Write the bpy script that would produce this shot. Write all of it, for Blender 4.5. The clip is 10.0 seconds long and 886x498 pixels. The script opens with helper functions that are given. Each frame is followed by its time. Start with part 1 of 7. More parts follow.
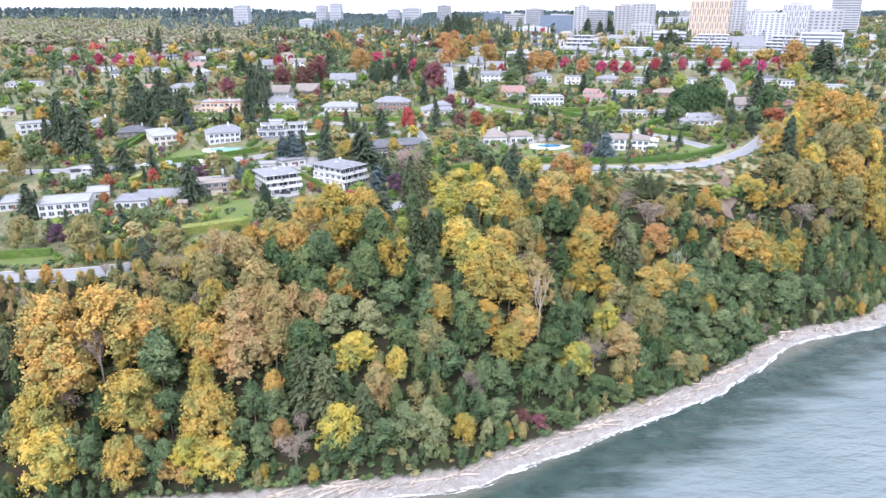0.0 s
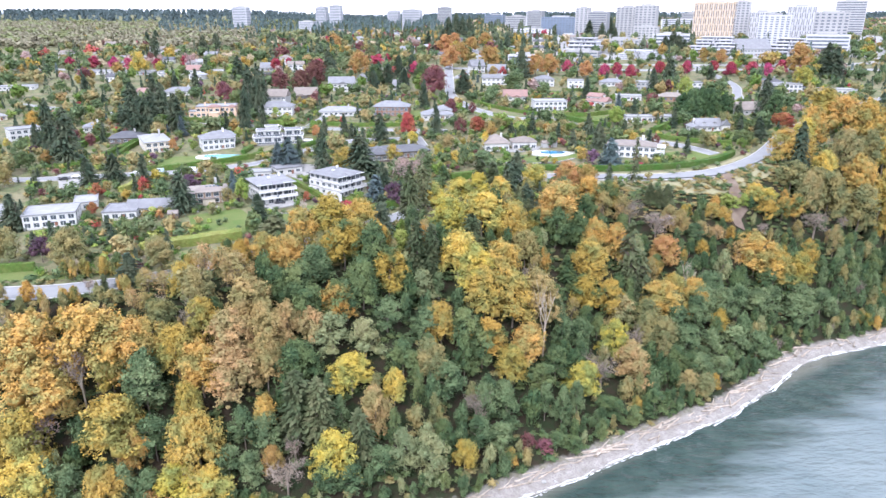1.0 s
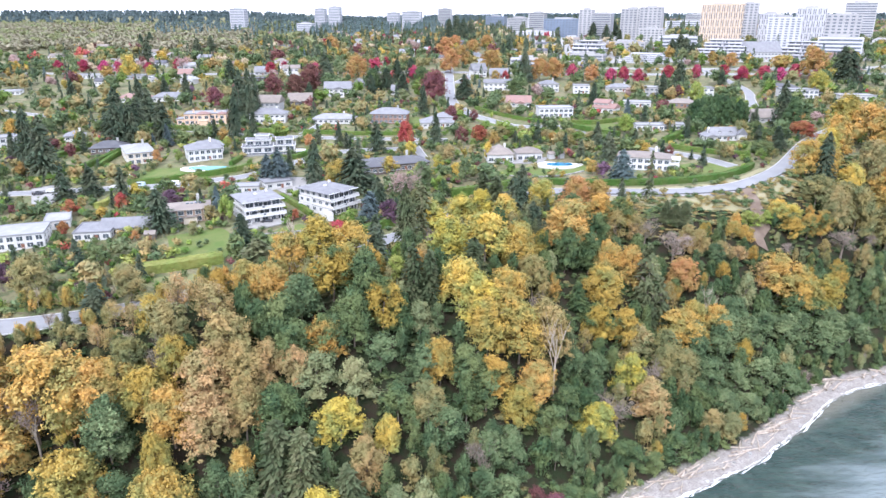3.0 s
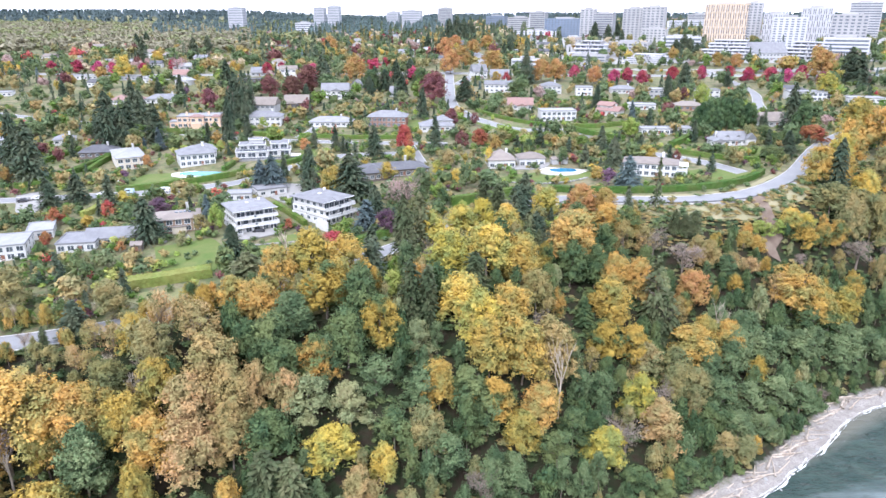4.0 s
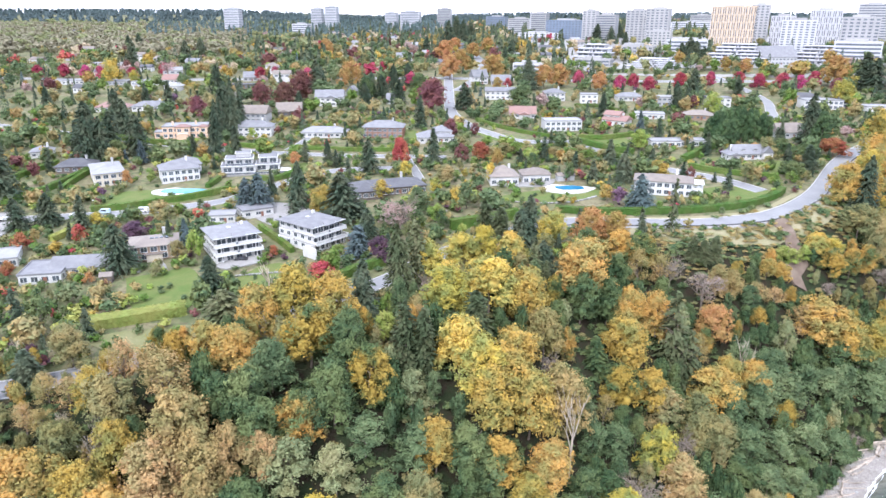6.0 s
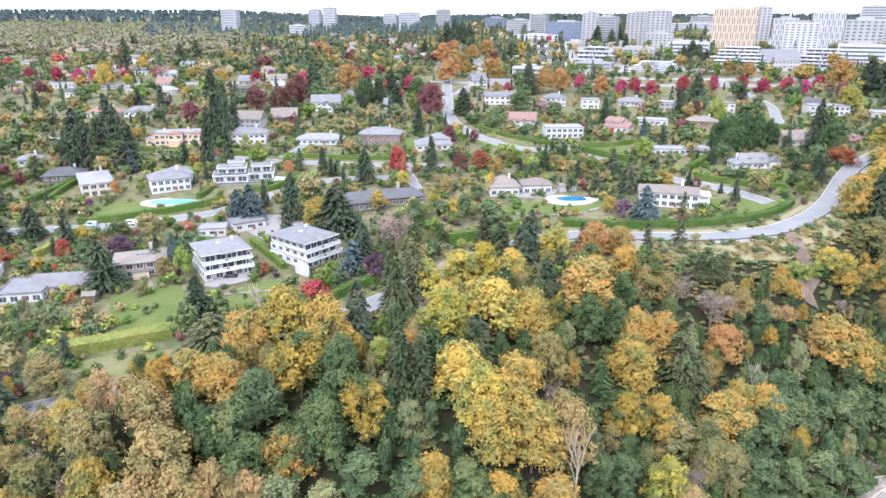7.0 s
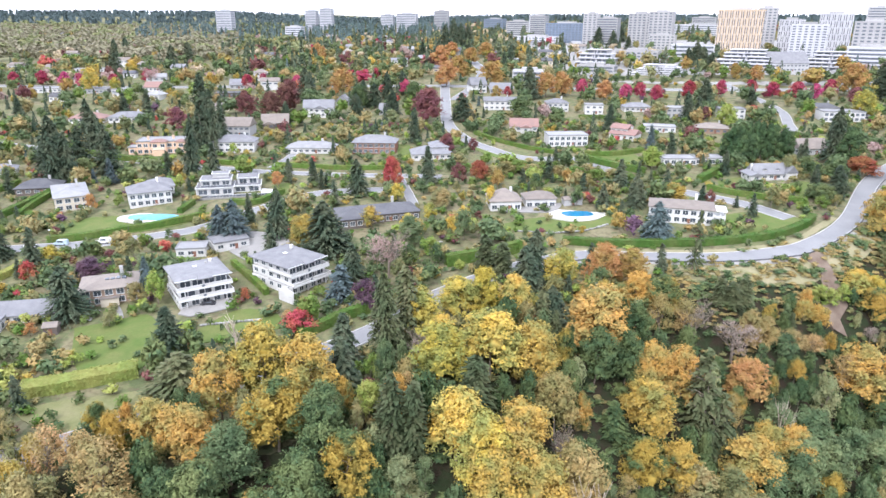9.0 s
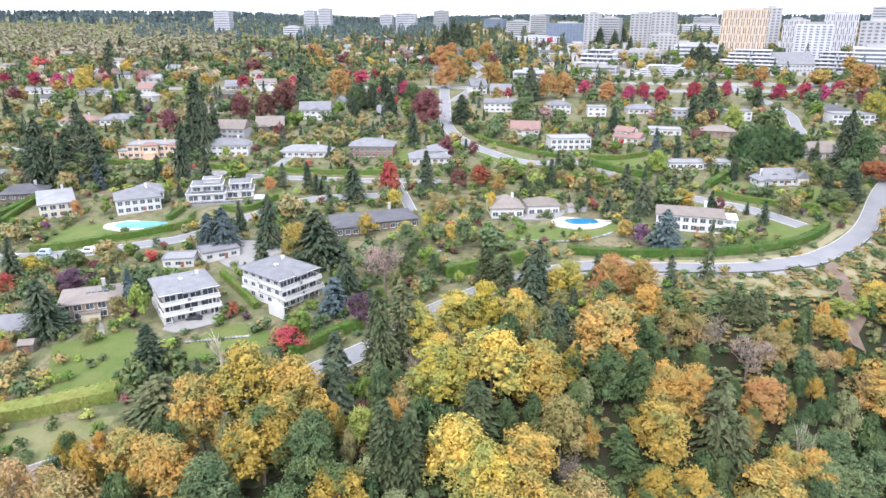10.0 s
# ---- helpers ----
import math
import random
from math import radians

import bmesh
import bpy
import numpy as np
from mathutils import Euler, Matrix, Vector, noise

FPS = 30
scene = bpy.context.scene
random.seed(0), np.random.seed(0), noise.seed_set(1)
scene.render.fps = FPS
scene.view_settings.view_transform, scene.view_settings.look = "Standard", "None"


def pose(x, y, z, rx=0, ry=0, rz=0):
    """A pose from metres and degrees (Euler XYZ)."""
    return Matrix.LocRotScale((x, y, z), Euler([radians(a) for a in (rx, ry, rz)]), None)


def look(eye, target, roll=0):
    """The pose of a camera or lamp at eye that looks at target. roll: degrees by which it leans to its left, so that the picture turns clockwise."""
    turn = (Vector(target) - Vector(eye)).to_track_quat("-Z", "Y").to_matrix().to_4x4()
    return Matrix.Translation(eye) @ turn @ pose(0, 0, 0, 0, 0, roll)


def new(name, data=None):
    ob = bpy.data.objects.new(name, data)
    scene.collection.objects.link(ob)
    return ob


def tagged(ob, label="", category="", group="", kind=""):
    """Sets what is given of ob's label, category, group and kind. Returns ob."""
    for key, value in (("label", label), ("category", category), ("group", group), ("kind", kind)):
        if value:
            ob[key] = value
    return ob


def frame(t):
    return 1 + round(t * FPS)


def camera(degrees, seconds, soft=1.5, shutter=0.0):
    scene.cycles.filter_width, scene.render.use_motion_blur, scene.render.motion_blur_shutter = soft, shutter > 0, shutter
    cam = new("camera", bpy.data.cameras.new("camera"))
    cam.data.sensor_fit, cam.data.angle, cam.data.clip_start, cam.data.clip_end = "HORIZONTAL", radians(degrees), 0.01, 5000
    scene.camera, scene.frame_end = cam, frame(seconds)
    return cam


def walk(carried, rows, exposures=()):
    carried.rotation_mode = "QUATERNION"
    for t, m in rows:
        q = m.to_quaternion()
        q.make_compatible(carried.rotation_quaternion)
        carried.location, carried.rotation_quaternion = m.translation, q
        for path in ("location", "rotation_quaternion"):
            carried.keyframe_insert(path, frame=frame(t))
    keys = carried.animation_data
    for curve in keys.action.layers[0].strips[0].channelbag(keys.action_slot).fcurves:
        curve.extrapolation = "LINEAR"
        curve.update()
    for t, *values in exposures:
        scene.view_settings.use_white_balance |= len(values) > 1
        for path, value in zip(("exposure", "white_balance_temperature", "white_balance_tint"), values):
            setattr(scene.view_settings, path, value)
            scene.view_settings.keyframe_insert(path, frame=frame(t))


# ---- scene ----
cam = camera(65.5, 10.0, soft=1.5)
METRES, EYE, TILT, LEAN, TURN = 100.0, 130.5, -19.03, 0.0, 0.0
ROWS = [
    (0.0, 0.0, 0, 0.0, -0.0, 0.0, 0.0),
    (0.5, 0.0, 0.0542, 0.023, 0.01, 0.05, -0.0),
    (1.0, 0.0003, 0.1084, 0.0454, 0.04, 0.1, -0.0),
    (1.5, 0.0007, 0.1622, 0.0673, 0.06, 0.15, -0.01),
    (2.0, 0.0015, 0.2168, 0.0884, 0.08, 0.19, -0.0),
    (2.5, 0.0024, 0.2716, 0.1091, 0.09, 0.2, -0.0),
    (4.0, 0.005, 0.438, 0.1769, 0.09, 0.11, -0.05),
    (4.5, 0.0058, 0.4925, 0.2016, 0.09, 0.1, -0.08),
    (5.0, 0.0066, 0.5455, 0.2277, 0.09, 0.08, -0.08),
    (5.5, 0.0074, 0.5971, 0.255, 0.07, 0.03, -0.08),
    (7.0, 0.0111, 0.7415, 0.3416, -0.06, 0.03, -0.08),
    (7.5, 0.0128, 0.7868, 0.3624, -0.11, 0.05, -0.07),
    (8.0, 0.0145, 0.8336, 0.3791, -0.14, 0.07, -0.06),
    (8.5, 0.0166, 0.8827, 0.3969, -0.16, 0.08, -0.05),
    (9.0, 0.018, 0.9339, 0.4156, -0.16, 0.08, -0.04),
    (9.5, 0.0201, 0.9866, 0.4329, -0.16, 0.09, -0.05),
    (10.0, 0.0219, 1.0413, 0.4504, -0.17, 0.09, -0.03),
]
walk(cam, [(t, pose(0, 0, EYE, TILT, LEAN, TURN) @ pose(METRES * x, METRES * y, METRES * z, 90 + pitch, roll, yaw)) for t, x, y, z, yaw, pitch, roll in ROWS], exposures=[(0.0, 1.53, 5950, 16), (5.0, 1.52, 5980, 15), (10.0, 1.42, 6250, 14)])

# ---------------- world and light ----------------
SUN_UP, SUN_TURN = 48, 200
world = bpy.data.worlds.new("overcast_sky")
scene.world = world
world.use_nodes = True
wn, wl = world.node_tree.nodes, world.node_tree.links
sky = wn.new("ShaderNodeTexSky")
sky.sky_type, sky.sun_disc = "NISHITA", False
sky.sun_elevation, sky.sun_rotation = radians(SUN_UP), radians(SUN_TURN)
veil = wn.new("ShaderNodeMix")
veil.data_type = "RGBA"
veil.inputs[0].default_value = 0.85
veil.inputs[7].default_value = (8.75, 9.25, 10.6, 1)
wl.new(sky.outputs[0], veil.inputs[6])
wl.new(veil.outputs[2], wn["Background"].inputs[0])
wn["Background"].inputs[1].default_value = 0.11

sun_data = bpy.data.lights.new("sun", "SUN")
sun_data.energy, sun_data.angle, sun_data.color = 1.3, radians(22), (1.0, 0.98, 0.95)
sun = new("sun", sun_data)
sun.matrix_world = look((0, 0, 0), (-math.sin(radians(SUN_TURN)) * math.cos(radians(SUN_UP)), -math.cos(radians(SUN_TURN)) * math.cos(radians(SUN_UP)), -math.sin(radians(SUN_UP))))


# ---------------- materials ----------------
def mat_new(name, rough=0.8, spec=0.3, metal=0.0):
    m = bpy.data.materials.new(name)
    m.use_nodes = True
    n, l = m.node_tree.nodes, m.node_tree.links
    b = n["Principled BSDF"]
    b.inputs["Roughness"].default_value = rough
    b.inputs["Specular IOR Level"].default_value = spec
    b.inputs["Metallic"].default_value = metal
    return m, n, l, b


def rgba(c):
    return (c[0], c[1], c[2], 1)


def mix_node(n, l, fac, a, b, mode="MIX"):
    x = n.new("ShaderNodeMix")
    x.data_type, x.blend_type = "RGBA", mode
    for sock, v in ((0, fac), (6, a), (7, b)):
        if isinstance(v, (int, float)):
            x.inputs[sock].default_value = v
        elif isinstance(v, tuple):
            x.inputs[sock].default_value = rgba(v)
        else:
            l.new(v, x.inputs[sock])
    return x.outputs[2]


def noise_node(n, l, scale, detail=3, lo=0.35, hi=0.65, world_space=True, rough=0.55):
    t = n.new("ShaderNodeTexNoise")
    t.inputs["Scale"].default_value, t.inputs["Detail"].default_value, t.inputs["Roughness"].default_value = scale, detail, rough
    if world_space:
        g = n.new("ShaderNodeNewGeometry")
        l.new(g.outputs["Position"], t.inputs["Vector"])
    else:
        g = n.new("ShaderNodeTexCoord")
        l.new(g.outputs["Object"], t.inputs["Vector"])
    r = n.new("ShaderNodeMapRange")
    r.inputs[1].default_value, r.inputs[2].default_value = lo, hi
    l.new(t.outputs[0], r.inputs[0])
    return r.outputs[0]


def bump_node(n, l, b, height, strength, dist):
    u = n.new("ShaderNodeBump")
    u.inputs["Strength"].default_value, u.inputs["Distance"].default_value = strength, dist
    l.new(height, u.inputs["Height"])
    l.new(u.outputs[0], b.inputs["Normal"])


def leaf_mat(name, c1, c2, c3, patch=0.18, seep=0.03, lo=0.42, hi=0.62):
    """Leaves: two tones leaf by leaf, a third in patches, sprays older or fresher, and each plant a little apart in hue."""
    m, n, l, b = mat_new(name, 0.7, 0.12)
    g = n.new("ShaderNodeNewGeometry")
    o = n.new("ShaderNodeObjectInfo")
    k = n.new("ShaderNodeMath")
    k.operation = "MULTIPLY_ADD"
    k.inputs[1].default_value, k.inputs[2].default_value = 1.5, -0.25
    l.new(g.outputs["Random Per Island"], k.inputs[0])
    col = mix_node(n, l, k.outputs[0], c1, c2)
    col = mix_node(n, l, noise_node(n, l, patch, 3, lo, hi), col, c3)
    aged = mix_node(n, l, 1.0, col, (0.80, 0.74, 0.72), "MULTIPLY")
    col = mix_node(n, l, noise_node(n, l, 0.75, 4, 0.44, 0.66), col, aged)
    r = n.new("ShaderNodeMapRange")
    r.inputs[3].default_value, r.inputs[4].default_value = 0.80, 1.20
    l.new(o.outputs["Random"], r.inputs[0])
    hs = n.new("ShaderNodeHueSaturation")
    l.new(col, hs.inputs["Color"])
    l.new(r.outputs[0], hs.inputs["Value"])
    h = n.new("ShaderNodeMath")
    h.operation = "MULTIPLY_ADD"
    h.inputs[1].default_value, h.inputs[2].default_value = -0.036, 0.515
    l.new(o.outputs["Random"], h.inputs[0])
    l.new(h.outputs[0], hs.inputs["Hue"])
    l.new(hs.outputs[0], b.inputs["Base Color"])
    tr = n.new("ShaderNodeBsdfTranslucent")
    l.new(hs.outputs[0], tr.inputs[0])
    ms = n.new("ShaderNodeMixShader")
    ms.inputs[0].default_value = seep
    l.new(b.outputs[0], ms.inputs[1])
    l.new(tr.outputs[0], ms.inputs[2])
    l.new(ms.outputs[0], n["Material Output"].inputs[0])
    return m


def plain_mat(name, c1, c2, rough=0.8, scale=0.4, fine=6.0, bump=0.0, spec=0.3, vary=0.0, metal=0.0):
    """A solid surface with stains at a large scale and grain at a fine one."""
    m, n, l, b = mat_new(name, rough, spec, metal)
    col = mix_node(n, l, noise_node(n, l, scale, 4, 0.3, 0.7), c1, c2)
    k = noise_node(n, l, fine, 3, 0.3, 0.7)
    dark = mix_node(n, l, 0.8, col, (0.82, 0.82, 0.82), "MULTIPLY")
    col = mix_node(n, l, k, col, dark)
    if vary:
        o = n.new("ShaderNodeObjectInfo")
        r = n.new("ShaderNodeMapRange")
        r.inputs[3].default_value, r.inputs[4].default_value = 1 - vary, 1 + vary
        l.new(o.outputs["Random"], r.inputs[0])
        hs = n.new("ShaderNodeHueSaturation")
        l.new(col, hs.inputs["Color"])
        l.new(r.outputs[0], hs.inputs["Value"])
        col = hs.outputs[0]
    l.new(col, b.inputs["Base Color"])
    if bump:
        bump_node(n, l, b, k, 0.5, bump)
    return m


LEAF = {
    "gold": leaf_mat("leaf_gold", (0.5, 0.325, 0.068), (0.38, 0.27, 0.075), (0.25, 0.24, 0.075)),
    "yellow": leaf_mat("leaf_yellow", (0.56, 0.415, 0.07), (0.45, 0.35, 0.08), (0.27, 0.29, 0.085)),
    "orange": leaf_mat("leaf_orange", (0.42, 0.225, 0.075), (0.34, 0.2, 0.085), (0.36, 0.26, 0.085)),
    "tan": leaf_mat("leaf_tan", (0.41, 0.285, 0.11), (0.31, 0.23, 0.1), (0.25, 0.225, 0.09)),
    "turning": leaf_mat("leaf_turning", (0.065, 0.11, 0.045), (0.12, 0.155, 0.055), (0.4, 0.27, 0.06), 0.14, lo=0.43, hi=0.56),
    "olive": leaf_mat("leaf_olive", (0.19, 0.2, 0.085), (0.14, 0.16, 0.072), (0.29, 0.245, 0.095)),
    "green": leaf_mat("leaf_green", (0.048, 0.09, 0.042), (0.09, 0.135, 0.055), (0.13, 0.17, 0.065)),
    "alder": leaf_mat("leaf_alder", (0.11, 0.165, 0.072), (0.17, 0.215, 0.1), (0.068, 0.108, 0.05)),
    "willow": leaf_mat("leaf_willow", (0.2, 0.235, 0.115), (0.14, 0.18, 0.085), (0.22, 0.23, 0.105)),
    "bright": leaf_mat("leaf_bright", (0.2, 0.3, 0.06), (0.13, 0.22, 0.05), (0.25, 0.29, 0.08)),
    "conifer": leaf_mat("needle_dark", (0.048, 0.078, 0.05), (0.075, 0.108, 0.066), (0.1, 0.12, 0.072), seep=0.08),
    "cypress": leaf_mat("needle_olive", (0.095, 0.118, 0.055), (0.13, 0.138, 0.07), (0.075, 0.1, 0.048), seep=0.08),
    # garden spruces; also the painted haze of the farthest conifers
    "spruce": leaf_mat("needle_blue", (0.095, 0.135, 0.14), (0.125, 0.165, 0.17), (0.08, 0.115, 0.11), seep=0.08),
    "cedar": leaf_mat("needle_cedar", (0.06, 0.11, 0.045), (0.09, 0.145, 0.058), (0.045, 0.085, 0.04)),
    "crimson": leaf_mat("leaf_crimson", (0.38, 0.05, 0.115), (0.30, 0.045, 0.10), (0.42, 0.09, 0.11)),
    "maroon": leaf_mat("leaf_maroon", (0.13, 0.055, 0.06), (0.17, 0.07, 0.068), (0.19, 0.09, 0.07)),
    "red": leaf_mat("leaf_red", (0.36, 0.075, 0.06), (0.3, 0.075, 0.06), (0.36, 0.15, 0.07)),
    "purple": leaf_mat("leaf_purple", (0.09, 0.055, 0.085), (0.12, 0.07, 0.10), (0.14, 0.08, 0.105)),
    "beige": leaf_mat("twig_beige", (0.50, 0.42, 0.29), (0.44, 0.37, 0.26), (0.42, 0.37, 0.22)),
    "grey": leaf_mat("twig_grey", (0.27, 0.23, 0.19), (0.22, 0.19, 0.165), (0.3, 0.25, 0.19)),
    "valley": leaf_mat("twig_valley", (0.34, 0.295, 0.21), (0.285, 0.25, 0.18), (0.25, 0.245, 0.15)),
    "hedge": leaf_mat("leaf_hedge", (0.085, 0.17, 0.035), (0.115, 0.205, 0.042), (0.145, 0.195, 0.055), seep=0.1),
    "hedge_lime": leaf_mat("leaf_hedge_lime", (0.29, 0.34, 0.08), (0.23, 0.29, 0.08), (0.33, 0.34, 0.10), seep=0.1),
    "pink": leaf_mat("twig_pink", (0.38, 0.25, 0.23), (0.42, 0.30, 0.26), (0.34, 0.26, 0.235)),
}
BARK = plain_mat("bark_grey_brown", (0.16, 0.125, 0.095), (0.24, 0.20, 0.16), 0.95, 0.6, 5, 0.04)
PALE_BARK = plain_mat("bark_pale_dead", (0.50, 0.43, 0.34), (0.36, 0.30, 0.24), 0.9, 0.5, 4, 0.03)
DRIFT = plain_mat("driftwood_bleached", (0.48, 0.42, 0.35), (0.30, 0.235, 0.18), 0.9, 0.7, 6, 0.03, vary=0.25)
ROCK = plain_mat("beach_stone", (0.36, 0.35, 0.33), (0.24, 0.24, 0.23), 0.9, 0.5, 3, 0.05, vary=0.3)
WHITE = plain_mat("white_stucco", (0.62, 0.61, 0.585), (0.53, 0.52, 0.50), 0.85, 0.3, 4, vary=0.06)
CREAM = plain_mat("cream_stucco", (0.62, 0.55, 0.43), (0.55, 0.49, 0.39), 0.85, 0.3, 4)
PEACH = plain_mat("peach_stucco", (0.70, 0.49, 0.34), (0.64, 0.45, 0.32), 0.85, 0.3, 4)
BRICK_TAN = plain_mat("tan_brick", (0.34, 0.24, 0.17), (0.28, 0.20, 0.15), 0.9, 0.5, 7)
GREYWALL = plain_mat("grey_render", (0.42, 0.42, 0.41), (0.36, 0.36, 0.36), 0.85, 0.3, 4, vary=0.1)
DARKWALL = plain_mat("dark_timber_wall", (0.12, 0.10, 0.09), (0.16, 0.13, 0.11), 0.8, 0.5, 5)
REDWOOD = plain_mat("reddish_timber_wall", (0.24, 0.11, 0.07), (0.20, 0.10, 0.07), 0.75, 0.5, 5)
ROOF_GREY = plain_mat("grey_shingle_roof", (0.23, 0.23, 0.235), (0.17, 0.17, 0.18), 0.9, 0.35, 3, 0.05, vary=0.12)
ROOF_DARK = plain_mat("charcoal_roof", (0.085, 0.085, 0.095), (0.12, 0.12, 0.125), 0.8, 0.3, 3, 0.05, vary=0.12)
ROOF_BROWN = plain_mat("weathered_shake_roof", (0.25, 0.215, 0.185), (0.19, 0.165, 0.145), 0.95, 0.35, 3, 0.06, vary=0.12)
ROOF_PINK = plain_mat("faded_red_tile_roof", (0.29, 0.175, 0.15), (0.24, 0.16, 0.14), 0.9, 0.35, 3, 0.06)
ROOF_LIGHT = plain_mat("pale_gravel_roof", (0.31, 0.31, 0.31), (0.235, 0.235, 0.24), 0.95, 0.25, 2.5, 0.03, vary=0.1)
TRIM = plain_mat("white_trim", (0.68, 0.68, 0.66), (0.61, 0.61, 0.59), 0.6, 0.4, 5)
CONCRETE = plain_mat("concrete", (0.44, 0.43, 0.41), (0.36, 0.355, 0.34), 0.9, 0.3, 4, 0.01)
TOWER_GREY = plain_mat("precast_grey", (0.40, 0.39, 0.38), (0.34, 0.335, 0.33), 0.9, 0.08, 1.0, vary=0.1)
TOWER_WHITE = plain_mat("white_cladding", (0.52, 0.52, 0.53), (0.44, 0.44, 0.46), 0.7, 0.08, 1.0, vary=0.08)
TOWER_TAN = plain_mat("tan_panel", (0.56, 0.43, 0.30), (0.50, 0.39, 0.28), 0.7, 0.1, 1.0)
TOWER_BLUE = plain_mat("blue_grey_cladding", (0.14, 0.18, 0.24), (0.18, 0.22, 0.28), 0.5, 0.1, 1.0)
ASPHALT = plain_mat("road_asphalt_pale", (0.25, 0.25, 0.25), (0.205, 0.205, 0.21), 0.9, 0.12, 3, 0.01)
PAVING = plain_mat("pale_paving", (0.31, 0.30, 0.28), (0.245, 0.235, 0.22), 0.9, 0.3, 3, 0.01)
POOL_DECK = plain_mat("white_pool_paving", (0.66, 0.64, 0.61), (0.56, 0.54, 0.51), 0.85, 0.4, 4, 0.01)
KERB = plain_mat("kerb_concrete", (0.50, 0.49, 0.47), (0.42, 0.41, 0.40), 0.9, 0.4, 4)
EARTH = plain_mat("bare_earth", (0.135, 0.095, 0.07), (0.21, 0.165, 0.125), 0.95, 0.25, 2, 0.1)
DRYGRASS = plain_mat("dry_grass", (0.29, 0.25, 0.15), (0.23, 0.225, 0.12), 0.95, 0.3, 2.5, 0.1)
LAWN = plain_mat("mown_lawn", (0.085, 0.135, 0.028), (0.14, 0.155, 0.048), 0.95, 0.16, 1.2, 0.05)
MEADOW = plain_mat("rough_meadow", (0.155, 0.165, 0.065), (0.205, 0.195, 0.095), 0.95, 0.2, 1.5, 0.1)
RUBBER = plain_mat("tyre_rubber", (0.03, 0.03, 0.03), (0.05, 0.05, 0.05), 0.8)
CARWHITE = plain_mat("white_car_paint", (0.80, 0.80, 0.80), (0.76, 0.76, 0.76), 0.25, 0.5, 5, spec=0.5)
CARDARK = plain_mat("dark_car_paint", (0.03, 0.03, 0.035), (0.045, 0.045, 0.05), 0.25, 0.5, 5, spec=0.5)
CARBLUE = plain_mat("pale_blue_car_paint", (0.45, 0.55, 0.60), (0.42, 0.52, 0.58), 0.25, 0.5, 5, spec=0.5)
STEEL = plain_mat("dark_rail_metal", (0.08, 0.08, 0.085), (0.11, 0.11, 0.11), 0.45, 0.5, 5, metal=0.6)


def glass_mat(name, col, rough=0.08):
    m, n, l, b = mat_new(name, rough, 0.6)
    c = mix_node(n, l, noise_node(n, l, 0.6, 2, 0.4, 0.6), col, tuple(v * 1.7 for v in col))
    l.new(c, b.inputs["Base Color"])
    return m


GLASS = glass_mat("window_glass", (0.055, 0.065, 0.075))
DARK_GLAZING = plain_mat("dark_glazing", (0.045, 0.05, 0.06), (0.075, 0.08, 0.09), 0.45, 0.2, 2)
GLASS_BLUE = glass_mat("tower_glass", (0.075, 0.085, 0.10), 0.3)


def ground_mat():
    """Garden soil and rough grass on the plateau, leaf litter with the wood's shade painted in on the bluff, pale
    shingle on the beach.
    """
    m, n, l, b = mat_new("ground_cover", 0.95, 0.15)
    grass = mix_node(n, l, noise_node(n, l, 0.06, 4, 0.4, 0.6), (0.145, 0.155, 0.072), (0.20, 0.178, 0.105))
    grass = mix_node(n, l, noise_node(n, l, 0.22, 4, 0.48, 0.62), grass, (0.095, 0.115, 0.052))
    grass = mix_node(n, l, noise_node(n, l, 0.5, 3, 0.48, 0.7), grass, (0.12, 0.10, 0.06))
    # leaf litter, coloured near black to deepen the shade in gaps between crowns
    shaded_litter = mix_node(n, l, noise_node(n, l, 0.3, 4, 0.4, 0.6), (0.034, 0.026, 0.017), (0.024, 0.034, 0.015))
    pebble = mix_node(n, l, noise_node(n, l, 0.35, 4, 0.35, 0.65), (0.32, 0.295, 0.265), (0.225, 0.20, 0.175))
    pebble = mix_node(n, l, noise_node(n, l, 2.5, 3, 0.45, 0.7), pebble, (0.155, 0.14, 0.125))
    g = n.new("ShaderNodeNewGeometry")
    sep = n.new("ShaderNodeSeparateXYZ")
    l.new(g.outputs["Position"], sep.inputs[0])
    edge = n.new("ShaderNodeMath")
    edge.operation = "MULTIPLY_ADD"
    l.new(noise_node(n, l, 0.4, 3, 0.2, 0.8), edge.inputs[0])
    edge.inputs[1].default_value = 1.0
    l.new(sep.outputs[2], edge.inputs[2])
    beach = n.new("ShaderNodeMapRange")
    beach.inputs[1].default_value, beach.inputs[2].default_value = 1.7, 2.4
    l.new(edge.outputs[0], beach.inputs[0])
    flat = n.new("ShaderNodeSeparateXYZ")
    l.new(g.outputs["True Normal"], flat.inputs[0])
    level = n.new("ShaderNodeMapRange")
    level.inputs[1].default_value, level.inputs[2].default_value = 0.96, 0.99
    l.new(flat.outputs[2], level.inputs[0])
    up = mix_node(n, l, level.outputs[0], shaded_litter, grass)
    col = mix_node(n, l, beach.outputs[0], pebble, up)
    l.new(col, b.inputs["Base Color"])
    bump_node(n, l, b, noise_node(n, l, 1.2, 5, 0.2, 0.8), 0.6, 0.3)
    return m


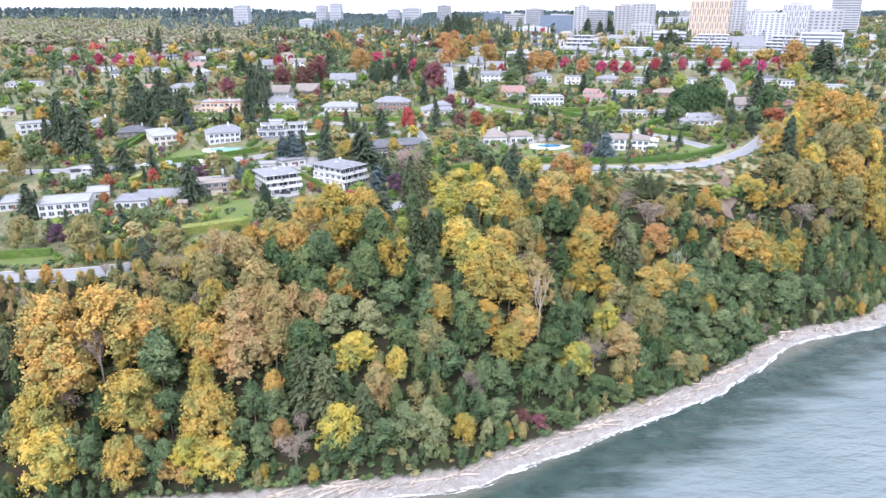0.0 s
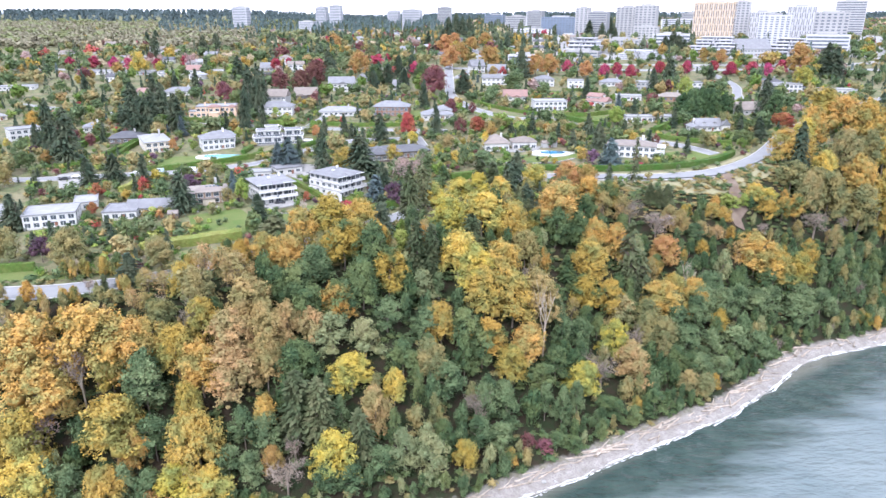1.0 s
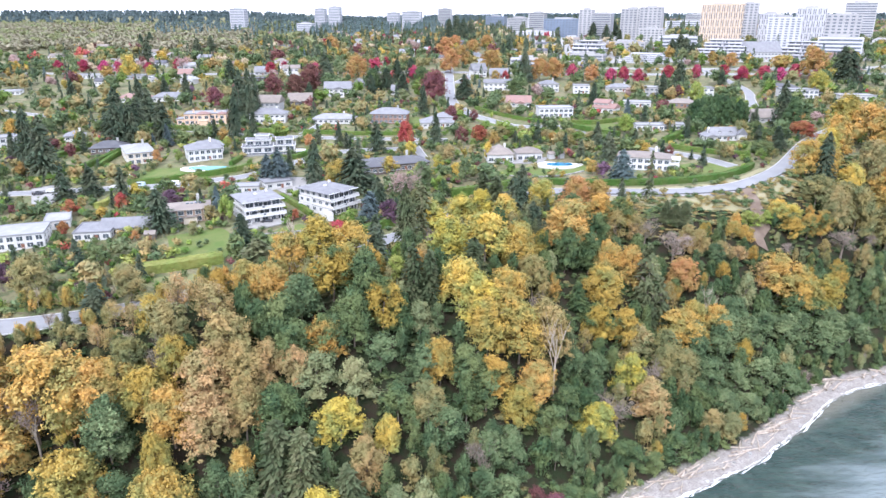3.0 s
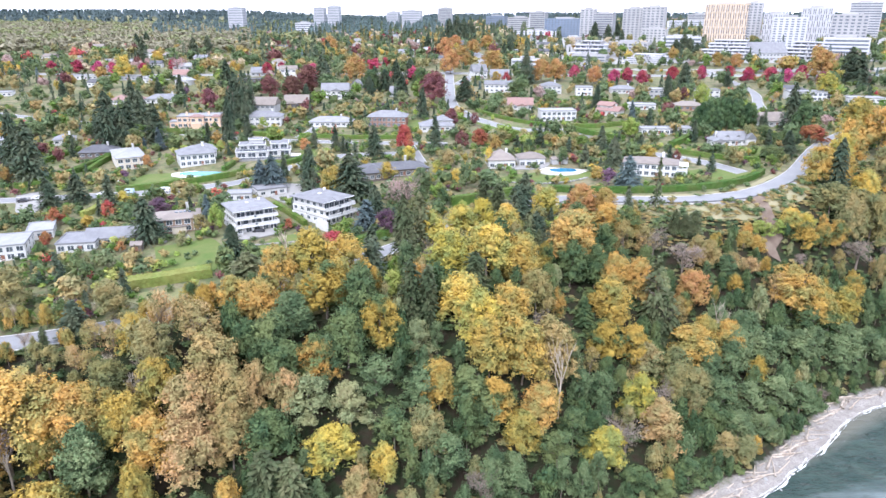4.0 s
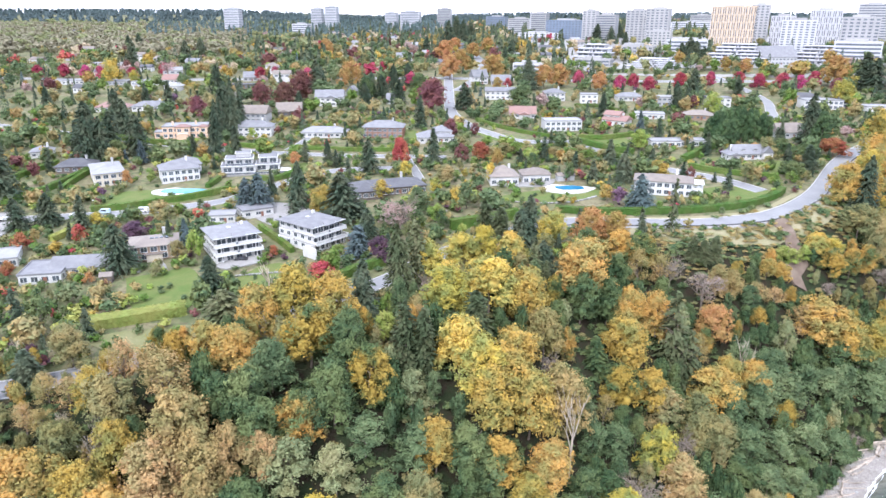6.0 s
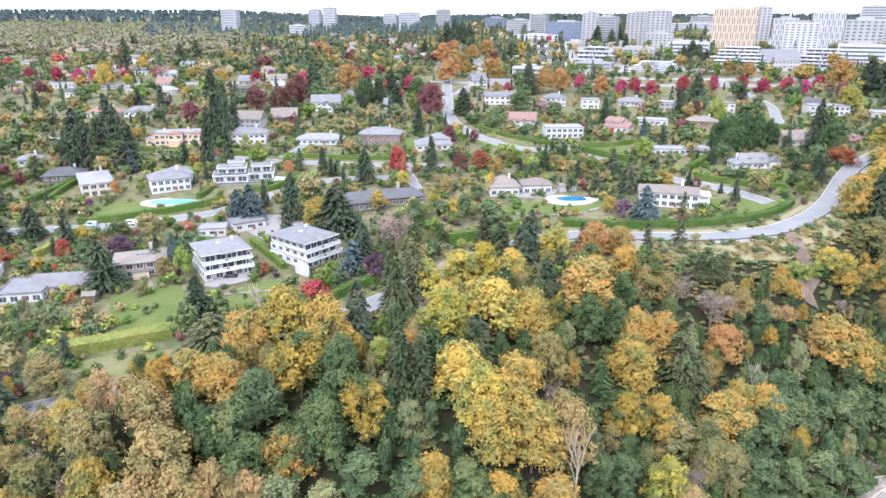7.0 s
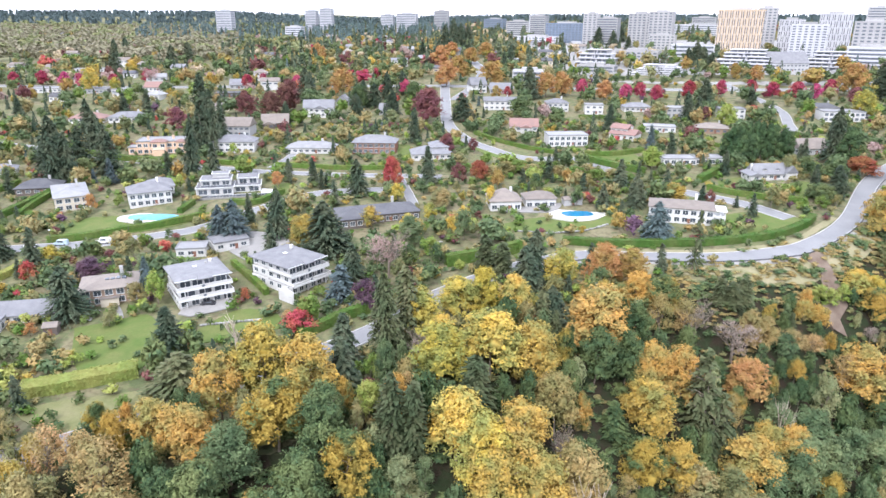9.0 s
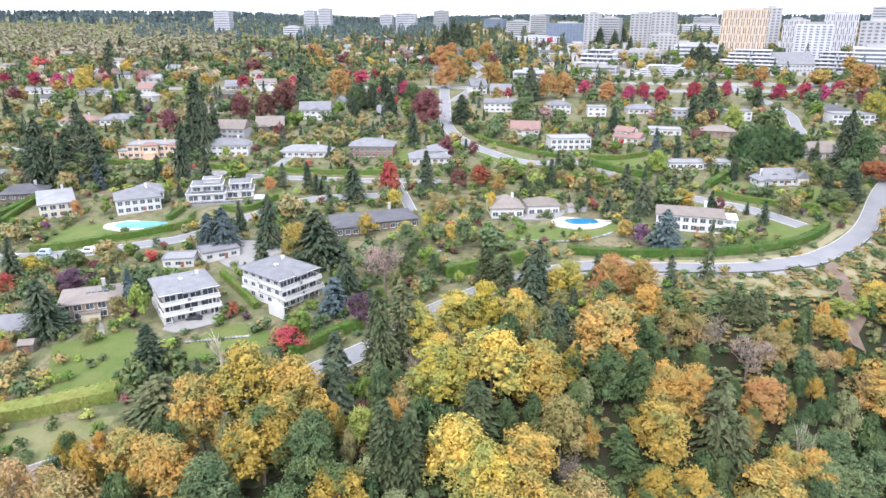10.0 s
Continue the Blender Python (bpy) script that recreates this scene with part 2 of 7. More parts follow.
def water_mat():
    """Sea: the bluff trees' reflection painted as a dark band beside the shore, paler further out, with short wind
    waves.
    """
    m, n, l, b = mat_new("sea_water", 0.06, 0.25)
    g = n.new("ShaderNodeNewGeometry")
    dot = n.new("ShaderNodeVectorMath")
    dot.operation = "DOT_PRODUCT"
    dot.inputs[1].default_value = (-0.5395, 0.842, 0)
    l.new(g.outputs["Position"], dot.inputs[0])
    wob = n.new("ShaderNodeMath")
    wob.operation = "MULTIPLY_ADD"
    streak = n.new("ShaderNodeMapping")
    streak.inputs["Rotation"].default_value = (0, 0, radians(-18))
    streak.inputs["Scale"].default_value = (0.022, 0.10, 1)
    l.new(g.outputs["Position"], streak.inputs[0])
    drift = n.new("ShaderNodeTexNoise")
    drift.inputs["Scale"].default_value, drift.inputs["Detail"].default_value, drift.inputs["Roughness"].default_value = 1.0, 5, 0.62
    l.new(streak.outputs[0], drift.inputs["Vector"])
    l.new(drift.outputs[0], wob.inputs[0])
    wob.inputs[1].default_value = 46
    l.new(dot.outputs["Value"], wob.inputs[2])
    # mask of the shoreside band that takes the painted tree reflection
    reflection_band = n.new("ShaderNodeMapRange")
    reflection_band.inputs[1].default_value, reflection_band.inputs[2].default_value = 126, 142
    l.new(wob.outputs[0], reflection_band.inputs[0])
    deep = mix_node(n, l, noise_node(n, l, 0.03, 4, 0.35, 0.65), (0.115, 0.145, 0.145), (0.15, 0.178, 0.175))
    # dark green base colour standing for the wooded bluff mirrored in the water
    bluff_reflection = mix_node(n, l, noise_node(n, l, 0.12, 4, 0.4, 0.65), (0.014, 0.032, 0.025), (0.032, 0.055, 0.042))
    col = mix_node(n, l, reflection_band.outputs[0], deep, bluff_reflection)
    turbid = n.new("ShaderNodeMapRange")
    turbid.inputs[1].default_value, turbid.inputs[2].default_value = 129.3, 134.5
    l.new(dot.outputs["Value"], turbid.inputs[0])
    col = mix_node(n, l, turbid.outputs[0], col, (0.11, 0.11, 0.085))
    l.new(col, b.inputs["Base Color"])
    mp = n.new("ShaderNodeMapping")
    mp.inputs["Rotation"].default_value = (0, 0, radians(-24))
    mp.inputs["Scale"].default_value = (0.75, 1.7, 1)
    l.new(g.outputs["Position"], mp.inputs[0])
    t = n.new("ShaderNodeTexNoise")
    t.inputs["Scale"].default_value, t.inputs["Detail"].default_value = 0.55, 5
    l.new(mp.outputs[0], t.inputs["Vector"])
    t2 = n.new("ShaderNodeTexNoise")
    t2.inputs["Scale"].default_value, t2.inputs["Detail"].default_value = 0.14, 3
    l.new(mp.outputs[0], t2.inputs["Vector"])
    wav = n.new("ShaderNodeMath")
    wav.operation = "MULTIPLY_ADD"
    wav.inputs[1].default_value = 3.0
    l.new(t2.outputs[0], wav.inputs[0])
    l.new(t.outputs[0], wav.inputs[2])
    bump_node(n, l, b, wav.outputs[0], 0.7, 0.9)
    return m


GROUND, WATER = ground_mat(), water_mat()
FOAM = plain_mat("sea_foam", (0.72, 0.73, 0.73), (0.48, 0.49, 0.48), 0.7, 0.5, 2)
POOL = plain_mat("pool_water", (0.13, 0.37, 0.41), (0.17, 0.42, 0.45), 0.05, 0.4, 2, spec=0.5)
POOL_BLUE = plain_mat("pool_water_blue", (0.02, 0.17, 0.31), (0.035, 0.22, 0.36), 0.05, 0.4, 2, spec=0.5)


# ---------------- the lie of the land ----------------
def smooth(a, b, v):
    v = min(1.0, max(0.0, (v - a) / (b - a)))
    return v * v * (3 - 2 * v)


def swell(u, c, w):
    return math.exp(-((u - c) / w) ** 2)


def shore(u):
    """How far inland the water's edge lies, at u metres along the coast."""
    bay = 4.9 * math.cos((u - 206.6) / 17.1) * smooth(167, 198, u) * (1 - smooth(333, 375, u))
    return 132.5 + 0.45 * max(0.0, 99.8 - max(u, -40)) - bay + 3.3 * swell(u, 213.8, 16.6) - 2.0 * swell(u, 175.5, 14.5) + 2.2 * swell(u, 110, 16.6) - 0.11 * max(0, u - 333)


def plateau(x, y):
    z = 47.7 + 0.0644 * (min(y, 718) - 216) + 0.0184 * (max(-300, min(x, 300)) + 100)
    z += 22 * smooth(2006, 2634, y) * smooth(-250, -900, x)
    return z + 0.045 * (min(max(y, 718), 923) - 718) + 0.0107 * (min(max(y, 923), 2520) - 923)


def inland(x, y):
    """Metres from the water's edge, inland positive."""
    return -0.5395 * x + 0.842 * y - shore(0.842 * x + 0.5395 * y)


def ground(x, y):
    d = inland(x, y)
    if d < 10:
        return 0.18 * d if d > 0 else max(-3.0, 0.16 * d)
    top = plateau(x, y)
    u = 0.842 * x + 0.5395 * y
    brink = 80 + 18 * smooth(135, 177, u) * (1 - smooth(218, 245, u))
    return 1.8 + (top - 1.8) * smooth(4.4, brink, d) if d < brink else top


# ---------------- mesh helpers ----------------
def mesh_of(name, verts, faces, mat=None):
    me = bpy.data.meshes.new(name)
    me.from_pydata(verts, [], faces)
    me.materials.append(mat)
    return me


def put(name, me, parent=None, mat=None, m=None, label=""):
    """Links a mesh as one object; mat: its own material where the mesh is shared."""
    ob = new(name, me)
    if mat:
        ob.material_slots[0].link = "OBJECT"
        ob.material_slots[0].material = mat
    if parent:
        ob.parent = parent
    if m is not None:
        ob.matrix_basis = m
    if label:
        ob["label"] = label
    return ob


def part(name, bm, material, parent, label=""):
    me = bpy.data.meshes.new(name)
    bm.to_mesh(me)
    bm.free()
    me.materials.append(material)
    return put(name, me, parent, None, None, label)


def box(bm, x0, y0, z0, x1, y1, z1):
    v = [bm.verts.new(p) for p in ((x0, y0, z0), (x1, y0, z0), (x1, y1, z0), (x0, y1, z0), (x0, y0, z1), (x1, y0, z1), (x1, y1, z1), (x0, y1, z1))]
    for f in ((3, 2, 1, 0), (4, 5, 6, 7), (0, 1, 5, 4), (1, 2, 6, 5), (2, 3, 7, 6), (3, 0, 4, 7)):
        bm.faces.new([v[i] for i in f])
    return bm


def boxes(*rows):
    bm = bmesh.new()
    for r in rows:
        box(bm, *r)
    return bm


def tube(verts, faces, a, b, ra, rb, sides=6):
    """A tapered limb from a to b, added to lists of verts and faces."""
    a, b = np.array(a, float), np.array(b, float)
    d = b - a
    d = d / (np.linalg.norm(d) + 1e-9)
    s = np.cross(d, (0.3, 0.9, 0.1))
    s /= np.linalg.norm(s) + 1e-9
    t = np.cross(d, s)
    k = len(verts)
    for p, r in ((a, ra), (b, rb)):
        for i in range(sides):
            w = 2 * math.pi * i / sides
            verts.append(tuple(p + r * (math.cos(w) * s + math.sin(w) * t)))
    for i in range(sides):
        j = (i + 1) % sides
        faces.append((k + i, k + j, k + sides + j, k + sides + i))
    faces.append(tuple(k + sides + i for i in range(sides)))


def cards(C, N, size, rng, long=1.0, axis=None, curl=0.25):
    """Leaf sprays: one ragged triangle round each centre, facing N; axis: the way of its longer side."""
    n = len(C)
    if axis is None:
        axis = rng.normal(size=(n, 3))
    t = np.cross(N, axis)
    t /= np.linalg.norm(t, axis=1)[:, None] + 1e-9
    s = np.cross(t, N)
    s /= np.linalg.norm(s, axis=1)[:, None] + 1e-9
    w = (size * rng.uniform(0.65, 1.35, n) * 0.5)[:, None]
    s, t = s * w * long, t * w
    c = N * w * curl
    k = rng.uniform(-0.7, 0.7, (n, 1))
    V = np.stack([C - s - t * 0.7 - c, C - s * k + t - c * 0.3, C + s - t * 0.5 - c], 1).reshape(-1, 3)
    return V, np.arange(3 * n).reshape(-1, 3)


def unit(rng, n):
    v = rng.normal(size=(n, 3))
    return v / np.linalg.norm(v, axis=1)[:, None]


def card_mesh(name, parts, mat):
    V, Fq, k = [], [], 0
    for v, f in parts:
        V.append(v)
        Fq.append(f + k)
        k += len(v)
    V, Fq = np.concatenate(V), np.concatenate(Fq)
    me = bpy.data.meshes.new(name)
    me.vertices.add(len(V))
    me.vertices.foreach_set("co", V.astype(np.float32).ravel())
    me.loops.add(Fq.size)
    me.loops.foreach_set("vertex_index", Fq.astype(np.int32).ravel())
    me.polygons.add(len(Fq))
    me.polygons.foreach_set("loop_start", np.arange(0, Fq.size, 3, dtype=np.int32))
    me.update(calc_edges=True)
    me.materials.append(mat)
    return me


# ---------------- kinds of tree: canonical crowns and trunks, about 18 m high ----------------
def ball(level):
    bm = bmesh.new()
    bmesh.ops.create_icosphere(bm, subdivisions=level, radius=1)
    V = np.array([v.co[:] for v in bm.verts])
    Fq = np.array([[v.index for v in f.verts] for f in bm.faces])
    bm.free()
    return V, Fq


BALLS = {1: ball(1), 0: (np.array([(1.0, 0, 0), (-1, 0, 0), (0, 1, 0), (0, -1, 0), (0, 0, 1), (0, 0, -1)]), np.array([(0, 2, 4), (2, 1, 4), (1, 3, 4), (3, 0, 4), (2, 0, 5), (1, 2, 5), (3, 1, 5), (0, 3, 5)]))}


def leafy_crown(seed, H, W, masses=10, clumps=40, leaves=13, leaf=0.6, clump=(0.55, 1.1), taper=0.3, low=0.16, core=0.5, fat=0.25):
    """A crown of several rounded boughs, each covered with small uneven clumps of leaves, closing over a darker inside."""
    rng = np.random.default_rng(seed)
    out = []
    for i in range(masses):
        f = (i + 0.5) / masses
        z = H * (low + (0.88 - low) * f ** 0.85)
        a = i * 2.4 + rng.uniform(-0.5, 0.5)
        wide = W / 2 * (1 - taper * max(0.0, f - 0.25) / 0.75) * math.sqrt(max(0.06, 1 - max(0.0, (f - 0.45) / 0.58) ** 2))
        k = wide * rng.uniform(0.42, 0.68) if i < masses - 1 else 0.0
        c = np.array((math.cos(a) * k, math.sin(a) * k, z))
        r = W * fat * rng.uniform(0.75, 1.12) * (1 - 0.22 * f)
        q = np.array((1, 1, rng.uniform(1.0, 1.35))) * r
        q[2] = min(q[2], H - z + 0.2)
        n = unit(rng, clumps)
        n[:, 2] = np.where(n[:, 2] < -0.35, -n[:, 2], n[:, 2])
        C = c + n * q * rng.uniform(0.62, 1.22, (clumps, 1))
        s = rng.uniform(*clump, clumps)
        m = np.repeat(np.arange(clumps), leaves)
        d = rng.normal(size=(len(m), 3)) * 0.52
        P = C[m] + d * s[m][:, None] * (1, 1, 0.95)
        N = n[m] * 0.75 + d * 0.55 + 0.5 * rng.normal(size=(len(m), 3)) + (0, 0, 0.35)
        N /= np.linalg.norm(N, axis=1)[:, None]
        out.append(cards(P, N, leaf, rng, 1.2))
        if core:
            V, Fq = BALLS[1]
            out.append((c + V * q * core * rng.uniform(0.8, 1.15, (len(V), 1)), Fq))
    return card_mesh("crown_broad", out, LEAF["green"])


def conifer_crown(seed, H=20.0, W=7.5, rows=26, arms=9, leaf=0.85, cards_per=6, power=0.85, droop=0.35, gaps=0.12):
    rng = np.random.default_rng(seed)
    C, N, A = [], [], []
    for i in range(rows):
        f = i / (rows - 1)
        z = H * (0.10 + 0.9 * f)
        R = W / 2 * (1 - f) ** power + 0.25
        for a in range(max(4, int(arms * (1 - 0.5 * f)))):
            if rng.random() < gaps:
                continue
            w = rng.uniform(0, 2 * math.pi)
            L = R * rng.uniform(0.7, 1.15)
            for q in range(cards_per):
                g = (q + rng.random()) / cards_per
                C.append((math.cos(w) * L * g + rng.normal() * 0.16, math.sin(w) * L * g + rng.normal() * 0.16, z - droop * L * g * g + rng.normal() * 0.18))
                N.append((math.cos(w) * 0.45 + rng.normal() * 0.35, math.sin(w) * 0.45 + rng.normal() * 0.35, 0.9))
                A.append((math.cos(w), math.sin(w), -droop))
    C, N, A = np.array(C), np.array(N), np.array(A)
    N /= np.linalg.norm(N, axis=1)[:, None]
    return card_mesh("crown_conifer", [cards(C, N, leaf, rng, 2.0, A)], LEAF["conifer"])


def bare_limbs(seed, H=16.0, W=8.0, levels=3, r0=0.28, upright=0.55):
    """Trunk, limbs and branches of a leafless tree, each tapered."""
    rng = np.random.default_rng(seed)
    V, Fq, tips = [], [], []

    def grow(p, d, L, r, lev):
        q = p + d * L
        tube(V, Fq, p, q, r, r * 0.62, 6 if lev == 0 else 4)
        if lev >= levels:
            tips.append(q)
            return
        for i in range(4 if lev else 6):
            e = unit(rng, 1)[0] * (1.0, 1.0, 0.6) + d * 0.75 + np.array((0, 0, upright))
            e /= np.linalg.norm(e)
            g = rng.uniform(0.45, 1.0)
            grow(p + d * L * g, e, L * rng.uniform(0.45, 0.68), r * 0.62 * (1.1 - 0.5 * g), lev + 1)

    grow(np.zeros(3), np.array((0.03, 0.02, 1.0)), H * 0.46, r0, 0)
    V = np.array(V)
    V[:, 2] *= H / V[:, 2].max()
    return V, Fq, np.array(tips)


def bare_mesh(seed, **kw):
    V, Fq, tips = bare_limbs(seed, **kw)
    return mesh_of("bare_limbs", [tuple(v) for v in V], Fq, BARK)


def twig_crown(seed, H=16.0, W=9.0, n=1500, leaf=0.9):
    """Fine twigs of a nearly leafless crown: thin upright slivers in loose lumps."""
    rng = np.random.default_rng(seed)
    out = []
    for i in range(22):
        d = unit(rng, 1)[0]
        k = rng.uniform(0.3, 0.85)
        c = np.array([d[0] * W / 2 * k, d[1] * W / 2 * k, H * 0.62 + d[2] * H * 0.34 * k])
        m = n // 22
        v = unit(rng, m)
        C = c + v * rng.uniform(0.2, 1.7, (m, 1))
        A = v + np.array((0, 0, 0.9))
        N = unit(rng, m)
        N = N - A * (np.sum(N * A, 1) / np.sum(A * A, 1))[:, None]
        N /= np.linalg.norm(N, axis=1)[:, None]
        out.append(cards(C, N, leaf * 0.42, rng, 3.4, A))
    return card_mesh("crown_twigs", out, LEAF["beige"])


def trunk_mesh(seed, H=18.0, r=0.32, limbs=7, reach=4.0):
    rng = np.random.default_rng(seed)
    V, Fq = [], []
    p = np.zeros(3)
    for i in range(4):
        q = p + np.array((rng.normal() * 0.25, rng.normal() * 0.25, H * 0.2))
        tube(V, Fq, p, q, r * (1 - i * 0.2), r * (0.8 - i * 0.2), 7)
        p = q
    for i in range(limbs):
        w, z = rng.uniform(0, 6.28), H * rng.uniform(0.3, 0.7)
        b = np.array((math.cos(w) * reach, math.sin(w) * reach, z + reach * rng.uniform(0.4, 1.0)))
        tube(V, Fq, (0, 0, z), b, r * 0.42, r * 0.12, 5)
    return mesh_of("trunk", V, Fq, BARK)


CROWNS = {
    "maple": [leafy_crown(s, 20, 15, 12, 46, 19, 0.48, (0.45, 1.25)) for s in (1, 2, 3, 4, 5, 6, 7)],
    "alder": [leafy_crown(s, 16, 10.5, 9, 42, 15, 0.40, (0.4, 1.0), 0.45, 0.14) for s in (11, 12, 13, 14)],
    "airy": [leafy_crown(s, 16, 11, 9, 34, 10, 0.36, (0.6, 1.3), 0.2, 0.22, 0.3) for s in (15, 16)],
    "conifer": [conifer_crown(s, 20, 8, 36, 14, 0.70, 8, 0.75, 0.3, 0.06) for s in (21, 22)],
    "pine": [conifer_crown(25, 20, 8, 17, 9, 0.8, 10, 0.5, 0.3, 0.3)],
    "column": [conifer_crown(s, 18, 5.6, 46, 13, 0.55, 6, 0.5, 0.55, 0.05) for s in (31, 32)],
    "bare": [twig_crown(s, n=1500, leaf=0.42) for s in (41, 42)],
    "big_conifer": [conifer_crown(s, 22, 15, 36, 17, 0.75, 13, 0.6, 0.22, 0.1) for s in (26, 27)],
    "cedar": [leafy_crown(s, 22, 10, 14, 60, 9, 0.50, (0.5, 0.9), 0.55, 0.10, 0.8, 0.26) for s in (33, 34)],
    "garden": [leafy_crown(s, 8, 7.4, 7, 26, 10, 0.38, (0.35, 0.75), 0.15, 0.22) for s in (51, 52, 53, 54)],
    "garden_conifer": [conifer_crown(s, 10, 5.0, 24, 13, 0.48, 7, 0.7, 0.25, 0.05) for s in (61, 62)],
    "garden_column": [conifer_crown(s, 10, 3.4, 28, 11, 0.42, 5, 0.4, 0.5, 0.03) for s in (71, 72)],
    "shrub": [leafy_crown(s, 2.6, 3.6, 4, 22, 8, 0.26, (0.2, 0.4), 0.1, 0.2) for s in (81, 82, 83)],
}
SIZE = {"maple": (20, 16), "alder": (16, 11.5), "conifer": (20, 7.2), "pine": (20, 8), "airy": (16, 12.5), "big_conifer": (22, 14), "cedar": (22, 10), "column": (18, 4.3), "bare": (16, 9.5),
        "garden": (8.2, 8.6), "garden_conifer": (10, 4.5), "garden_column": (10, 2.9), "shrub": (2.6, 4.4)}
TRUNKS = {
    "maple": [trunk_mesh(s, 20) for s in (5, 6)], "alder": [trunk_mesh(7, 16, 0.22, 7, 3.0)], "conifer": [trunk_mesh(8, 20, 0.3, 0)],
    "pine": [trunk_mesh(9, 22, 0.3, 9, 2.6)], "column": [trunk_mesh(10, 18, 0.25, 0)], "airy": [bare_mesh(s, H=13) for s in (35, 36)], "big_conifer": [trunk_mesh(28, 22, 0.4, 0)], "cedar": [trunk_mesh(29, 20, 0.4, 0)], "bare": [bare_mesh(s) for s in (43, 44)],
    "garden": [trunk_mesh(54, 8, 0.16, 6, 2.0)], "garden_conifer": [trunk_mesh(55, 10, 0.15, 0)], "garden_column": [trunk_mesh(56, 10, 0.12, 0)],
    "shrub": [trunk_mesh(57, 2.4, 0.06, 5, 0.8)],
}
TONE = {"valley": "thin greyish tan leaves", "cedar": "rich green feathery foliage", "gold": "golden-yellow autumn leaves", "yellow": "bright yellow autumn leaves", "orange": "orange autumn leaves", "tan": "dull tan-gold autumn leaves",
        "turning": "green leaves turning gold", "olive": "olive and dull yellow leaves", "green": "deep green leaves", "alder": "grey-green leaves",
        "willow": "pale grey-green drooping leaves", "bright": "fresh bright green leaves", "conifer": "dark green needles", "cypress": "brownish olive foliage",
        "spruce": "blue-grey needles", "crimson": "crimson autumn leaves", "maroon": "dark maroon leaves", "red": "scarlet autumn leaves", "purple": "dark purple leaves",
        "beige": "pale beige twigs, few leaves", "grey": "grey bare twigs", "pink": "pinkish brown bare twigs", "hedge": "clipped mid-green leaves"}
WHAT = {"maple": ("broadleaf_tree", "broad tree", "tree"), "alder": ("alder_tree", "slender tree", "tree"), "conifer": ("conifer_tree", "tall conifer", "conifer"),
        "pine": ("pine_tree", "thin open pine", "conifer"), "column": ("cypress_tree", "dense cypress", "conifer"), "bare": ("bare_tree", "leafless tree", "tree"),
        "airy": ("thinning_tree", "thin-crowned tree", "tree"), "big_conifer": ("spreading_conifer", "wide spreading conifer", "conifer"),
        "cedar": ("cedar_tree", "dense rounded cedar", "conifer"), "garden": ("garden_tree", "garden tree", "tree"), "garden_conifer": ("garden_conifer", "pointed garden conifer", "conifer"),
        "garden_column": ("garden_cypress", "narrow garden cypress", "conifer"), "shrub": ("garden_shrub", "low rounded shrub", "shrub")}
TAKEN, tree_rng = [], random.Random(5)


def tree(kind, tone, x, y, high, wide, where="on the wooded bluff"):
    """One tree with its trunk and crown, standing on the ground."""
    name, noun, cat = WHAT[kind]
    if kind in ("garden_conifer", "conifer") and wide > 9.5:
        kind = "big_conifer"
    elif kind == "garden_conifer" and high > 12:
        kind = "conifer"
    elif kind == "garden" and wide > 10.5:
        kind = "maple"
    root = tagged(new(name), noun + " with " + TONE[tone] + ", " + where, cat, name.replace("_", " ") + "s")
    root.location = (x, y, ground(x, y) - 0.15)
    H, W = SIZE[kind]
    turn = tree_rng.uniform(0, 360)
    k = wide / W
    m = Matrix.LocRotScale(None, Euler((radians(tree_rng.uniform(-3, 3)), radians(tree_rng.uniform(-3, 3)), radians(turn))), (k, k * tree_rng.uniform(0.85, 1.15), high / H))
    if kind == "shrub":
        bush = put(name, tree_rng.choice(CROWNS[kind]), None, LEAF[tone], Matrix.Translation(root.location) @ m)
        bpy.data.objects.remove(root)
        TAKEN.append((x, y, wide * 0.32))
        return tagged(bush, noun + " with " + TONE[tone] + ", " + where, cat, name.replace("_", " ") + "s")
    put("trunk", tree_rng.choice(TRUNKS[kind]), root, PALE_BARK if tone == "beige" else BARK, m)
    put("crown", tree_rng.choice(CROWNS[kind]), root, LEAF[tone], m)
    TAKEN.append((x, y, wide * 0.32))
    return root


GARDEN = "among the gardens"


# ---------------- ground, sea, roads ----------------
def steps(*spans):
    out = []
    for a, b, st in spans:
        out += list(np.arange(a, b, st))
    return out + [spans[-1][1]]


def ground_sheet():
    xs = steps((-4600, -1200, 200), (-1200, -420, 40), (-420, 420, 5), (420, 1200, 60), (1200, 4600, 400))
    ys = steps((-1500, 0, 300), (0, 80, 20), (80, 490, 4), (490, 880, 10), (880, 3000, 60), (3000, 5400, 240))
    V = []
    for y in ys:
        for x in xs:
            z = ground(x, y)
            d = inland(x, y)
            if 8 < d:
                z += 1.6 * noise.noise((x * 0.07, y * 0.07, 3)) * smooth(8, 18, d) * (1 - smooth(42, 60, d))
            V.append((x, y, z))
    nx = len(xs)
    Fq = [(j * nx + i, j * nx + i + 1, (j + 1) * nx + i + 1, (j + 1) * nx + i) for j in range(len(ys) - 1) for i in range(nx - 1)]
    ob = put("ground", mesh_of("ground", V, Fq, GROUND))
    return tagged(ob, "ground rising from a shingle beach over a wooded bluff to a garden plateau", "ground", "", "structure")


ground_sheet()
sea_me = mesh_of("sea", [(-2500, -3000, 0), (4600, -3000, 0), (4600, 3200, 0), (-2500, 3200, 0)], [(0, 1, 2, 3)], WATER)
tagged(put("water", sea_me), "calm grey-green sea with small wind ripples along the shore", "sea", "", "structure")


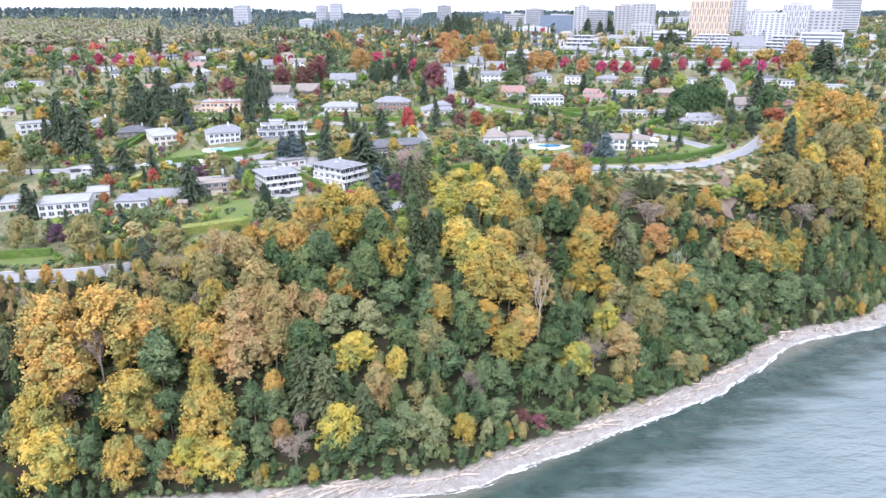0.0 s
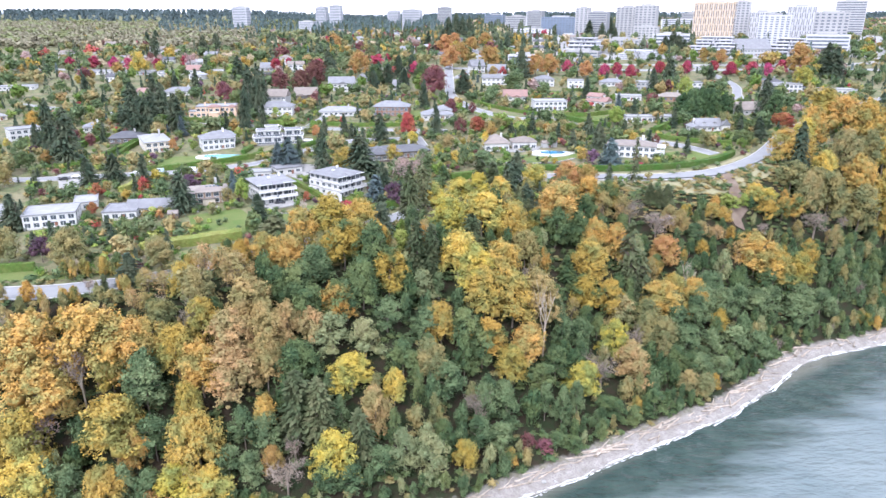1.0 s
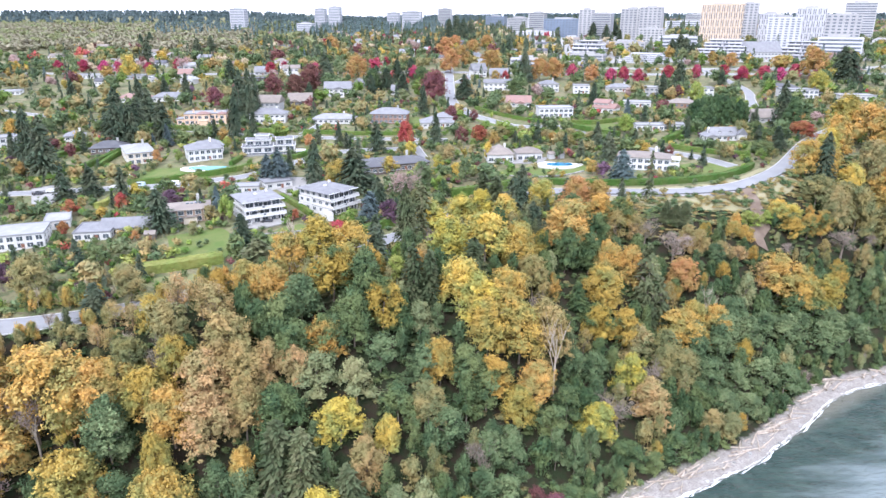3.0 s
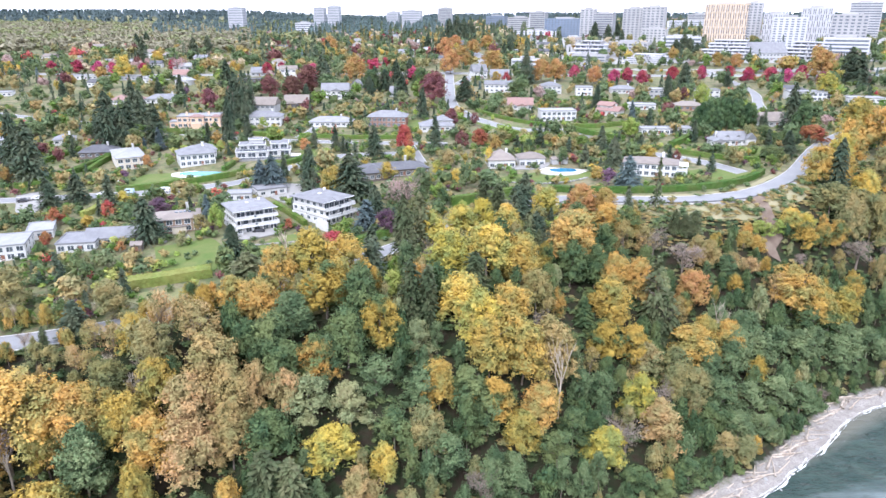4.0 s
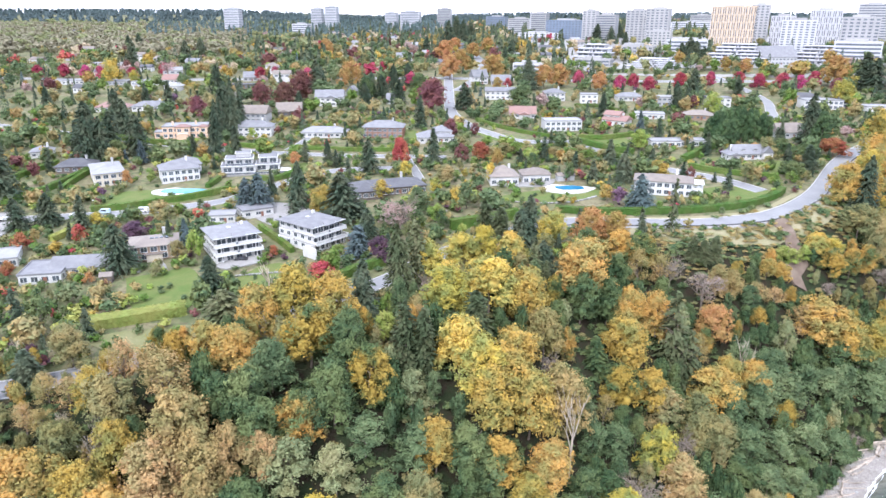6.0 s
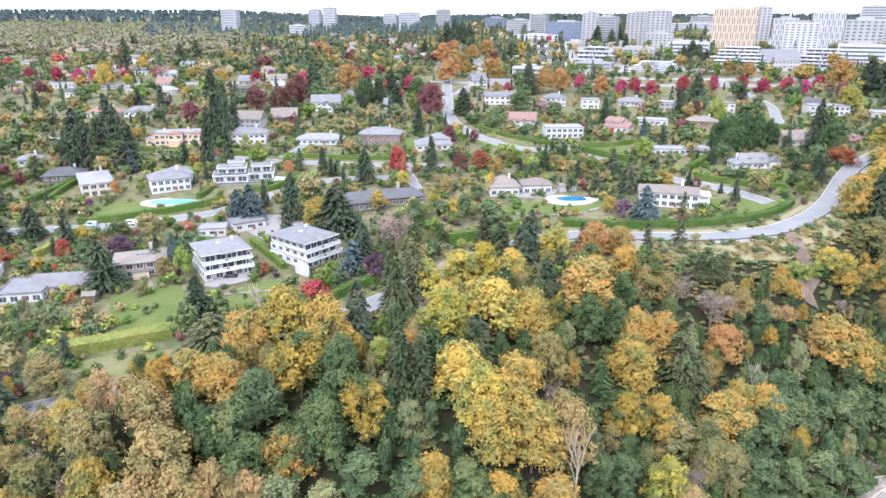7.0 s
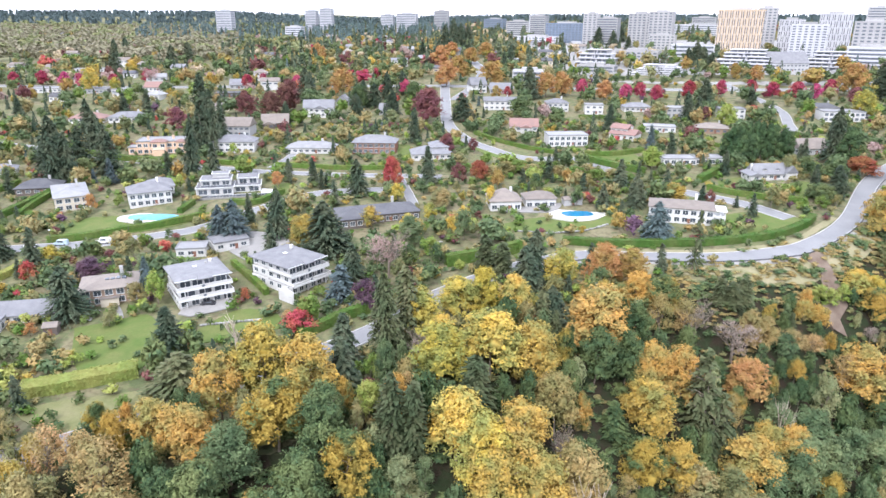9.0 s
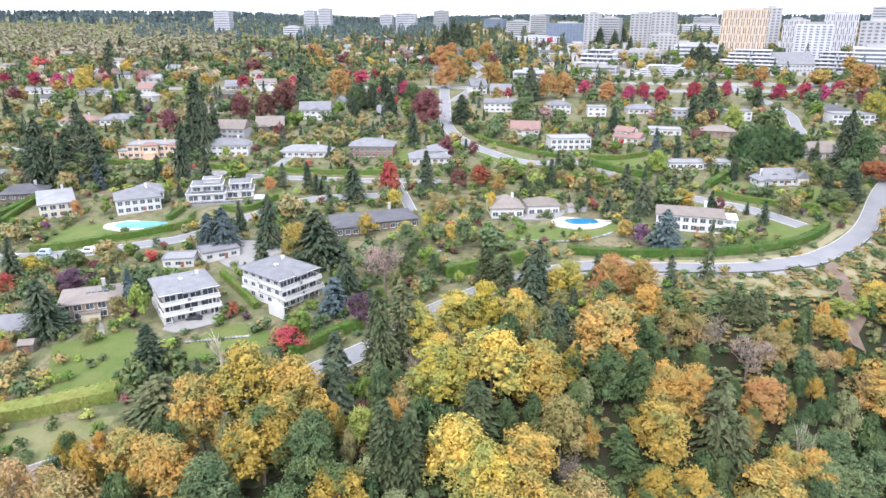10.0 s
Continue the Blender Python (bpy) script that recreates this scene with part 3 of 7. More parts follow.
def along(points, step=4.0):
    """A smooth line through points, as places and left-hand normals."""
    P = [Vector(p) for p in points]
    out = []
    for i in range(len(P) - 1):
        p0, p1, p2, p3 = P[max(i - 1, 0)], P[i], P[i + 1], P[min(i + 2, len(P) - 1)]
        n = max(1, int((p2 - p1).length / step))
        for k in range(n):
            t = k / n
            out.append(0.5 * (2 * p1 + (p2 - p0) * t + (2 * p0 - 5 * p1 + 4 * p2 - p3) * t * t + (3 * p1 - p0 - 3 * p2 + p3) * t ** 3))
    out.append(P[-1])
    res = []
    for i, p in enumerate(out):
        d = (out[min(i + 1, len(out) - 1)] - out[max(i - 1, 0)]).normalized()
        res.append((p, Vector((-d.y, d.x))))
    return res


ROAD_LINES = []


def strip(name, points, a, b, lift, mat, label, cat, kind="structure", ragged=0.0, seed=1, thick=0.3):
    """A band along a line, from a to b metres to its left, lying on the ground with real edges."""
    rng = random.Random(seed)
    L = along(points)
    V, Fq = [], []
    m = max(1, int(abs(b - a) / 1.5))
    for p, n in L:
        ra, rb = rng.uniform(-ragged, ragged), rng.uniform(-ragged, ragged)
        row = []
        for j in range(m + 1):
            q = p + n * (a + ra + (b + rb - a - ra) * j / m)
            row.append((q.x, q.y, ground(*q) + lift))
        V += [(row[0][0], row[0][1], row[0][2] - thick)] + row + [(row[-1][0], row[-1][1], row[-1][2] - thick)]
    w = m + 3
    for i in range(len(L) - 1):
        k = w * i
        for j in range(w - 1):
            Fq.append((k + j, k + w + j, k + w + 1 + j, k + 1 + j))
    ob = put(name, mesh_of(name, V, Fq, mat))
    return tagged(ob, label, cat, "", kind)


def road(points, width, label, kerbs=True, line=False):
    strip("road", points, -width / 2, width / 2, 0.2, ASPHALT, label, "road")
    if kerbs:
        for s in (-1, 1):
            e = s * width / 2
            strip("kerb", points, min(e, e + s * 0.3), max(e, e + s * 0.3), 0.33, KERB, "pale concrete kerb along the road", "kerb")
    L = along(points, 6)
    for p, n in L:
        ROAD_LINES.append((p.x, p.y, width / 2 + 0.8))


def patch(name, outline, lift, mat, label, cat="lawn", kind="structure"):
    """A level-edged piece of ground cover laid on the slope."""
    c = Vector((sum(p[0] for p in outline) / len(outline), sum(p[1] for p in outline) / len(outline)))
    L = along(list(outline) + [outline[0]], 3)[:-1]
    rng = random.Random(len(outline))
    V, rings = [], (1.0, 0.75, 0.45)
    for k in rings:
        for p, n in L:
            q = c + (p - c) * k * (1 + rng.uniform(-0.015, 0.015))
            V.append((q.x, q.y, ground(q.x, q.y) + lift))
    m = len(L)
    Fq = [(r * m + i, r * m + (i + 1) % m, (r + 1) * m + (i + 1) % m, (r + 1) * m + i) for r in range(2) for i in range(m)]
    V.append((c.x, c.y, ground(c.x, c.y) + lift))
    Fq += [(2 * m + i, 2 * m + (i + 1) % m, 3 * m) for i in range(m)]
    base = len(V)
    V += [(v[0], v[1], v[2] - 0.4) for v in V[:m]]
    Fq += [(i, (i + 1) % m, base + (i + 1) % m, base + i) for i in range(m)]
    r = max((Vector(p) - c).length for p in outline)
    LAWNS.append((c.x, c.y, min(24.0, r * 0.72)))
    return tagged(put(name, mesh_of(name, V, Fq, mat)), label, cat, "", kind)


LAWNS, HOUSE_SPOTS, HEDGE_SPOTS, FRONTS = [], [], [], []


def hedge(points, high=2.2, wide=2.0, tone="hedge", label="long clipped green hedge beside the road"):
    rng = np.random.default_rng(int(abs(points[0][0] * 7 + points[0][1])))
    C, N = [], []
    L = along(points, 1.0)
    V, Fq = [], []
    for p, n in L:
        HEDGE_SPOTS.append((p.x, p.y, wide * 0.5 + 0.5))
        HEDGE_SPOTS.append((p.x, p.y - 2.2, 1.0))
        z = ground(p.x, p.y)
        w, h = wide / 2 * 0.94, high * 0.96
        V += [(p.x - n.x * w, p.y - n.y * w, z - 0.3), (p.x - n.x * w, p.y - n.y * w, z + h), (p.x + n.x * w, p.y + n.y * w, z + h), (p.x + n.x * w, p.y + n.y * w, z - 0.3)]
        for k in range(int(22 * (2 * high + wide))):
            f = rng.uniform(-high, high + wide)
            if f < 0:
                off, up, nn = -wide / 2, -f, (-n.x, -n.y, 0.2)
            elif f < wide:
                off, up, nn = f - wide / 2, high, (0, 0, 1)
            else:
                off, up, nn = wide / 2, f - wide, (n.x, n.y, 0.2)
            up *= 1 + 0.06 * noise.noise((p.x * 0.3, p.y * 0.3, 1))
            j = rng.uniform(-0.5, 0.5, 2)
            C.append((p.x + n.x * off + j[0], p.y + n.y * off + j[1], z + up + rng.normal() * 0.07))
            N.append(nn)
    for i in range(len(L) - 1):
        k = 4 * i
        for j in range(3):
            Fq.append((k + j, k + 4 + j, k + 5 + j, k + 1 + j))
    Fq += [(0, 1, 2, 3), tuple(len(V) - 4 + i for i in range(4))]
    C, N = np.array(C), np.array(N) + 0.22 * rng.normal(size=(len(C), 3))
    N /= np.linalg.norm(N, axis=1)[:, None]
    root = tagged(new("hedge"), label, "hedge", "hedges")
    put("inner_growth", mesh_of("inner_growth", V, Fq, LEAF[tone]), root)
    put("leaves", card_mesh("leaves", [cards(C, N, 0.36, rng)], LEAF[tone]), root)
    return root


# ---------------- houses ----------------
def ring_mesh():
    bm = boxes((-0.5, -0.08, 0, -0.44, 0.06, 1), (0.44, -0.08, 0, 0.5, 0.06, 1), (-0.44, -0.08, 0.94, 0.44, 0.06, 1), (-0.5, -0.12, -0.05, 0.5, 0.06, 0.05), (-0.02, -0.06, 0.05, 0.02, 0.05, 0.94))
    me = bpy.data.meshes.new("window_frame")
    bm.to_mesh(me)
    bm.free()
    me.materials.append(TRIM)
    return me


def slab_mesh(name, mat, y0=-0.03, y1=0.05):
    bm = boxes((-0.44, y0, 0.05, 0.44, y1, 0.94))
    me = bpy.data.meshes.new(name)
    bm.to_mesh(me)
    bm.free()
    me.materials.append(mat)
    return me


RING, PANE = ring_mesh(), slab_mesh("pane", GLASS)
DOOR = slab_mesh("door", REDWOOD, -0.05, 0.05)
STRIP = slab_mesh("window_strip", DARK_GLAZING, -0.12, 0.12)
BAND = slab_mesh("window_band", GLASS_BLUE, -0.12, 0.12)


def window(root, x, y, z, w, h, turn=0, frame_mat=None):
    """A framed window on a wall that faces local -y turned by turn degrees."""
    m = pose(x, y, z, 0, 0, turn) @ Matrix.Diagonal((w, 1, h, 1))
    if root.location.y > 500:
        put("window", BAND, root, None, m)
        return
    f = put("window", RING, root, frame_mat, m)
    put("pane", PANE, f)


def roof_mesh(kind, x0, y0, x1, y1, z, rise, over, mat, parent):
    """hip, gable (ridge along the longer side) or flat with a parapet."""
    x0, y0, x1, y1 = x0 - over, y0 - over, x1 + over, y1 + over
    w, d = x1 - x0, y1 - y0
    bm = bmesh.new()
    if kind == "flat":
        box(bm, x0, y0, z, x1, y1, z + 0.3)
        e = 0.25
        for r in ((x0, y0, x1, y0 + e), (x0, y1 - e, x1, y1), (x0, y0 + e, x0 + e, y1 - e), (x1 - e, y0 + e, x1, y1 - e)):
            box(bm, r[0], r[1], z + 0.3, r[2], r[3], z + 0.62)
        return part("roof", bm, mat, parent)
    if w >= d:
        k = d / 2 if kind == "hip" else 0
        a, b = (x0 + k, (y0 + y1) / 2), (x1 - k, (y0 + y1) / 2)
    else:
        k = w / 2 if kind == "hip" else 0
        a, b = ((x0 + x1) / 2, y0 + k), ((x0 + x1) / 2, y1 - k)
    lo = [bm.verts.new(p) for p in ((x0, y0, z), (x1, y0, z), (x1, y1, z), (x0, y1, z))]
    mid = [bm.verts.new(p) for p in ((x0, y0, z + 0.22), (x1, y0, z + 0.22), (x1, y1, z + 0.22), (x0, y1, z + 0.22))]
    ra, rb = bm.verts.new((*a, z + rise)), bm.verts.new((*b, z + rise))
    bm.faces.new(lo[::-1])
    for i in range(4):
        bm.faces.new((lo[i], lo[(i + 1) % 4], mid[(i + 1) % 4], mid[i]))
    if w >= d:
        fs = ((mid[0], mid[1], rb, ra), (mid[1], mid[2], rb), (mid[2], mid[3], ra, rb), (mid[3], mid[0], ra))
    else:
        fs = ((mid[0], mid[1], ra), (mid[1], mid[2], rb, ra), (mid[2], mid[3], rb), (mid[3], mid[0], ra, rb))
    for f in fs:
        bm.faces.new(f)
    return part("roof", bm, mat, parent)


def body(root, x0, y0, x1, y1, storeys, h, wall, roof, roof_kind, z0=0.0, wins=True, rise=None, over=0.6, big=False, sides=True):
    """One block of a house: wall, roof and its windows on three sides."""
    top = z0 + storeys * h
    part("wall", boxes((x0, y0, z0 - 2.5, x1, y1, top)), wall, root)
    span = min(x1 - x0, y1 - y0)
    roof_mesh(roof_kind, x0, y0, x1, y1, top + 0.004, rise if rise else span * 0.24 + 0.2, over if roof_kind != "flat" else 0.25, roof, root)
    if not wins:
        return
    gap = 3.2 if not big else 2.9
    for s in range(storeys):
        z = z0 + s * h + (0.9 if not big else 0.5)
        hh = 1.35 if not big else 1.9
        n = max(1, int((x1 - x0) / gap))
        for i in range(n):
            x = x0 + (i + 0.5) * (x1 - x0) / n
            window(root, x, y0 - 0.02, z, min(2.1 if not big else 2.4, (x1 - x0) / n * 0.72), hh)
        m = max(1, int((y1 - y0) / 4.2))
        for i in range(m):
            y = y0 + (i + 0.5) * (y1 - y0) / m
            if not sides:
                continue
            window(root, x0 - 0.02, y, z, 1.7, hh, -90)
            window(root, x1 + 0.02, y, z, 1.7, hh, 90)


def house(x, y, turn, w, d, storeys, roof_kind, wall, roof, label, wing=None, h=2.9, chimney=True, big=False, dormers=0, rise=None):
    """A house whose front stands on its local x axis, facing local -y. wing: a second block (x0, y0, x1, y1, storeys, roof)."""
    root = tagged(new("house"), label, "house", "houses")
    c = Vector((x, y)) + Vector((-math.sin(radians(turn)), math.cos(radians(turn)))) * d / 2
    root.matrix_basis = pose(x, y, min(ground(x, y), ground(*c)) + 0.2, 0, 0, turn)
    near = y < 466
    body(root, -w / 2, 0, w / 2, d, storeys, h, wall, roof, roof_kind, big=big, rise=rise, sides=near)
    if wing:
        body(root, wing[0], wing[1], wing[2], wing[3], wing[4], h * 0.98, wall, roof, wing[5], big=big, sides=near)
    dw = put("door", DOOR, root, None, pose(w * 0.12, -0.06, 0, 0, 0, 0) @ Matrix.Diagonal((1.3, 1, 2.2, 1)))
    if chimney and roof_kind != "flat":
        zt = storeys * h + min(w, d) * 0.24
        part("chimney", boxes((w * 0.2, d * 0.55, storeys * h - 1, w * 0.2 + 1.0, d * 0.55 + 0.9, zt + 1.2), (w * 0.2 - 0.08, d * 0.55 - 0.08, zt + 1.2, w * 0.2 + 1.08, d * 0.55 + 0.98, zt + 1.38)), CONCRETE if wall != WHITE else WHITE, root)
    for i in range(dormers):
        dx = (i - (dormers - 1) / 2) * w / (dormers + 0.6)
        zt = storeys * h
        part("dormer", boxes((dx - 0.9, d * 0.12, zt + 0.2, dx + 0.9, d * 0.4, zt + 1.9)), wall, root)
        roof_mesh("gable", dx - 0.9, d * 0.12, dx + 0.9, d * 0.4 + 0.3, zt + 1.9, 0.8, 0.2, roof, root)
        window(root, dx, d * 0.12 - 0.02, zt + 0.7, 1.2, 1.0)
    HOUSE_SPOTS.append((c.x, c.y, 0.5 * math.hypot(w, d) * 0.92))
    FRONTS.append((x, y - 9, w * 0.42))
    return root


def rail(root, x0, y0, x1, y1, z, mat, glass=False):
    """A balcony rail: top bar, posts and infill."""
    L = math.hypot(x1 - x0, y1 - y0)
    a = math.degrees(math.atan2(y1 - y0, x1 - x0))
    bm = boxes((0, -0.05, 0.95, L, 0.05, 1.05))
    for i in range(int(L / 1.4) + 1):
        box(bm, min(i * 1.4, L - 0.06), -0.03, 0, min(i * 1.4, L - 0.06) + 0.06, 0.03, 0.95)
    r = part("railing", bm, mat, root)
    r.matrix_basis = pose(x0, y0, z, 0, 0, a)
    g = part("rail_infill", boxes((0.02, -0.015, 0.12, L - 0.02, 0.015, 0.9)), GLASS_BLUE if glass else mat, r)


def terrace_house(x, y, turn, w, d, storeys, wall, roof, label, h=3.2, deck=3.0, bays=5, wings=(), stairs=False):
    """A villa in set-back floors: deep decks behind solid white parapets, wide dark glazing, a low hipped roof with broad eaves."""
    root = tagged(new("villa"), label, "house", "houses")
    c = Vector((x, y)) + Vector((-math.sin(radians(turn)), math.cos(radians(turn)))) * d / 2
    root.matrix_basis = pose(x, y, min(ground(x, y), ground(*c)) + 0.3, 0, 0, turn)
    H = storeys * h
    for s in range(storeys):
        f = deck * (0.55 + 0.32 * s)
        z = s * h
        a, b = -w / 2 + 0.5 * s, w / 2 - 0.4 * s
        part("wall", boxes((a, f, z - (3 if s == 0 else 0), b, d, z + h - 0.3)), wall, root)
        n = bays - (s == 1) if s else bays + 1
        for i in range(n):
            xx = a + (i + 0.5) * (b - a) / n
            window(root, xx, f - 0.02, z + 0.1, (b - a) / n * (0.93 if s else 0.72), h * 0.78)
        m = 5
        for i in range(m):
            yy = f + (i + 0.5) * (d - f) / m
            window(root, a - 0.02, yy, z + 0.7, 2.0, 1.5, -90)
            window(root, b + 0.02, yy, z + 0.7, 2.0, 1.5, 90)
        if s:
            g = deck * (0.55 + 0.32 * (s - 1)) - deck * 0.5
            part("deck", boxes((-w / 2 - 0.2, g, z - 0.298, w / 2 + 0.2, d * 0.6, z - 0.02)), PAVING, root)
            part("fascia", boxes((-w / 2 - 0.35, g - 0.15, z - 0.45, w / 2 + 0.35, g - 0.004, z + 0.12)), TRIM, root)
            for k, (p0, p1) in enumerate(((-w / 2 - 0.3, -w * 0.06), (w * 0.0, w / 2 + 0.3))):
                part("parapet", boxes((p0, g, z - 0.01, p1, g + 0.22, z + 0.85), (p0 - 0.05, g - 0.05, z + 0.85, p1 + 0.05, g + 0.28, z + 0.95)), wall, root)
            for sx in (-1, 1):
                e = sx * (w / 2 + 0.3)
                part("parapet", boxes((min(e, e - sx * 0.22), g + 0.224, z - 0.01, max(e, e - sx * 0.22), d * 0.55, z + 0.9)), wall, root)
            rail(root, -w * 0.06, g + 0.1, w * 0.0, g + 0.1, z, TRIM, True)
            for i in range(4):
                xx = -w / 2 + (i + 0.5) * w / 4
                part("column", boxes((xx - 0.16, g + 0.25, z - h + 0.004, xx + 0.16, g + 0.57, z - 0.46)), wall, root)
    f = deck * (0.55 + 0.32 * (storeys - 1))
    bm = bmesh.new()
    x0, x1, y0, y1 = -w / 2 - 0.5, w / 2 + 0.5, f - 1.6, d + 0.6
    ring = ((x0, y0, 0), (-w * 0.12, y0, 0), (-w * 0.12, y0 - 0.9, 0), (w * 0.16, y0 - 0.9, 0), (w * 0.16, y0 - 0.2, 0), (x1, y0 - 0.2, 0), (x1, y1, 0), (x0, y1, 0))
    lo = [bm.verts.new((p[0], p[1], H - 0.28)) for p in ring]
    up = [bm.verts.new((p[0], p[1], H + 0.08)) for p in ring]
    cx, cy = 0.0, (y0 + y1) / 2
    inn = [bm.verts.new((cx + (p[0] - cx) * 0.72, cy + (p[1] - cy) * 0.72, H + 0.85)) for p in ring]
    bm.faces.new(lo[::-1])
    bm.faces.new(inn)
    for i in range(8):
        j = (i + 1) % 8
        bm.faces.new((lo[i], lo[j], up[j], up[i]))
        bm.faces.new((up[i], up[j], inn[j], inn[i]))
    part("roof", bm, roof, root)
    part("gutter", boxes((x0 - 0.08, y0 - 0.12, H - 0.1, -w * 0.12, y0 - 0.004, H + 0.14)), TRIM, root)
    part("gutter", boxes((w * 0.16, y0 - 0.32, H - 0.1, x1 + 0.08, y0 - 0.204, H + 0.14)), TRIM, root)
    part("skylight", boxes((-1.0, cy, H + 0.854, 0.2, cy + 1.2, H + 1.15)), TRIM, root)
    part("roof_vent", boxes((w * 0.2, cy + 2, H + 0.854, w * 0.2 + 0.5, cy + 2.5, H + 1.4)), CONCRETE, root)
    part("chimney", boxes((w * 0.28, d * 0.7, H - 1, w * 0.28 + 0.9, d * 0.7 + 0.9, H + 1.9)), wall, root)
    for q in wings:
        body(root, q[0], q[1], q[2], q[3], q[4], h, wall, roof, "flat", big=True)
    if stairs:
        for i in range(11):
            part("step", boxes((-w / 2 - 3.4, -3.2 + i * 0.62, -2, -w / 2 - 0.7, -2.59 + i * 0.62, 0.2 + i * 0.24)), wall, root)
        part("stair_wall", boxes((-w / 2 - 3.7, -3.4, -2, -w / 2 - 3.41, 3.6, 2.9)), wall, root)
    HOUSE_SPOTS.append((c.x, c.y, 0.5 * math.hypot(w, d) * 0.95))
    FRONTS.append((x, y - 10, w * 0.6))
    return root


def pool(x, y, turn, rx, ry, water, label, deck=1.35):
    root = tagged(new("swimming_pool"), label, "pool", "pools")
    for k in (-0.6, 0, 0.6):
        HOUSE_SPOTS.append((x + rx * k * math.cos(radians(turn)), y + rx * k * math.sin(radians(turn)), max(rx * 0.5, ry) * 1.3))
    root.matrix_basis = pose(x, y, ground(x, y) + 0.30, 0, 0, turn)
    for nm, k, z, mat in (("deck", deck, 0.0, POOL_DECK), ("water_surface", 1.0, 0.09, water)):
        bm = bmesh.new()
        lo, up = [], []
        for i in range(28):
            a = 2 * math.pi * i / 28
            e = 1 + 0.10 * math.cos(2 * a + 1) if nm != "deck" else 1 + 0.08 * math.cos(4 * a)
            px, py = rx * k * e * math.copysign(abs(math.cos(a)) ** 0.7, math.cos(a)), ry * k * e * math.copysign(abs(math.sin(a)) ** 0.7, math.sin(a))
            lo.append(bm.verts.new((px, py, z - (1.5 if nm == "deck" else 0.06))))
            up.append(bm.verts.new((px, py, z)))
        bm.faces.new(up)
        for i in range(28):
            bm.faces.new((lo[i], lo[(i + 1) % 28], up[(i + 1) % 28], up[i]))
        part(nm, bm, mat, root)
    LAWNS.append((x, y, rx * 1.4))


def car(x, y, turn, paint, label, van=False):
    root = tagged(new("car"), label, "car", "parked cars")
    root.matrix_basis = pose(x, y, ground(x, y) + 0.16, 0, 0, turn)
    L, W, H = (5.2, 1.95, 2.1) if van else (4.5, 1.8, 1.45)
    prof = [(-L / 2, 0.35), (-L / 2, 0.85), (-L * 0.30, 0.95), (-L * 0.2, H), (L * (0.48 if van else 0.26), H), (L * (0.5 if van else 0.42), 0.95), (L / 2, 0.8), (L / 2, 0.35)]
    bm = bmesh.new()
    a = [bm.verts.new((p[0], -W / 2 * (0.88 if p[1] > 1 else 1), p[1])) for p in prof]
    b = [bm.verts.new((p[0], W / 2 * (0.88 if p[1] > 1 else 1), p[1])) for p in prof]
    bm.faces.new(a)
    bm.faces.new(b[::-1])
    for i in range(len(prof)):
        j = (i + 1) % len(prof)
        bm.faces.new((a[i], b[i], b[j], a[j]))
    bo = part("body", bm, paint, root)
    part("windscreen", boxes((-L * 0.20, -W * 0.38, 1.0, -L * 0.19 + 0.3, W * 0.38, H - 0.12)), GLASS, root)
    part("side_glass", boxes((-L * 0.16, -W / 2 * 0.97, 1.0, L * 0.24, W / 2 * 0.97, H - 0.2)), GLASS, root)
    for sx in (-0.31, 0.31):
        for sy in (-1, 1):
            V, Fq = [], []
            tube(V, Fq, (L * sx, sy * W / 2 * 0.8, 0.32), (L * sx, sy * W / 2 * 1.02, 0.32), 0.33, 0.33, 12)
            put("wheel", mesh_of("wheel", V, Fq, RUBBER), root)


# ---------------- towers and campus blocks ----------------


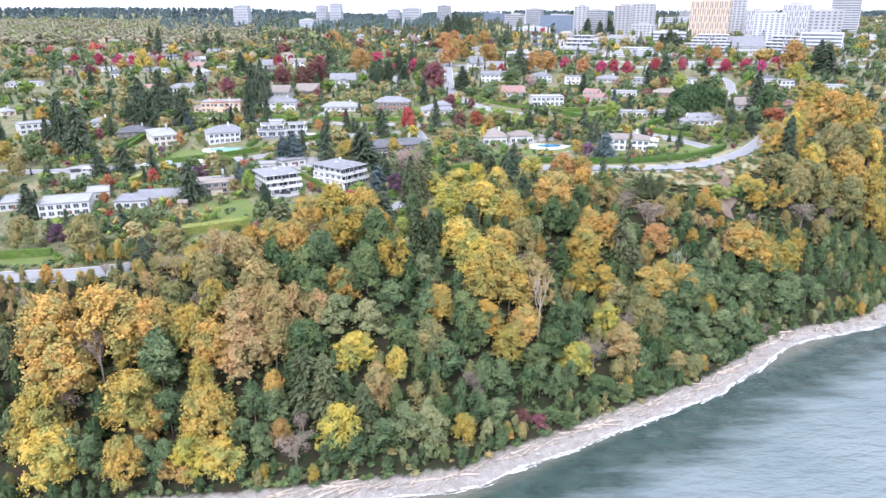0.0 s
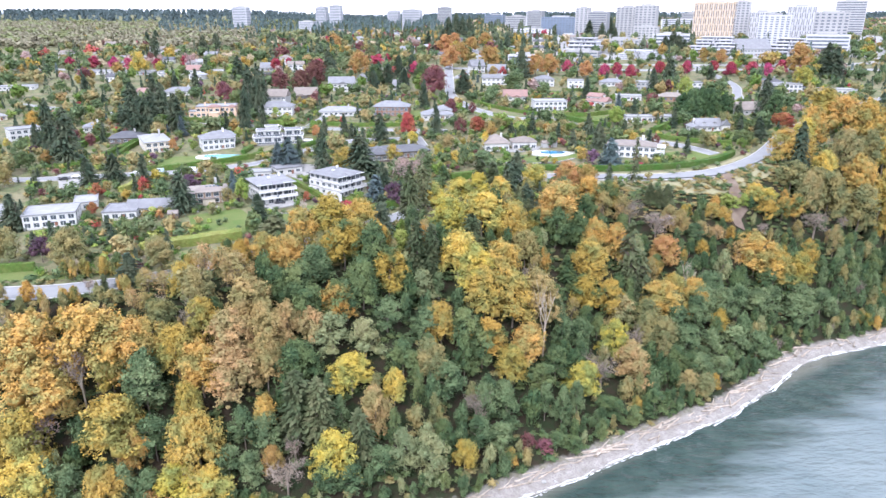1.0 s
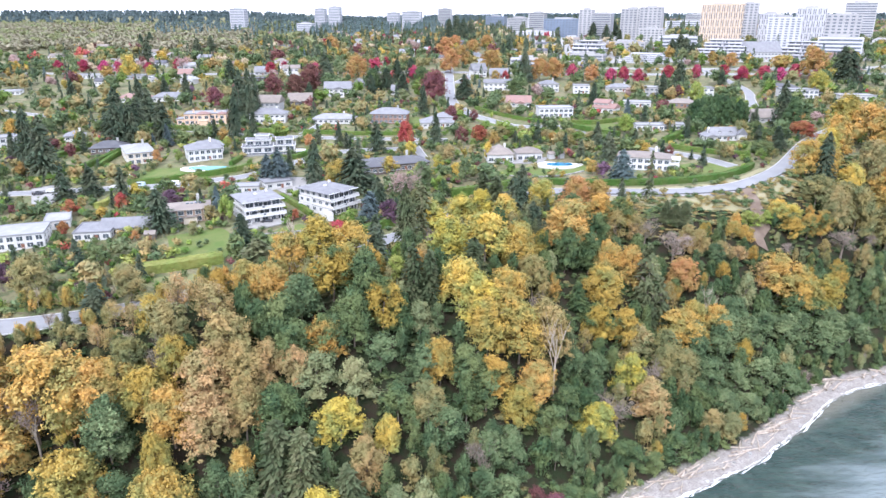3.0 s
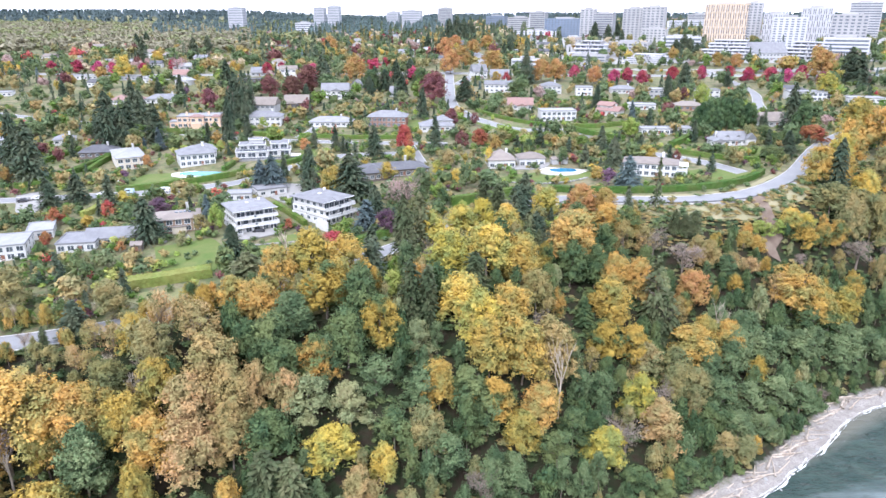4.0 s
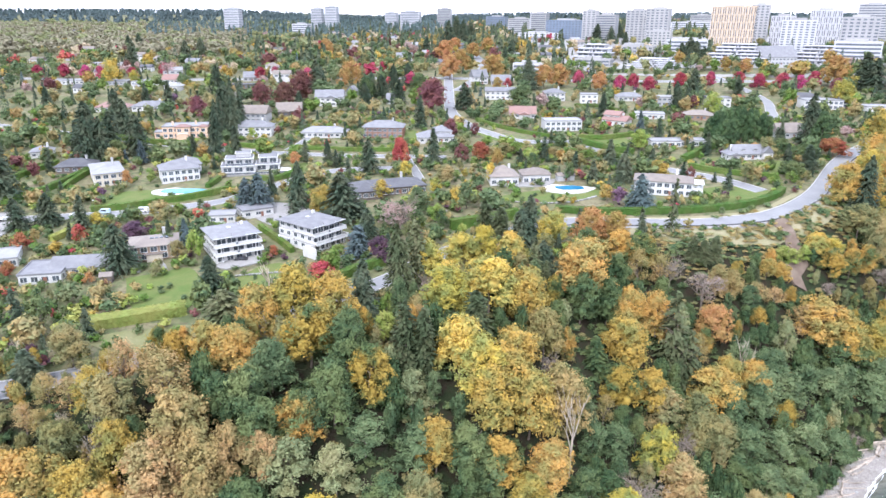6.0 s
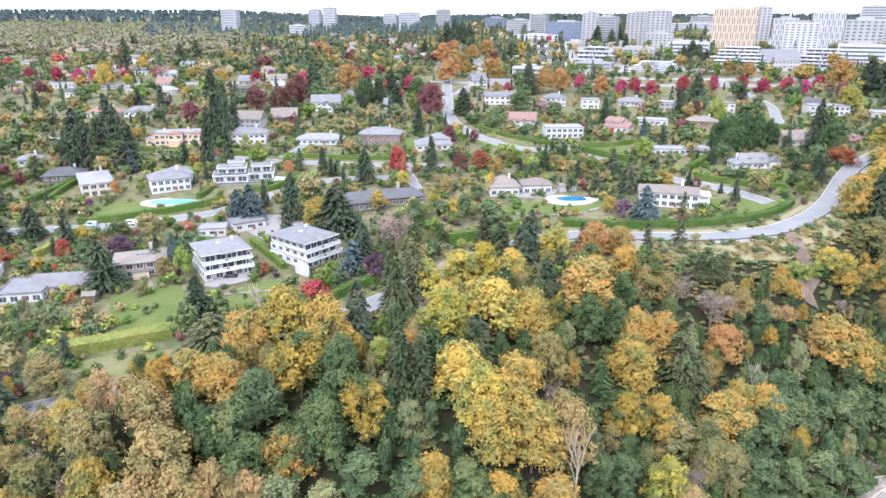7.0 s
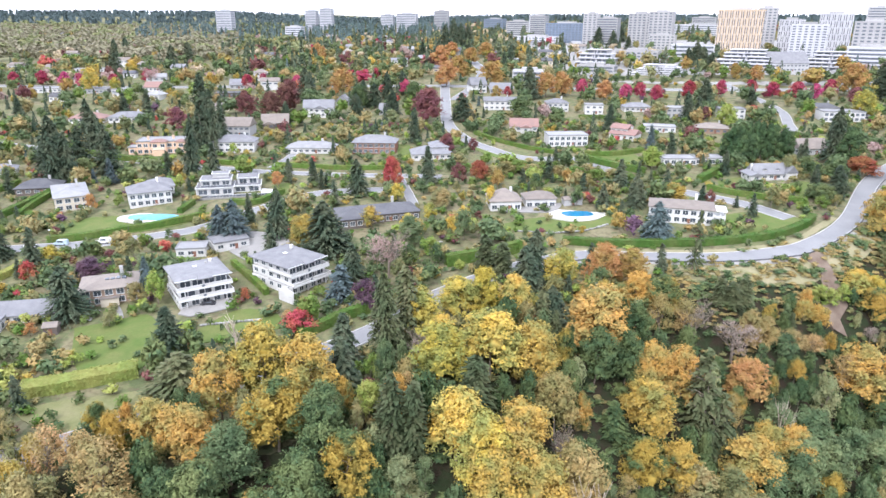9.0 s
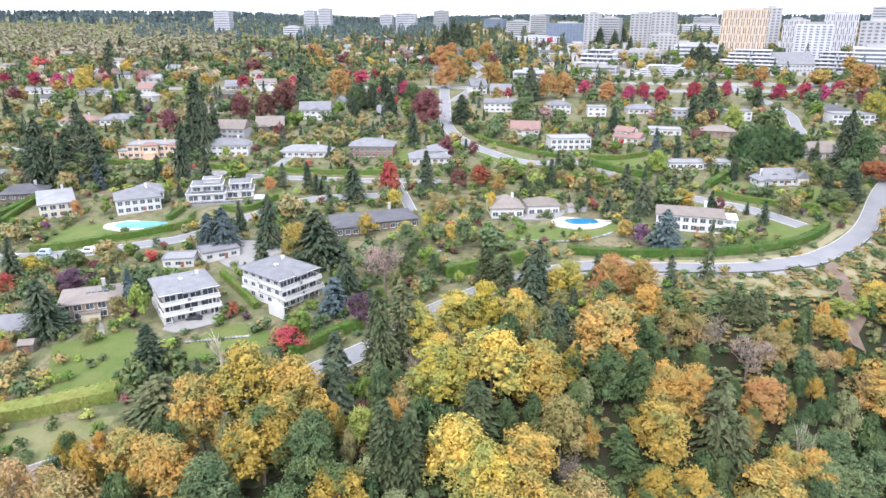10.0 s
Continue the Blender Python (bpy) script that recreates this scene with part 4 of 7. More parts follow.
def tower(x, y, turn, w, d, high, wall, style, label, floors=None):
    """A block of many storeys. style: bands, bays, slats or terraces."""
    root = tagged(new("tower" if high > 25 else "campus_block"), label, "building", "campus buildings")
    z = ground(x, y)
    root.matrix_basis = pose(x, y, z, 0, 0, turn)
    fh = 3.1
    n = floors or max(2, int(high / fh))
    fh = high / n
    if style == "terraces":
        for s in range(n):
            k = 1 - 0.10 * s if s < n - 1 else 0.55
            off = 0.06 * w * (s % 2)
            a, b, f = -w / 2 * k + off, w / 2 * k + off * 0.4, s * 0.9
            part("storey", boxes((a, f, s * fh, b, d, s * fh + fh * 0.88)), TOWER_GREY if s % 2 else wall, root)
            part("balcony_slab", boxes((a - 0.8, f - 2.0, s * fh + fh * 0.88, b + 0.8, d, (s + 1) * fh)), TOWER_WHITE, root)
            part("balcony_front", boxes((a - 0.7, f - 1.9, s * fh, a + (b - a) * 0.42, f - 1.8, s * fh + 1.0), (a + (b - a) * 0.56, f - 1.9, s * fh, b + 0.6, f - 1.8, s * fh + 1.0)), TOWER_WHITE, root)
            part("pier", boxes((a + (b - a) * 0.46, f - 1.2, s * fh, a + (b - a) * 0.5, f, s * fh + fh * 0.88)), TOWER_WHITE, root)
            m = max(3, int((b - a) / 5.5))
            for i in range(m):
                put("window", BAND, root, None, pose(a + (i + 0.5) * (b - a) / m, f, s * fh + 0.1) @ Matrix.Diagonal(((b - a) / m * 0.85, 1, fh * 0.72, 1)))
        HOUSE_SPOTS.append((x, y + d / 2, w * 0.5))
        return root
    part("wall", boxes((-w / 2, 0, -3, w / 2, d, high)), wall, root)
    part("roof_plant", boxes((-w * 0.25, d * 0.3, high, w * 0.2, d * 0.7, high + 3.2), (w * 0.25, d * 0.35, high, w * 0.33, d * 0.6, high + 1.8)), TOWER_GREY, root)
    part("parapet", boxes((-w / 2 - 0.2, -0.2, high, w / 2 + 0.2, 0.25, high + 1.0), (-w / 2 - 0.2, d - 0.25, high, w / 2 + 0.2, d + 0.2, high + 1.0), (-w / 2 - 0.2, 0.25, high, -w / 2 + 0.25, d - 0.25, high + 1.0), (w / 2 - 0.25, 0.25, high, w / 2 + 0.2, d - 0.25, high + 1.0)), wall, root)
    if style == "bands":
        for s in range(n):
            for face, L, m in (("front", w, pose(0, 0, 0)), ("west", d, pose(-w / 2, d / 2, 0, 0, 0, -90)), ("east", d, pose(w / 2, d / 2, 0, 0, 0, 90))):
                put("window_band", BAND, root, None, m @ pose(0, 0, s * fh + fh * 0.3) @ Matrix.Diagonal((L * 0.94 / 0.88, 1, fh * 0.55, 1)))
    elif style == "slats":
        for face, L, m in (("front", w, pose(0, 0, 0)), ("west", d, pose(-w / 2, d / 2, 0, 0, 0, -90)), ("east", d, pose(w / 2, d / 2, 0, 0, 0, 90))):
            k = max(3, int(L / 2.6))
            for i in range(k):
                part("cladding_fin", boxes((-0.16, -0.10, 0.2, 0.16, 0.02, high - 0.2)), TOWER_WHITE if wall != TOWER_WHITE else TOWER_GREY, root).matrix_basis = m @ pose(-L / 2 + i * L / k + 0.5, 0, 0)
                for q in range(6):
                    off = (0.16 if (i + q) % 2 else -0.10) * L / k
                    put("window_strip", STRIP, root, None, m @ pose(-L / 2 + (i + 0.5) * L / k + off, 0, high * q / 6 + 0.4) @ Matrix.Diagonal((0.75, 1, high / 6 - 0.3, 1)))
    else:
        for s in range(n):
            for face, L, m in (("front", w, pose(0, 0, 0)), ("west", d, pose(-w / 2, d / 2, 0, 0, 0, -90))):
                k = max(2, int(L / 5.0))
                for i in range(k):
                    put("window", BAND, root, None, m @ pose(-L / 2 + (i + 0.5) * L / k, 0, s * fh + fh * 0.28) @ Matrix.Diagonal((L / k * 0.62, 1, fh * 0.55, 1)))
    HOUSE_SPOTS.append((x, y + d / 2, w * 0.6))
    return root


def shed(x, y, turn, w, d, label, wall, roof):
    root = tagged(new("garden_shed"), label, "shed", "sheds")
    root.matrix_basis = pose(x, y, ground(x, y) + 0.1, 0, 0, turn)
    part("wall", boxes((-w / 2, 0, -1, w / 2, d, 2.3)), wall, root)
    roof_mesh("gable", -w / 2, 0, w / 2, d, 2.304, 1.3, 0.3, roof, root)
    put("door", DOOR, root, None, pose(0, -0.05, 0) @ Matrix.Diagonal((1.2, 1, 2.0, 1)))
    HOUSE_SPOTS.append((x, y + d / 2, w * 0.7))


def street_lamp(x, y):
    root = tagged(new("street_lamp"), "slim grey street lamp beside the lane", "lamp", "street lamps")
    root.location = (x, y, ground(x, y))
    V, Fq = [], []
    tube(V, Fq, (0, 0, -0.3), (0, 0, 5.2), 0.09, 0.06, 8)
    put("pole", mesh_of("pole", V, Fq, STEEL), root)
    part("lamp_head", boxes((-0.22, -0.22, 5.2, 0.22, 0.22, 5.55)), TRIM, root)


def stone_row(points, label):
    """A low dry wall of separate rough stones."""
    root = tagged(new("stone_wall"), label, "wall", "stone walls")
    rng = random.Random(3)
    bm = bmesh.new()
    bmesh.ops.create_icosphere(bm, subdivisions=1, radius=0.5)
    for v in bm.verts:
        v.co *= 1 + 0.3 * noise.noise(v.co * 3)
    me = bpy.data.meshes.new("stone")
    bm.to_mesh(me)
    bm.free()
    me.materials.append(ROCK)
    for p, n in along(points, 0.85):
        k = rng.uniform(0.7, 1.3)
        put("stone", me, root, None, pose(p.x, p.y, ground(p.x, p.y) + 0.3, 0, 0, rng.uniform(0, 360)) @ Matrix.Diagonal((k * 1.2, k, k * 0.8, 1)))


def cube_house(x, y, turn, label):
    """A white modern house of stepped cubes with broad terraces and long glazing."""
    root = tagged(new("modern_house"), label, "house", "houses")
    root.matrix_basis = pose(x, y, ground(x, y) + 0.3, 0, 0, turn)
    for x0, y0, x1, y1, z0, z1 in ((-15, 0, 1, 11, -3, 3.2), (1.01, 3, 13, 14, -3, 3.0), (-13, 2.5, 0, 12, 3.2, 6.3), (3, 6, 12, 14.5, 3.0, 5.9), (-8, 6, -1, 11, 6.3, 8.4)):
        part("wall", boxes((x0, y0, z0, x1, y1, z1)), WHITE, root)
        part("roof", boxes((x0 - 0.5, y0 - 0.9, z1 + 0.004, x1 + 0.5, y1 + 0.3, z1 + 0.34)), TRIM, root)
        part("roof_membrane", boxes((x0 - 0.2, y0 - 0.6, z1 + 0.345, x1 + 0.2, y1, z1 + 0.40)), ROOF_GREY, root)
        if z1 < 8:
            n = max(2, int((x1 - x0) / 4.2))
            for i in range(n):
                window(root, x0 + (i + 0.5) * (x1 - x0) / n, y0 - 0.02, max(z0, 0) + 0.3, (x1 - x0) / n * 0.78, 2.3)
                part("fin", boxes((x0 + i * (x1 - x0) / n - 0.15, y0 - 0.8, max(z0, 0), x0 + i * (x1 - x0) / n + 0.2, y0 - 0.004, z1)), WHITE, root)
            window(root, x0 - 0.02, (y0 + y1) / 2, max(z0, 0) + 0.6, 3.0, 1.8, -90)
            window(root, x1 + 0.02, (y0 + y1) / 2, max(z0, 0) + 0.6, 3.0, 1.8, 90)
    part("terrace", boxes((-16, -5, -3, 16, -0.01, 0.0)), PAVING, root)
    rail(root, -16, -4.9, 16, -4.9, 0, TRIM, True)
    part("terrace_wing", boxes((13.3, -3, -3, 20, 12, 0.5)), TRIM, root)
    rail(root, -13, 0.2, 0, 0.2, 3.55, TRIM, True)
    HOUSE_SPOTS.append((x, y + 5, 17))
    FRONTS.append((x, y - 8, 12))


def far_house(x, y, rng):
    """A distant house: walls, roof, chimney and a row of windows."""
    w, d, st = rng.uniform(10, 18), rng.uniform(8, 11), rng.choice((1, 1, 2))
    wall, tint = rng.choice(((WHITE, "white"), (WHITE, "white"), (CREAM, "cream"), (GREYWALL, "grey")))
    roof, cover = rng.choice(((ROOF_GREY, "grey"), (ROOF_BROWN, "brown"), (ROOF_LIGHT, "pale"), (ROOF_DARK, "dark")))
    root = tagged(new("house"), "distant " + tint + " house under a " + cover + " roof among trees", "house", "houses")
    root.matrix_basis = pose(x, y, ground(x, y) + 0.2, 0, 0, rng.uniform(-25, 25))
    part("wall", boxes((-w / 2, 0, -2, w / 2, d, st * 2.9 + 1)), wall, root)
    roof_mesh(rng.choice(("hip", "gable", "gable")), -w / 2, 0, w / 2, d, st * 2.9 + 1.004, 3.0, 0.5, roof, root)
    for i in range(3):
        put("window", BAND, root, None, pose((i - 1) * w / 3.2, 0, st * 2.9 - 1.4) @ Matrix.Diagonal((w * 0.2, 1, 1.5, 1)))
    HOUSE_SPOTS.append((x, y, w * 0.5))
    HOUSE_SPOTS.append((x, y - 18, w * 0.4))


# ---------------- roads, lawns, hedges ----------------
def SCRUB(u):
    """How far inland the trees of the bluff reach."""
    return 90 - 28 * smooth(205, 235, u)


road([(330, 522.9), (240, 448.9), (200.8, 412.4), (162.4, 361.6), (135.7, 338.1), (118.5, 331.3), (100.0, 328), (72.3, 329.6), (49.8, 331.3), (23.9, 319.9), (-1.3, 299.6), (-19.1, 278.4), (-60, 246.5), (-90, 227.2), (-122.0, 216.5), (-148.2, 214.2), (-200, 206.9)], 7.2, "pale asphalt drive winding along the top of the bluff")
road([(-330, 353.1), (-220, 341.5), (-156.6, 346.9), (-128.0, 350.9), (-108.3, 358.4), (-95.5, 364.5), (-79.0, 383.9), (-69.9, 394.5), (-53.1, 408.6), (-25, 411.8)], 6.5, "pale asphalt lane between clipped hedges")
road([(-330, 547), (-230, 501.2), (-136.4, 458.5), (-111.6, 452.8), (-89.9, 445.5), (-47.0, 437.2), (-19.6, 434.1), (1.9, 430.9)], 5.5, "pale lane in front of the upper gardens")
road([(6, 763.1), (5, 694.6), (5.1, 632), (6.1, 552.1), (15.6, 509.4), (26.6, 486.8), (45.6, 462.8), (73.7, 457.8), (85.5, 434.9), (95.5, 412.6), (111.3, 399.8), (129.1, 384.2), (140.7, 365.3)], 7, "pale asphalt street curving down from the boulevard")
road([(-19.6, 434.1), (-14.5, 412), (-9.8, 389.1)], 4, "short drive between shrubs")
road([(-85.8, 452), (-81.6, 467.7), (-78.6, 490.2)], 4, "straight garden drive")
road([(235, 694.1), (231.7, 580.6), (217.4, 530.6), (208.8, 502.5)], 6, "side street among the gardens")
road([(12.2, 631.3), (32.6, 705.7), (40.9, 797.1), (35, 877.4)], 9, "wide boulevard between avenue trees")
road([(-480, 740.9), (-300, 720.3), (-100, 706.2), (10, 694.6), (140, 665.8), (300, 648.4), (460, 648.4)], 9, "straight avenue lined with crimson trees")
patch("lawn", [(-105.1, 284.3), (-95.7, 288.5), (-86.6, 292.2), (-77.8, 278.3), (-77.5, 259.9), (-92.9, 261.7)], 0.16, LAWN, "bright mown lawn sloping below the brick house", "lawn")
patch("lawn", [(-70.0, 279.1), (-60.0, 294.4), (-47.0, 291), (-44.3, 282.8), (-55.6, 279), (-64.7, 274.7)], 0.16, LAWN, "mown terrace lawn below the villa", "lawn")
patch("lawn", [(24.6, 363.5), (41.9, 371.4), (72.4, 374), (67.3, 361.7), (48.1, 355.2), (29.5, 357.8)], 0.16, LAWN, "lush lawn beside the blue swimming pool", "lawn")
patch("lawn", [(114.7, 369.6), (129.1, 373.7), (144.9, 365.1), (145.9, 360.5), (125.1, 349.9), (106.9, 350.7)], 0.16, LAWN, "wide lawn in front of the white manor", "lawn")
patch("lawn", [(131.0, 416.4), (144.9, 422.2), (144.3, 411.6), (130.0, 404.1)], 0.16, LAWN, "small lawn beside the cottage", "lawn")
patch("lawn", [(156.9, 406.5), (169.5, 414.2), (175.4, 401.6), (160.3, 391)], 0.16, LAWN, "lawn beside the cottage drive", "lawn")
patch("lawn", [(-78.6, 421.3), (-69.5, 425), (-65.5, 410.7), (-73.3, 407.4)], 0.16, LAWN, "small lawn beside the white modern house", "lawn")
patch("lawn", [(-156.2, 376.6), (-133.6, 381.7), (-106.3, 370), (-98.7, 380.4), (-104.0, 370), (-122.2, 361.2), (-145.9, 361.2)], 0.16, LAWN, "lawn between the pool and the hedge", "lawn")
patch("lawn", [(17.8, 498.7), (32.3, 480.3), (47.8, 457.1), (36.6, 460), (23.0, 477.5)], 0.16, LAWN, "grass strip beside the curving street", "lawn")
patch("lawn", [(84.0, 465.8), (104.7, 466.5), (101.9, 445.6), (82.8, 447)], 0.16, LAWN, "square lawn inside clipped hedges", "lawn")
patch("lawn", [(-23.5, 496.6), (-16.5, 496), (-15.0, 463.4), (-20.3, 463.5)], 0.16, LAWN, "small front lawn", "lawn")
patch("lawn", [(-158.0, 231.1), (-146.5, 232.3), (-119.2, 226), (-134.0, 223.9), (-154.0, 224.5)], 0.16, LAWN, "grass verge beside the road", "lawn")
patch("parking_court", [(-192.9, 349.0), (-183.3, 354.8), (-174.3, 342.1), (-171.1, 328.0), (-175.0, 319.1)], 0.2, PAVING, "pale paved parking court beside the lane", "paving")
patch("meadow", [(-99.9, 243.7), (-92.6, 247.6), (-81.3, 250.0), (-70.6, 251.7), (-64.9, 245.0), (-73.1, 237.6), (-86.4, 236.0)], 0.14, MEADOW, "rough pale green grass slope below the lime hedge", "grass")
patch("courtyard", [(-80.4, 347.3), (-72.8, 360.8), (-55.9, 351.6), (-59.4, 340.4), (-65.1, 332), (-72.3, 336.9)], 0.2, PAVING, "pale paved courtyard between the villas", "paving")
patch("terrace", [(-77.4, 291.9), (-75.1, 300.1), (-62.0, 301.3), (-61.9, 296.4), (-73.2, 290)], 0.5, PAVING, "pale stone terrace below the villa", "paving")
patch("terrace", [(22.8, 384.3), (41.4, 384.7), (53.5, 388.2), (47.3, 377.7), (29.2, 378.5)], 0.4, PAVING, "white stone terrace in front of the pavilion house", "paving")
patch("campus_square", [(130, 701.2), (430, 700.9), (640, 1152), (150, 1152.3)], 0.1, PAVING, "pale paved campus ground between the buildings", "paving")
SEA_DRIVE = [(240, 448.9), (200.8, 412.4), (162.4, 361.6), (135.7, 338.1), (118.5, 331.3), (100.0, 328), (72.3, 329.6), (49.8, 331.3), (23.9, 319.9)]
strip("pavement", SEA_DRIVE, 4.3, 6.3, 0.20, PAVING, "pale footpath on the seaward side of the drive", "path")
strip("barrier", SEA_DRIVE, 3.95, 4.25, 0.55, ROOF_DARK, "low dark roadside barrier", "barrier", thick=0.8)
strip("verge", SEA_DRIVE, 6.35, 9.0, 0.1, DRYGRASS, "dry grass verge between the drive and the bluff", "verge", ragged=0.15)
strip("verge", SEA_DRIVE, 8.95, 11.6, 0.10400000000000001, DRYGRASS, "dry grass verge between the drive and the bluff", "verge", ragged=0.15)
strip("verge", SEA_DRIVE, 11.55, 14.200000000000001, 0.10800000000000001, DRYGRASS, "dry grass verge between the drive and the bluff", "verge", ragged=0.8)
strip("verge", [(162.4, 361.6), (135.7, 338.1), (118.5, 331.3), (100.0, 328), (72.3, 329.6), (49.8, 331.3)], -7.0, -4.0, 0.12, DRYGRASS, "mown dry verge between drive and hedge", "verge", ragged=0.3)
GULLY_LINE = [(132.1, 330.8), (134.9, 324.7), (133.8, 315), (132.3, 306.6)]
strip("gully", GULLY_LINE, -3.2, 3.4, 0.5, EARTH, "bare brown earth gully running down the bluff", "gully", ragged=2.4, thick=2.2)
GULLY = [(p.x, p.y, 2.0) for p, n in along(GULLY_LINE, 3)]
LAWNS += GULLY
hedge([(-194.0, 365.1), (-188.3, 374.8), (-184.0, 384.6), (-181.3, 401.4), (-178.9, 419.5)], 2.8, 2.4, "hedge", "tall clipped hedge dividing the sloping gardens")
hedge([(-211.7, 400.9), (-208.1, 415.7), (-203.5, 430.2)], 2.6, 2.2, "hedge", "square-cut hedge beside the low dark house")
hedge([(-200.1, 361.0), (-189.2, 364.5)], 2.6, 2.2, "hedge", "clipped hedge along the lane above the parking court")
hedge([(-148.0, 319.0), (-145.8, 326.9), (-145.2, 342.1)], 2.4, 2.6, "hedge_lime", "yellow-green hedge along the steep drive")
hedge([(15.8, 278.0), (21.0, 283.1)], 3.0, 2.0, "hedge", "tall cedar hedge by the garden path")
hedge([(-148.7, 352.8), (-135.0, 356.6), (-122.9, 362.8), (-112.0, 367.9), (-97.9, 378.2)], 2.6, 2.2, "hedge", "long clipped green hedge beside the road")
hedge([(47.1, 343.4), (65.3, 340), (84.8, 339.4), (105.0, 340.5), (127.6, 346.6), (142.4, 356.6), (149.1, 363.9)], 2.6, 2.6, "hedge", "long clipped green hedge beside the road")
hedge([(76.5, 457.6), (87.6, 443.5), (100.8, 431.4)], 3.0, 3.0, "hedge", "thick square-cut garden hedge")
hedge([(78.8, 466.1), (94.0, 465), (110.5, 471.8)], 2.6, 2.2, "hedge", "square-cut green garden hedge by the lawn")
hedge([(122.2, 415.3), (136.9, 431.8), (149.2, 444.6)], 3.0, 3.0, "hedge", "thick square-cut hedge along the drive")
hedge([(122.3, 404.6), (133.4, 394.5), (146.8, 387.5), (154.6, 384.6)], 2.4, 2.2, "hedge", "clipped hedge in front of the cottage")
hedge([(-213.7, 499.5), (-191.2, 482.5), (-167.8, 471.1), (-143.2, 465.2)], 3, 3, "hedge", "rounded hedge in front of the peach villa")
hedge([(-118.3, 463.2), (-101.5, 457.3)], 2.4, 2, "hedge", "long clipped green hedge beside the road")
hedge([(-83.7, 455.2), (-59.9, 449.4), (-37.1, 446.3), (-20.4, 447.3)], 2.2, 2, "hedge", "long clipped green hedge beside the road")
hedge([(3.9, 324.8), (15.3, 329.5), (30.3, 336.6)], 4.2, 2.4, "hedge", "tall dark cedar hedge above the road")
hedge([(-37.6, 276.7), (-31.8, 282.1), (-26.4, 287.9), (-19.3, 292.2)], 3.0, 2.2, "hedge", "tall hedge along the villa drive")
hedge([(-101.1, 251.2), (-93.2, 253.5), (-85.4, 256.5), (-76.7, 259.8)], 3.0, 5.0, "hedge_lime", "broad lime-green trimmed hedge at the garden end")
hedge([(22.6, 520.2), (33.9, 501.5), (47.9, 484.1), (62.9, 471.5)], 2.0, 2.0, "hedge", "low hedge beside the curving street")
hedge([(-176.7, 380.6), (-178.3, 399.8), (-178.2, 416.9)], 2.6, 2.0, "hedge", "long clipped green hedge beside the road")
hedge([(-157.1, 229.6), (-148.8, 231), (-139.8, 232)], 3.0, 1.6, "hedge", "tall bright green clipped hedge above the road")
hedge([(-109.2, 384.1), (-107.7, 396.5)], 2.2, 2.0, "hedge", "long clipped green hedge beside the road")
hedge([(-90.6, 395.8), (-79.5, 394.7), (-70.8, 409.5)], 2.4, 2.2, "hedge", "clipped hedge around the white modern house")
hedge([(93.3, 561.6), (110.5, 557), (117.9, 542.8)], 2.0, 2.0, "hedge", "long clipped green hedge beside the road")
hedge([(143.1, 497.7), (150.9, 484.6), (160.7, 474.4)], 2.0, 2.0, "hedge", "long clipped green hedge beside the road")
hedge([(-53.6, 304.6), (-60.5, 314.7), (-70.9, 328.6)], 2.2, 1.6, "hedge", "hedge between the two villas")


# ---------------- houses of the plateau ----------------
terrace_house(-70.2, 297.9, 32.3, 16.2, 18.4, 3, WHITE, ROOF_GREY, "three-storey white villa with grey flat roof and long balconies", h=2.75, bays=4)
terrace_house(-39.2, 308, 51.7, 15.2, 21.6, 3, WHITE, ROOF_GREY, "large white three-storey villa with low grey roof and terraces", h=2.85, bays=5, stairs=True)
house(-88.2, 336, 9.1, 10.2, 7.6, 1, "flat", WHITE, ROOF_LIGHT, "low white garage with a slatted flat roof", chimney=False)
house(-75.2, 342.8, 31.2, 12.7, 8.6, 1, "flat", WHITE, ROOF_GREY, "white double garage with grey flat roof", chimney=False)
brick_house = house(-101.2, 299.7, 20.3, 16.2, 13, 2, "hip", BRICK_TAN, ROOF_BROWN, "tan brick two-storey house under a brown shake roof", h=2.5, big=True, rise=1.9)
part("garage_bay", boxes((-2.6, -1.4, -1, 2.6, -0.004, 2.3)), CREAM, brick_house)
part("bay_roof", boxes((-3.0, -1.8, 2.304, 3.0, -0.004, 2.6)), ROOF_BROWN, brick_house)
for i in range(4):
    part("skylight", boxes((-1 + i * 1.6, 4.4, 6.2, 0.2 + i * 1.6, 6.4, 6.7)), GLASS, brick_house)
cube_house(-94.2, 408.6, 12.5, "white modern house of stepped cubes with terraces")
house(-125.4, 394.9, 26.9, 17.4, 14, 2, "hip", WHITE, ROOF_GREY, "white house with grey hip roof beside a swimming pool", wing=(1, 9, 11, 24, 2, 'hip'), big=True)
house(-157.4, 390.2, 30.2, 13.4, 27, 2, "hip", CREAM, ROOF_LIGHT, "cream two-storey house with pale low roof", big=True, rise=1.8)
house(-185.9, 413.3, 12.5, 18.5, 13, 1, "hip", DARKWALL, ROOF_DARK, "low dark house with charcoal hip roof")
house(-22.2, 368.6, 19.2, 32.1, 15.1, 1, "hip", DARKWALL, ROOF_DARK, "long low house with black hip roof", wing=(-17, -3, -5, 12, 1, 'hip'), h=3.2, rise=2.6, big=True)
house(29.0, 380.4, 4.6, 13, 13, 1, "hip", WHITE, ROOF_BROWN, "pavilion house with grey pyramid roofs and white terrace", wing=(9, 3, 22, 13, 1, 'hip'), h=3.8, big=True, rise=4.4)
manor = house(96.2, 362.1, -17, 24.2, 13, 2, "hip", WHITE, ROOF_BROWN, "white two-storey manor with a long grey-brown roof and end porch", big=True, rise=2.2)
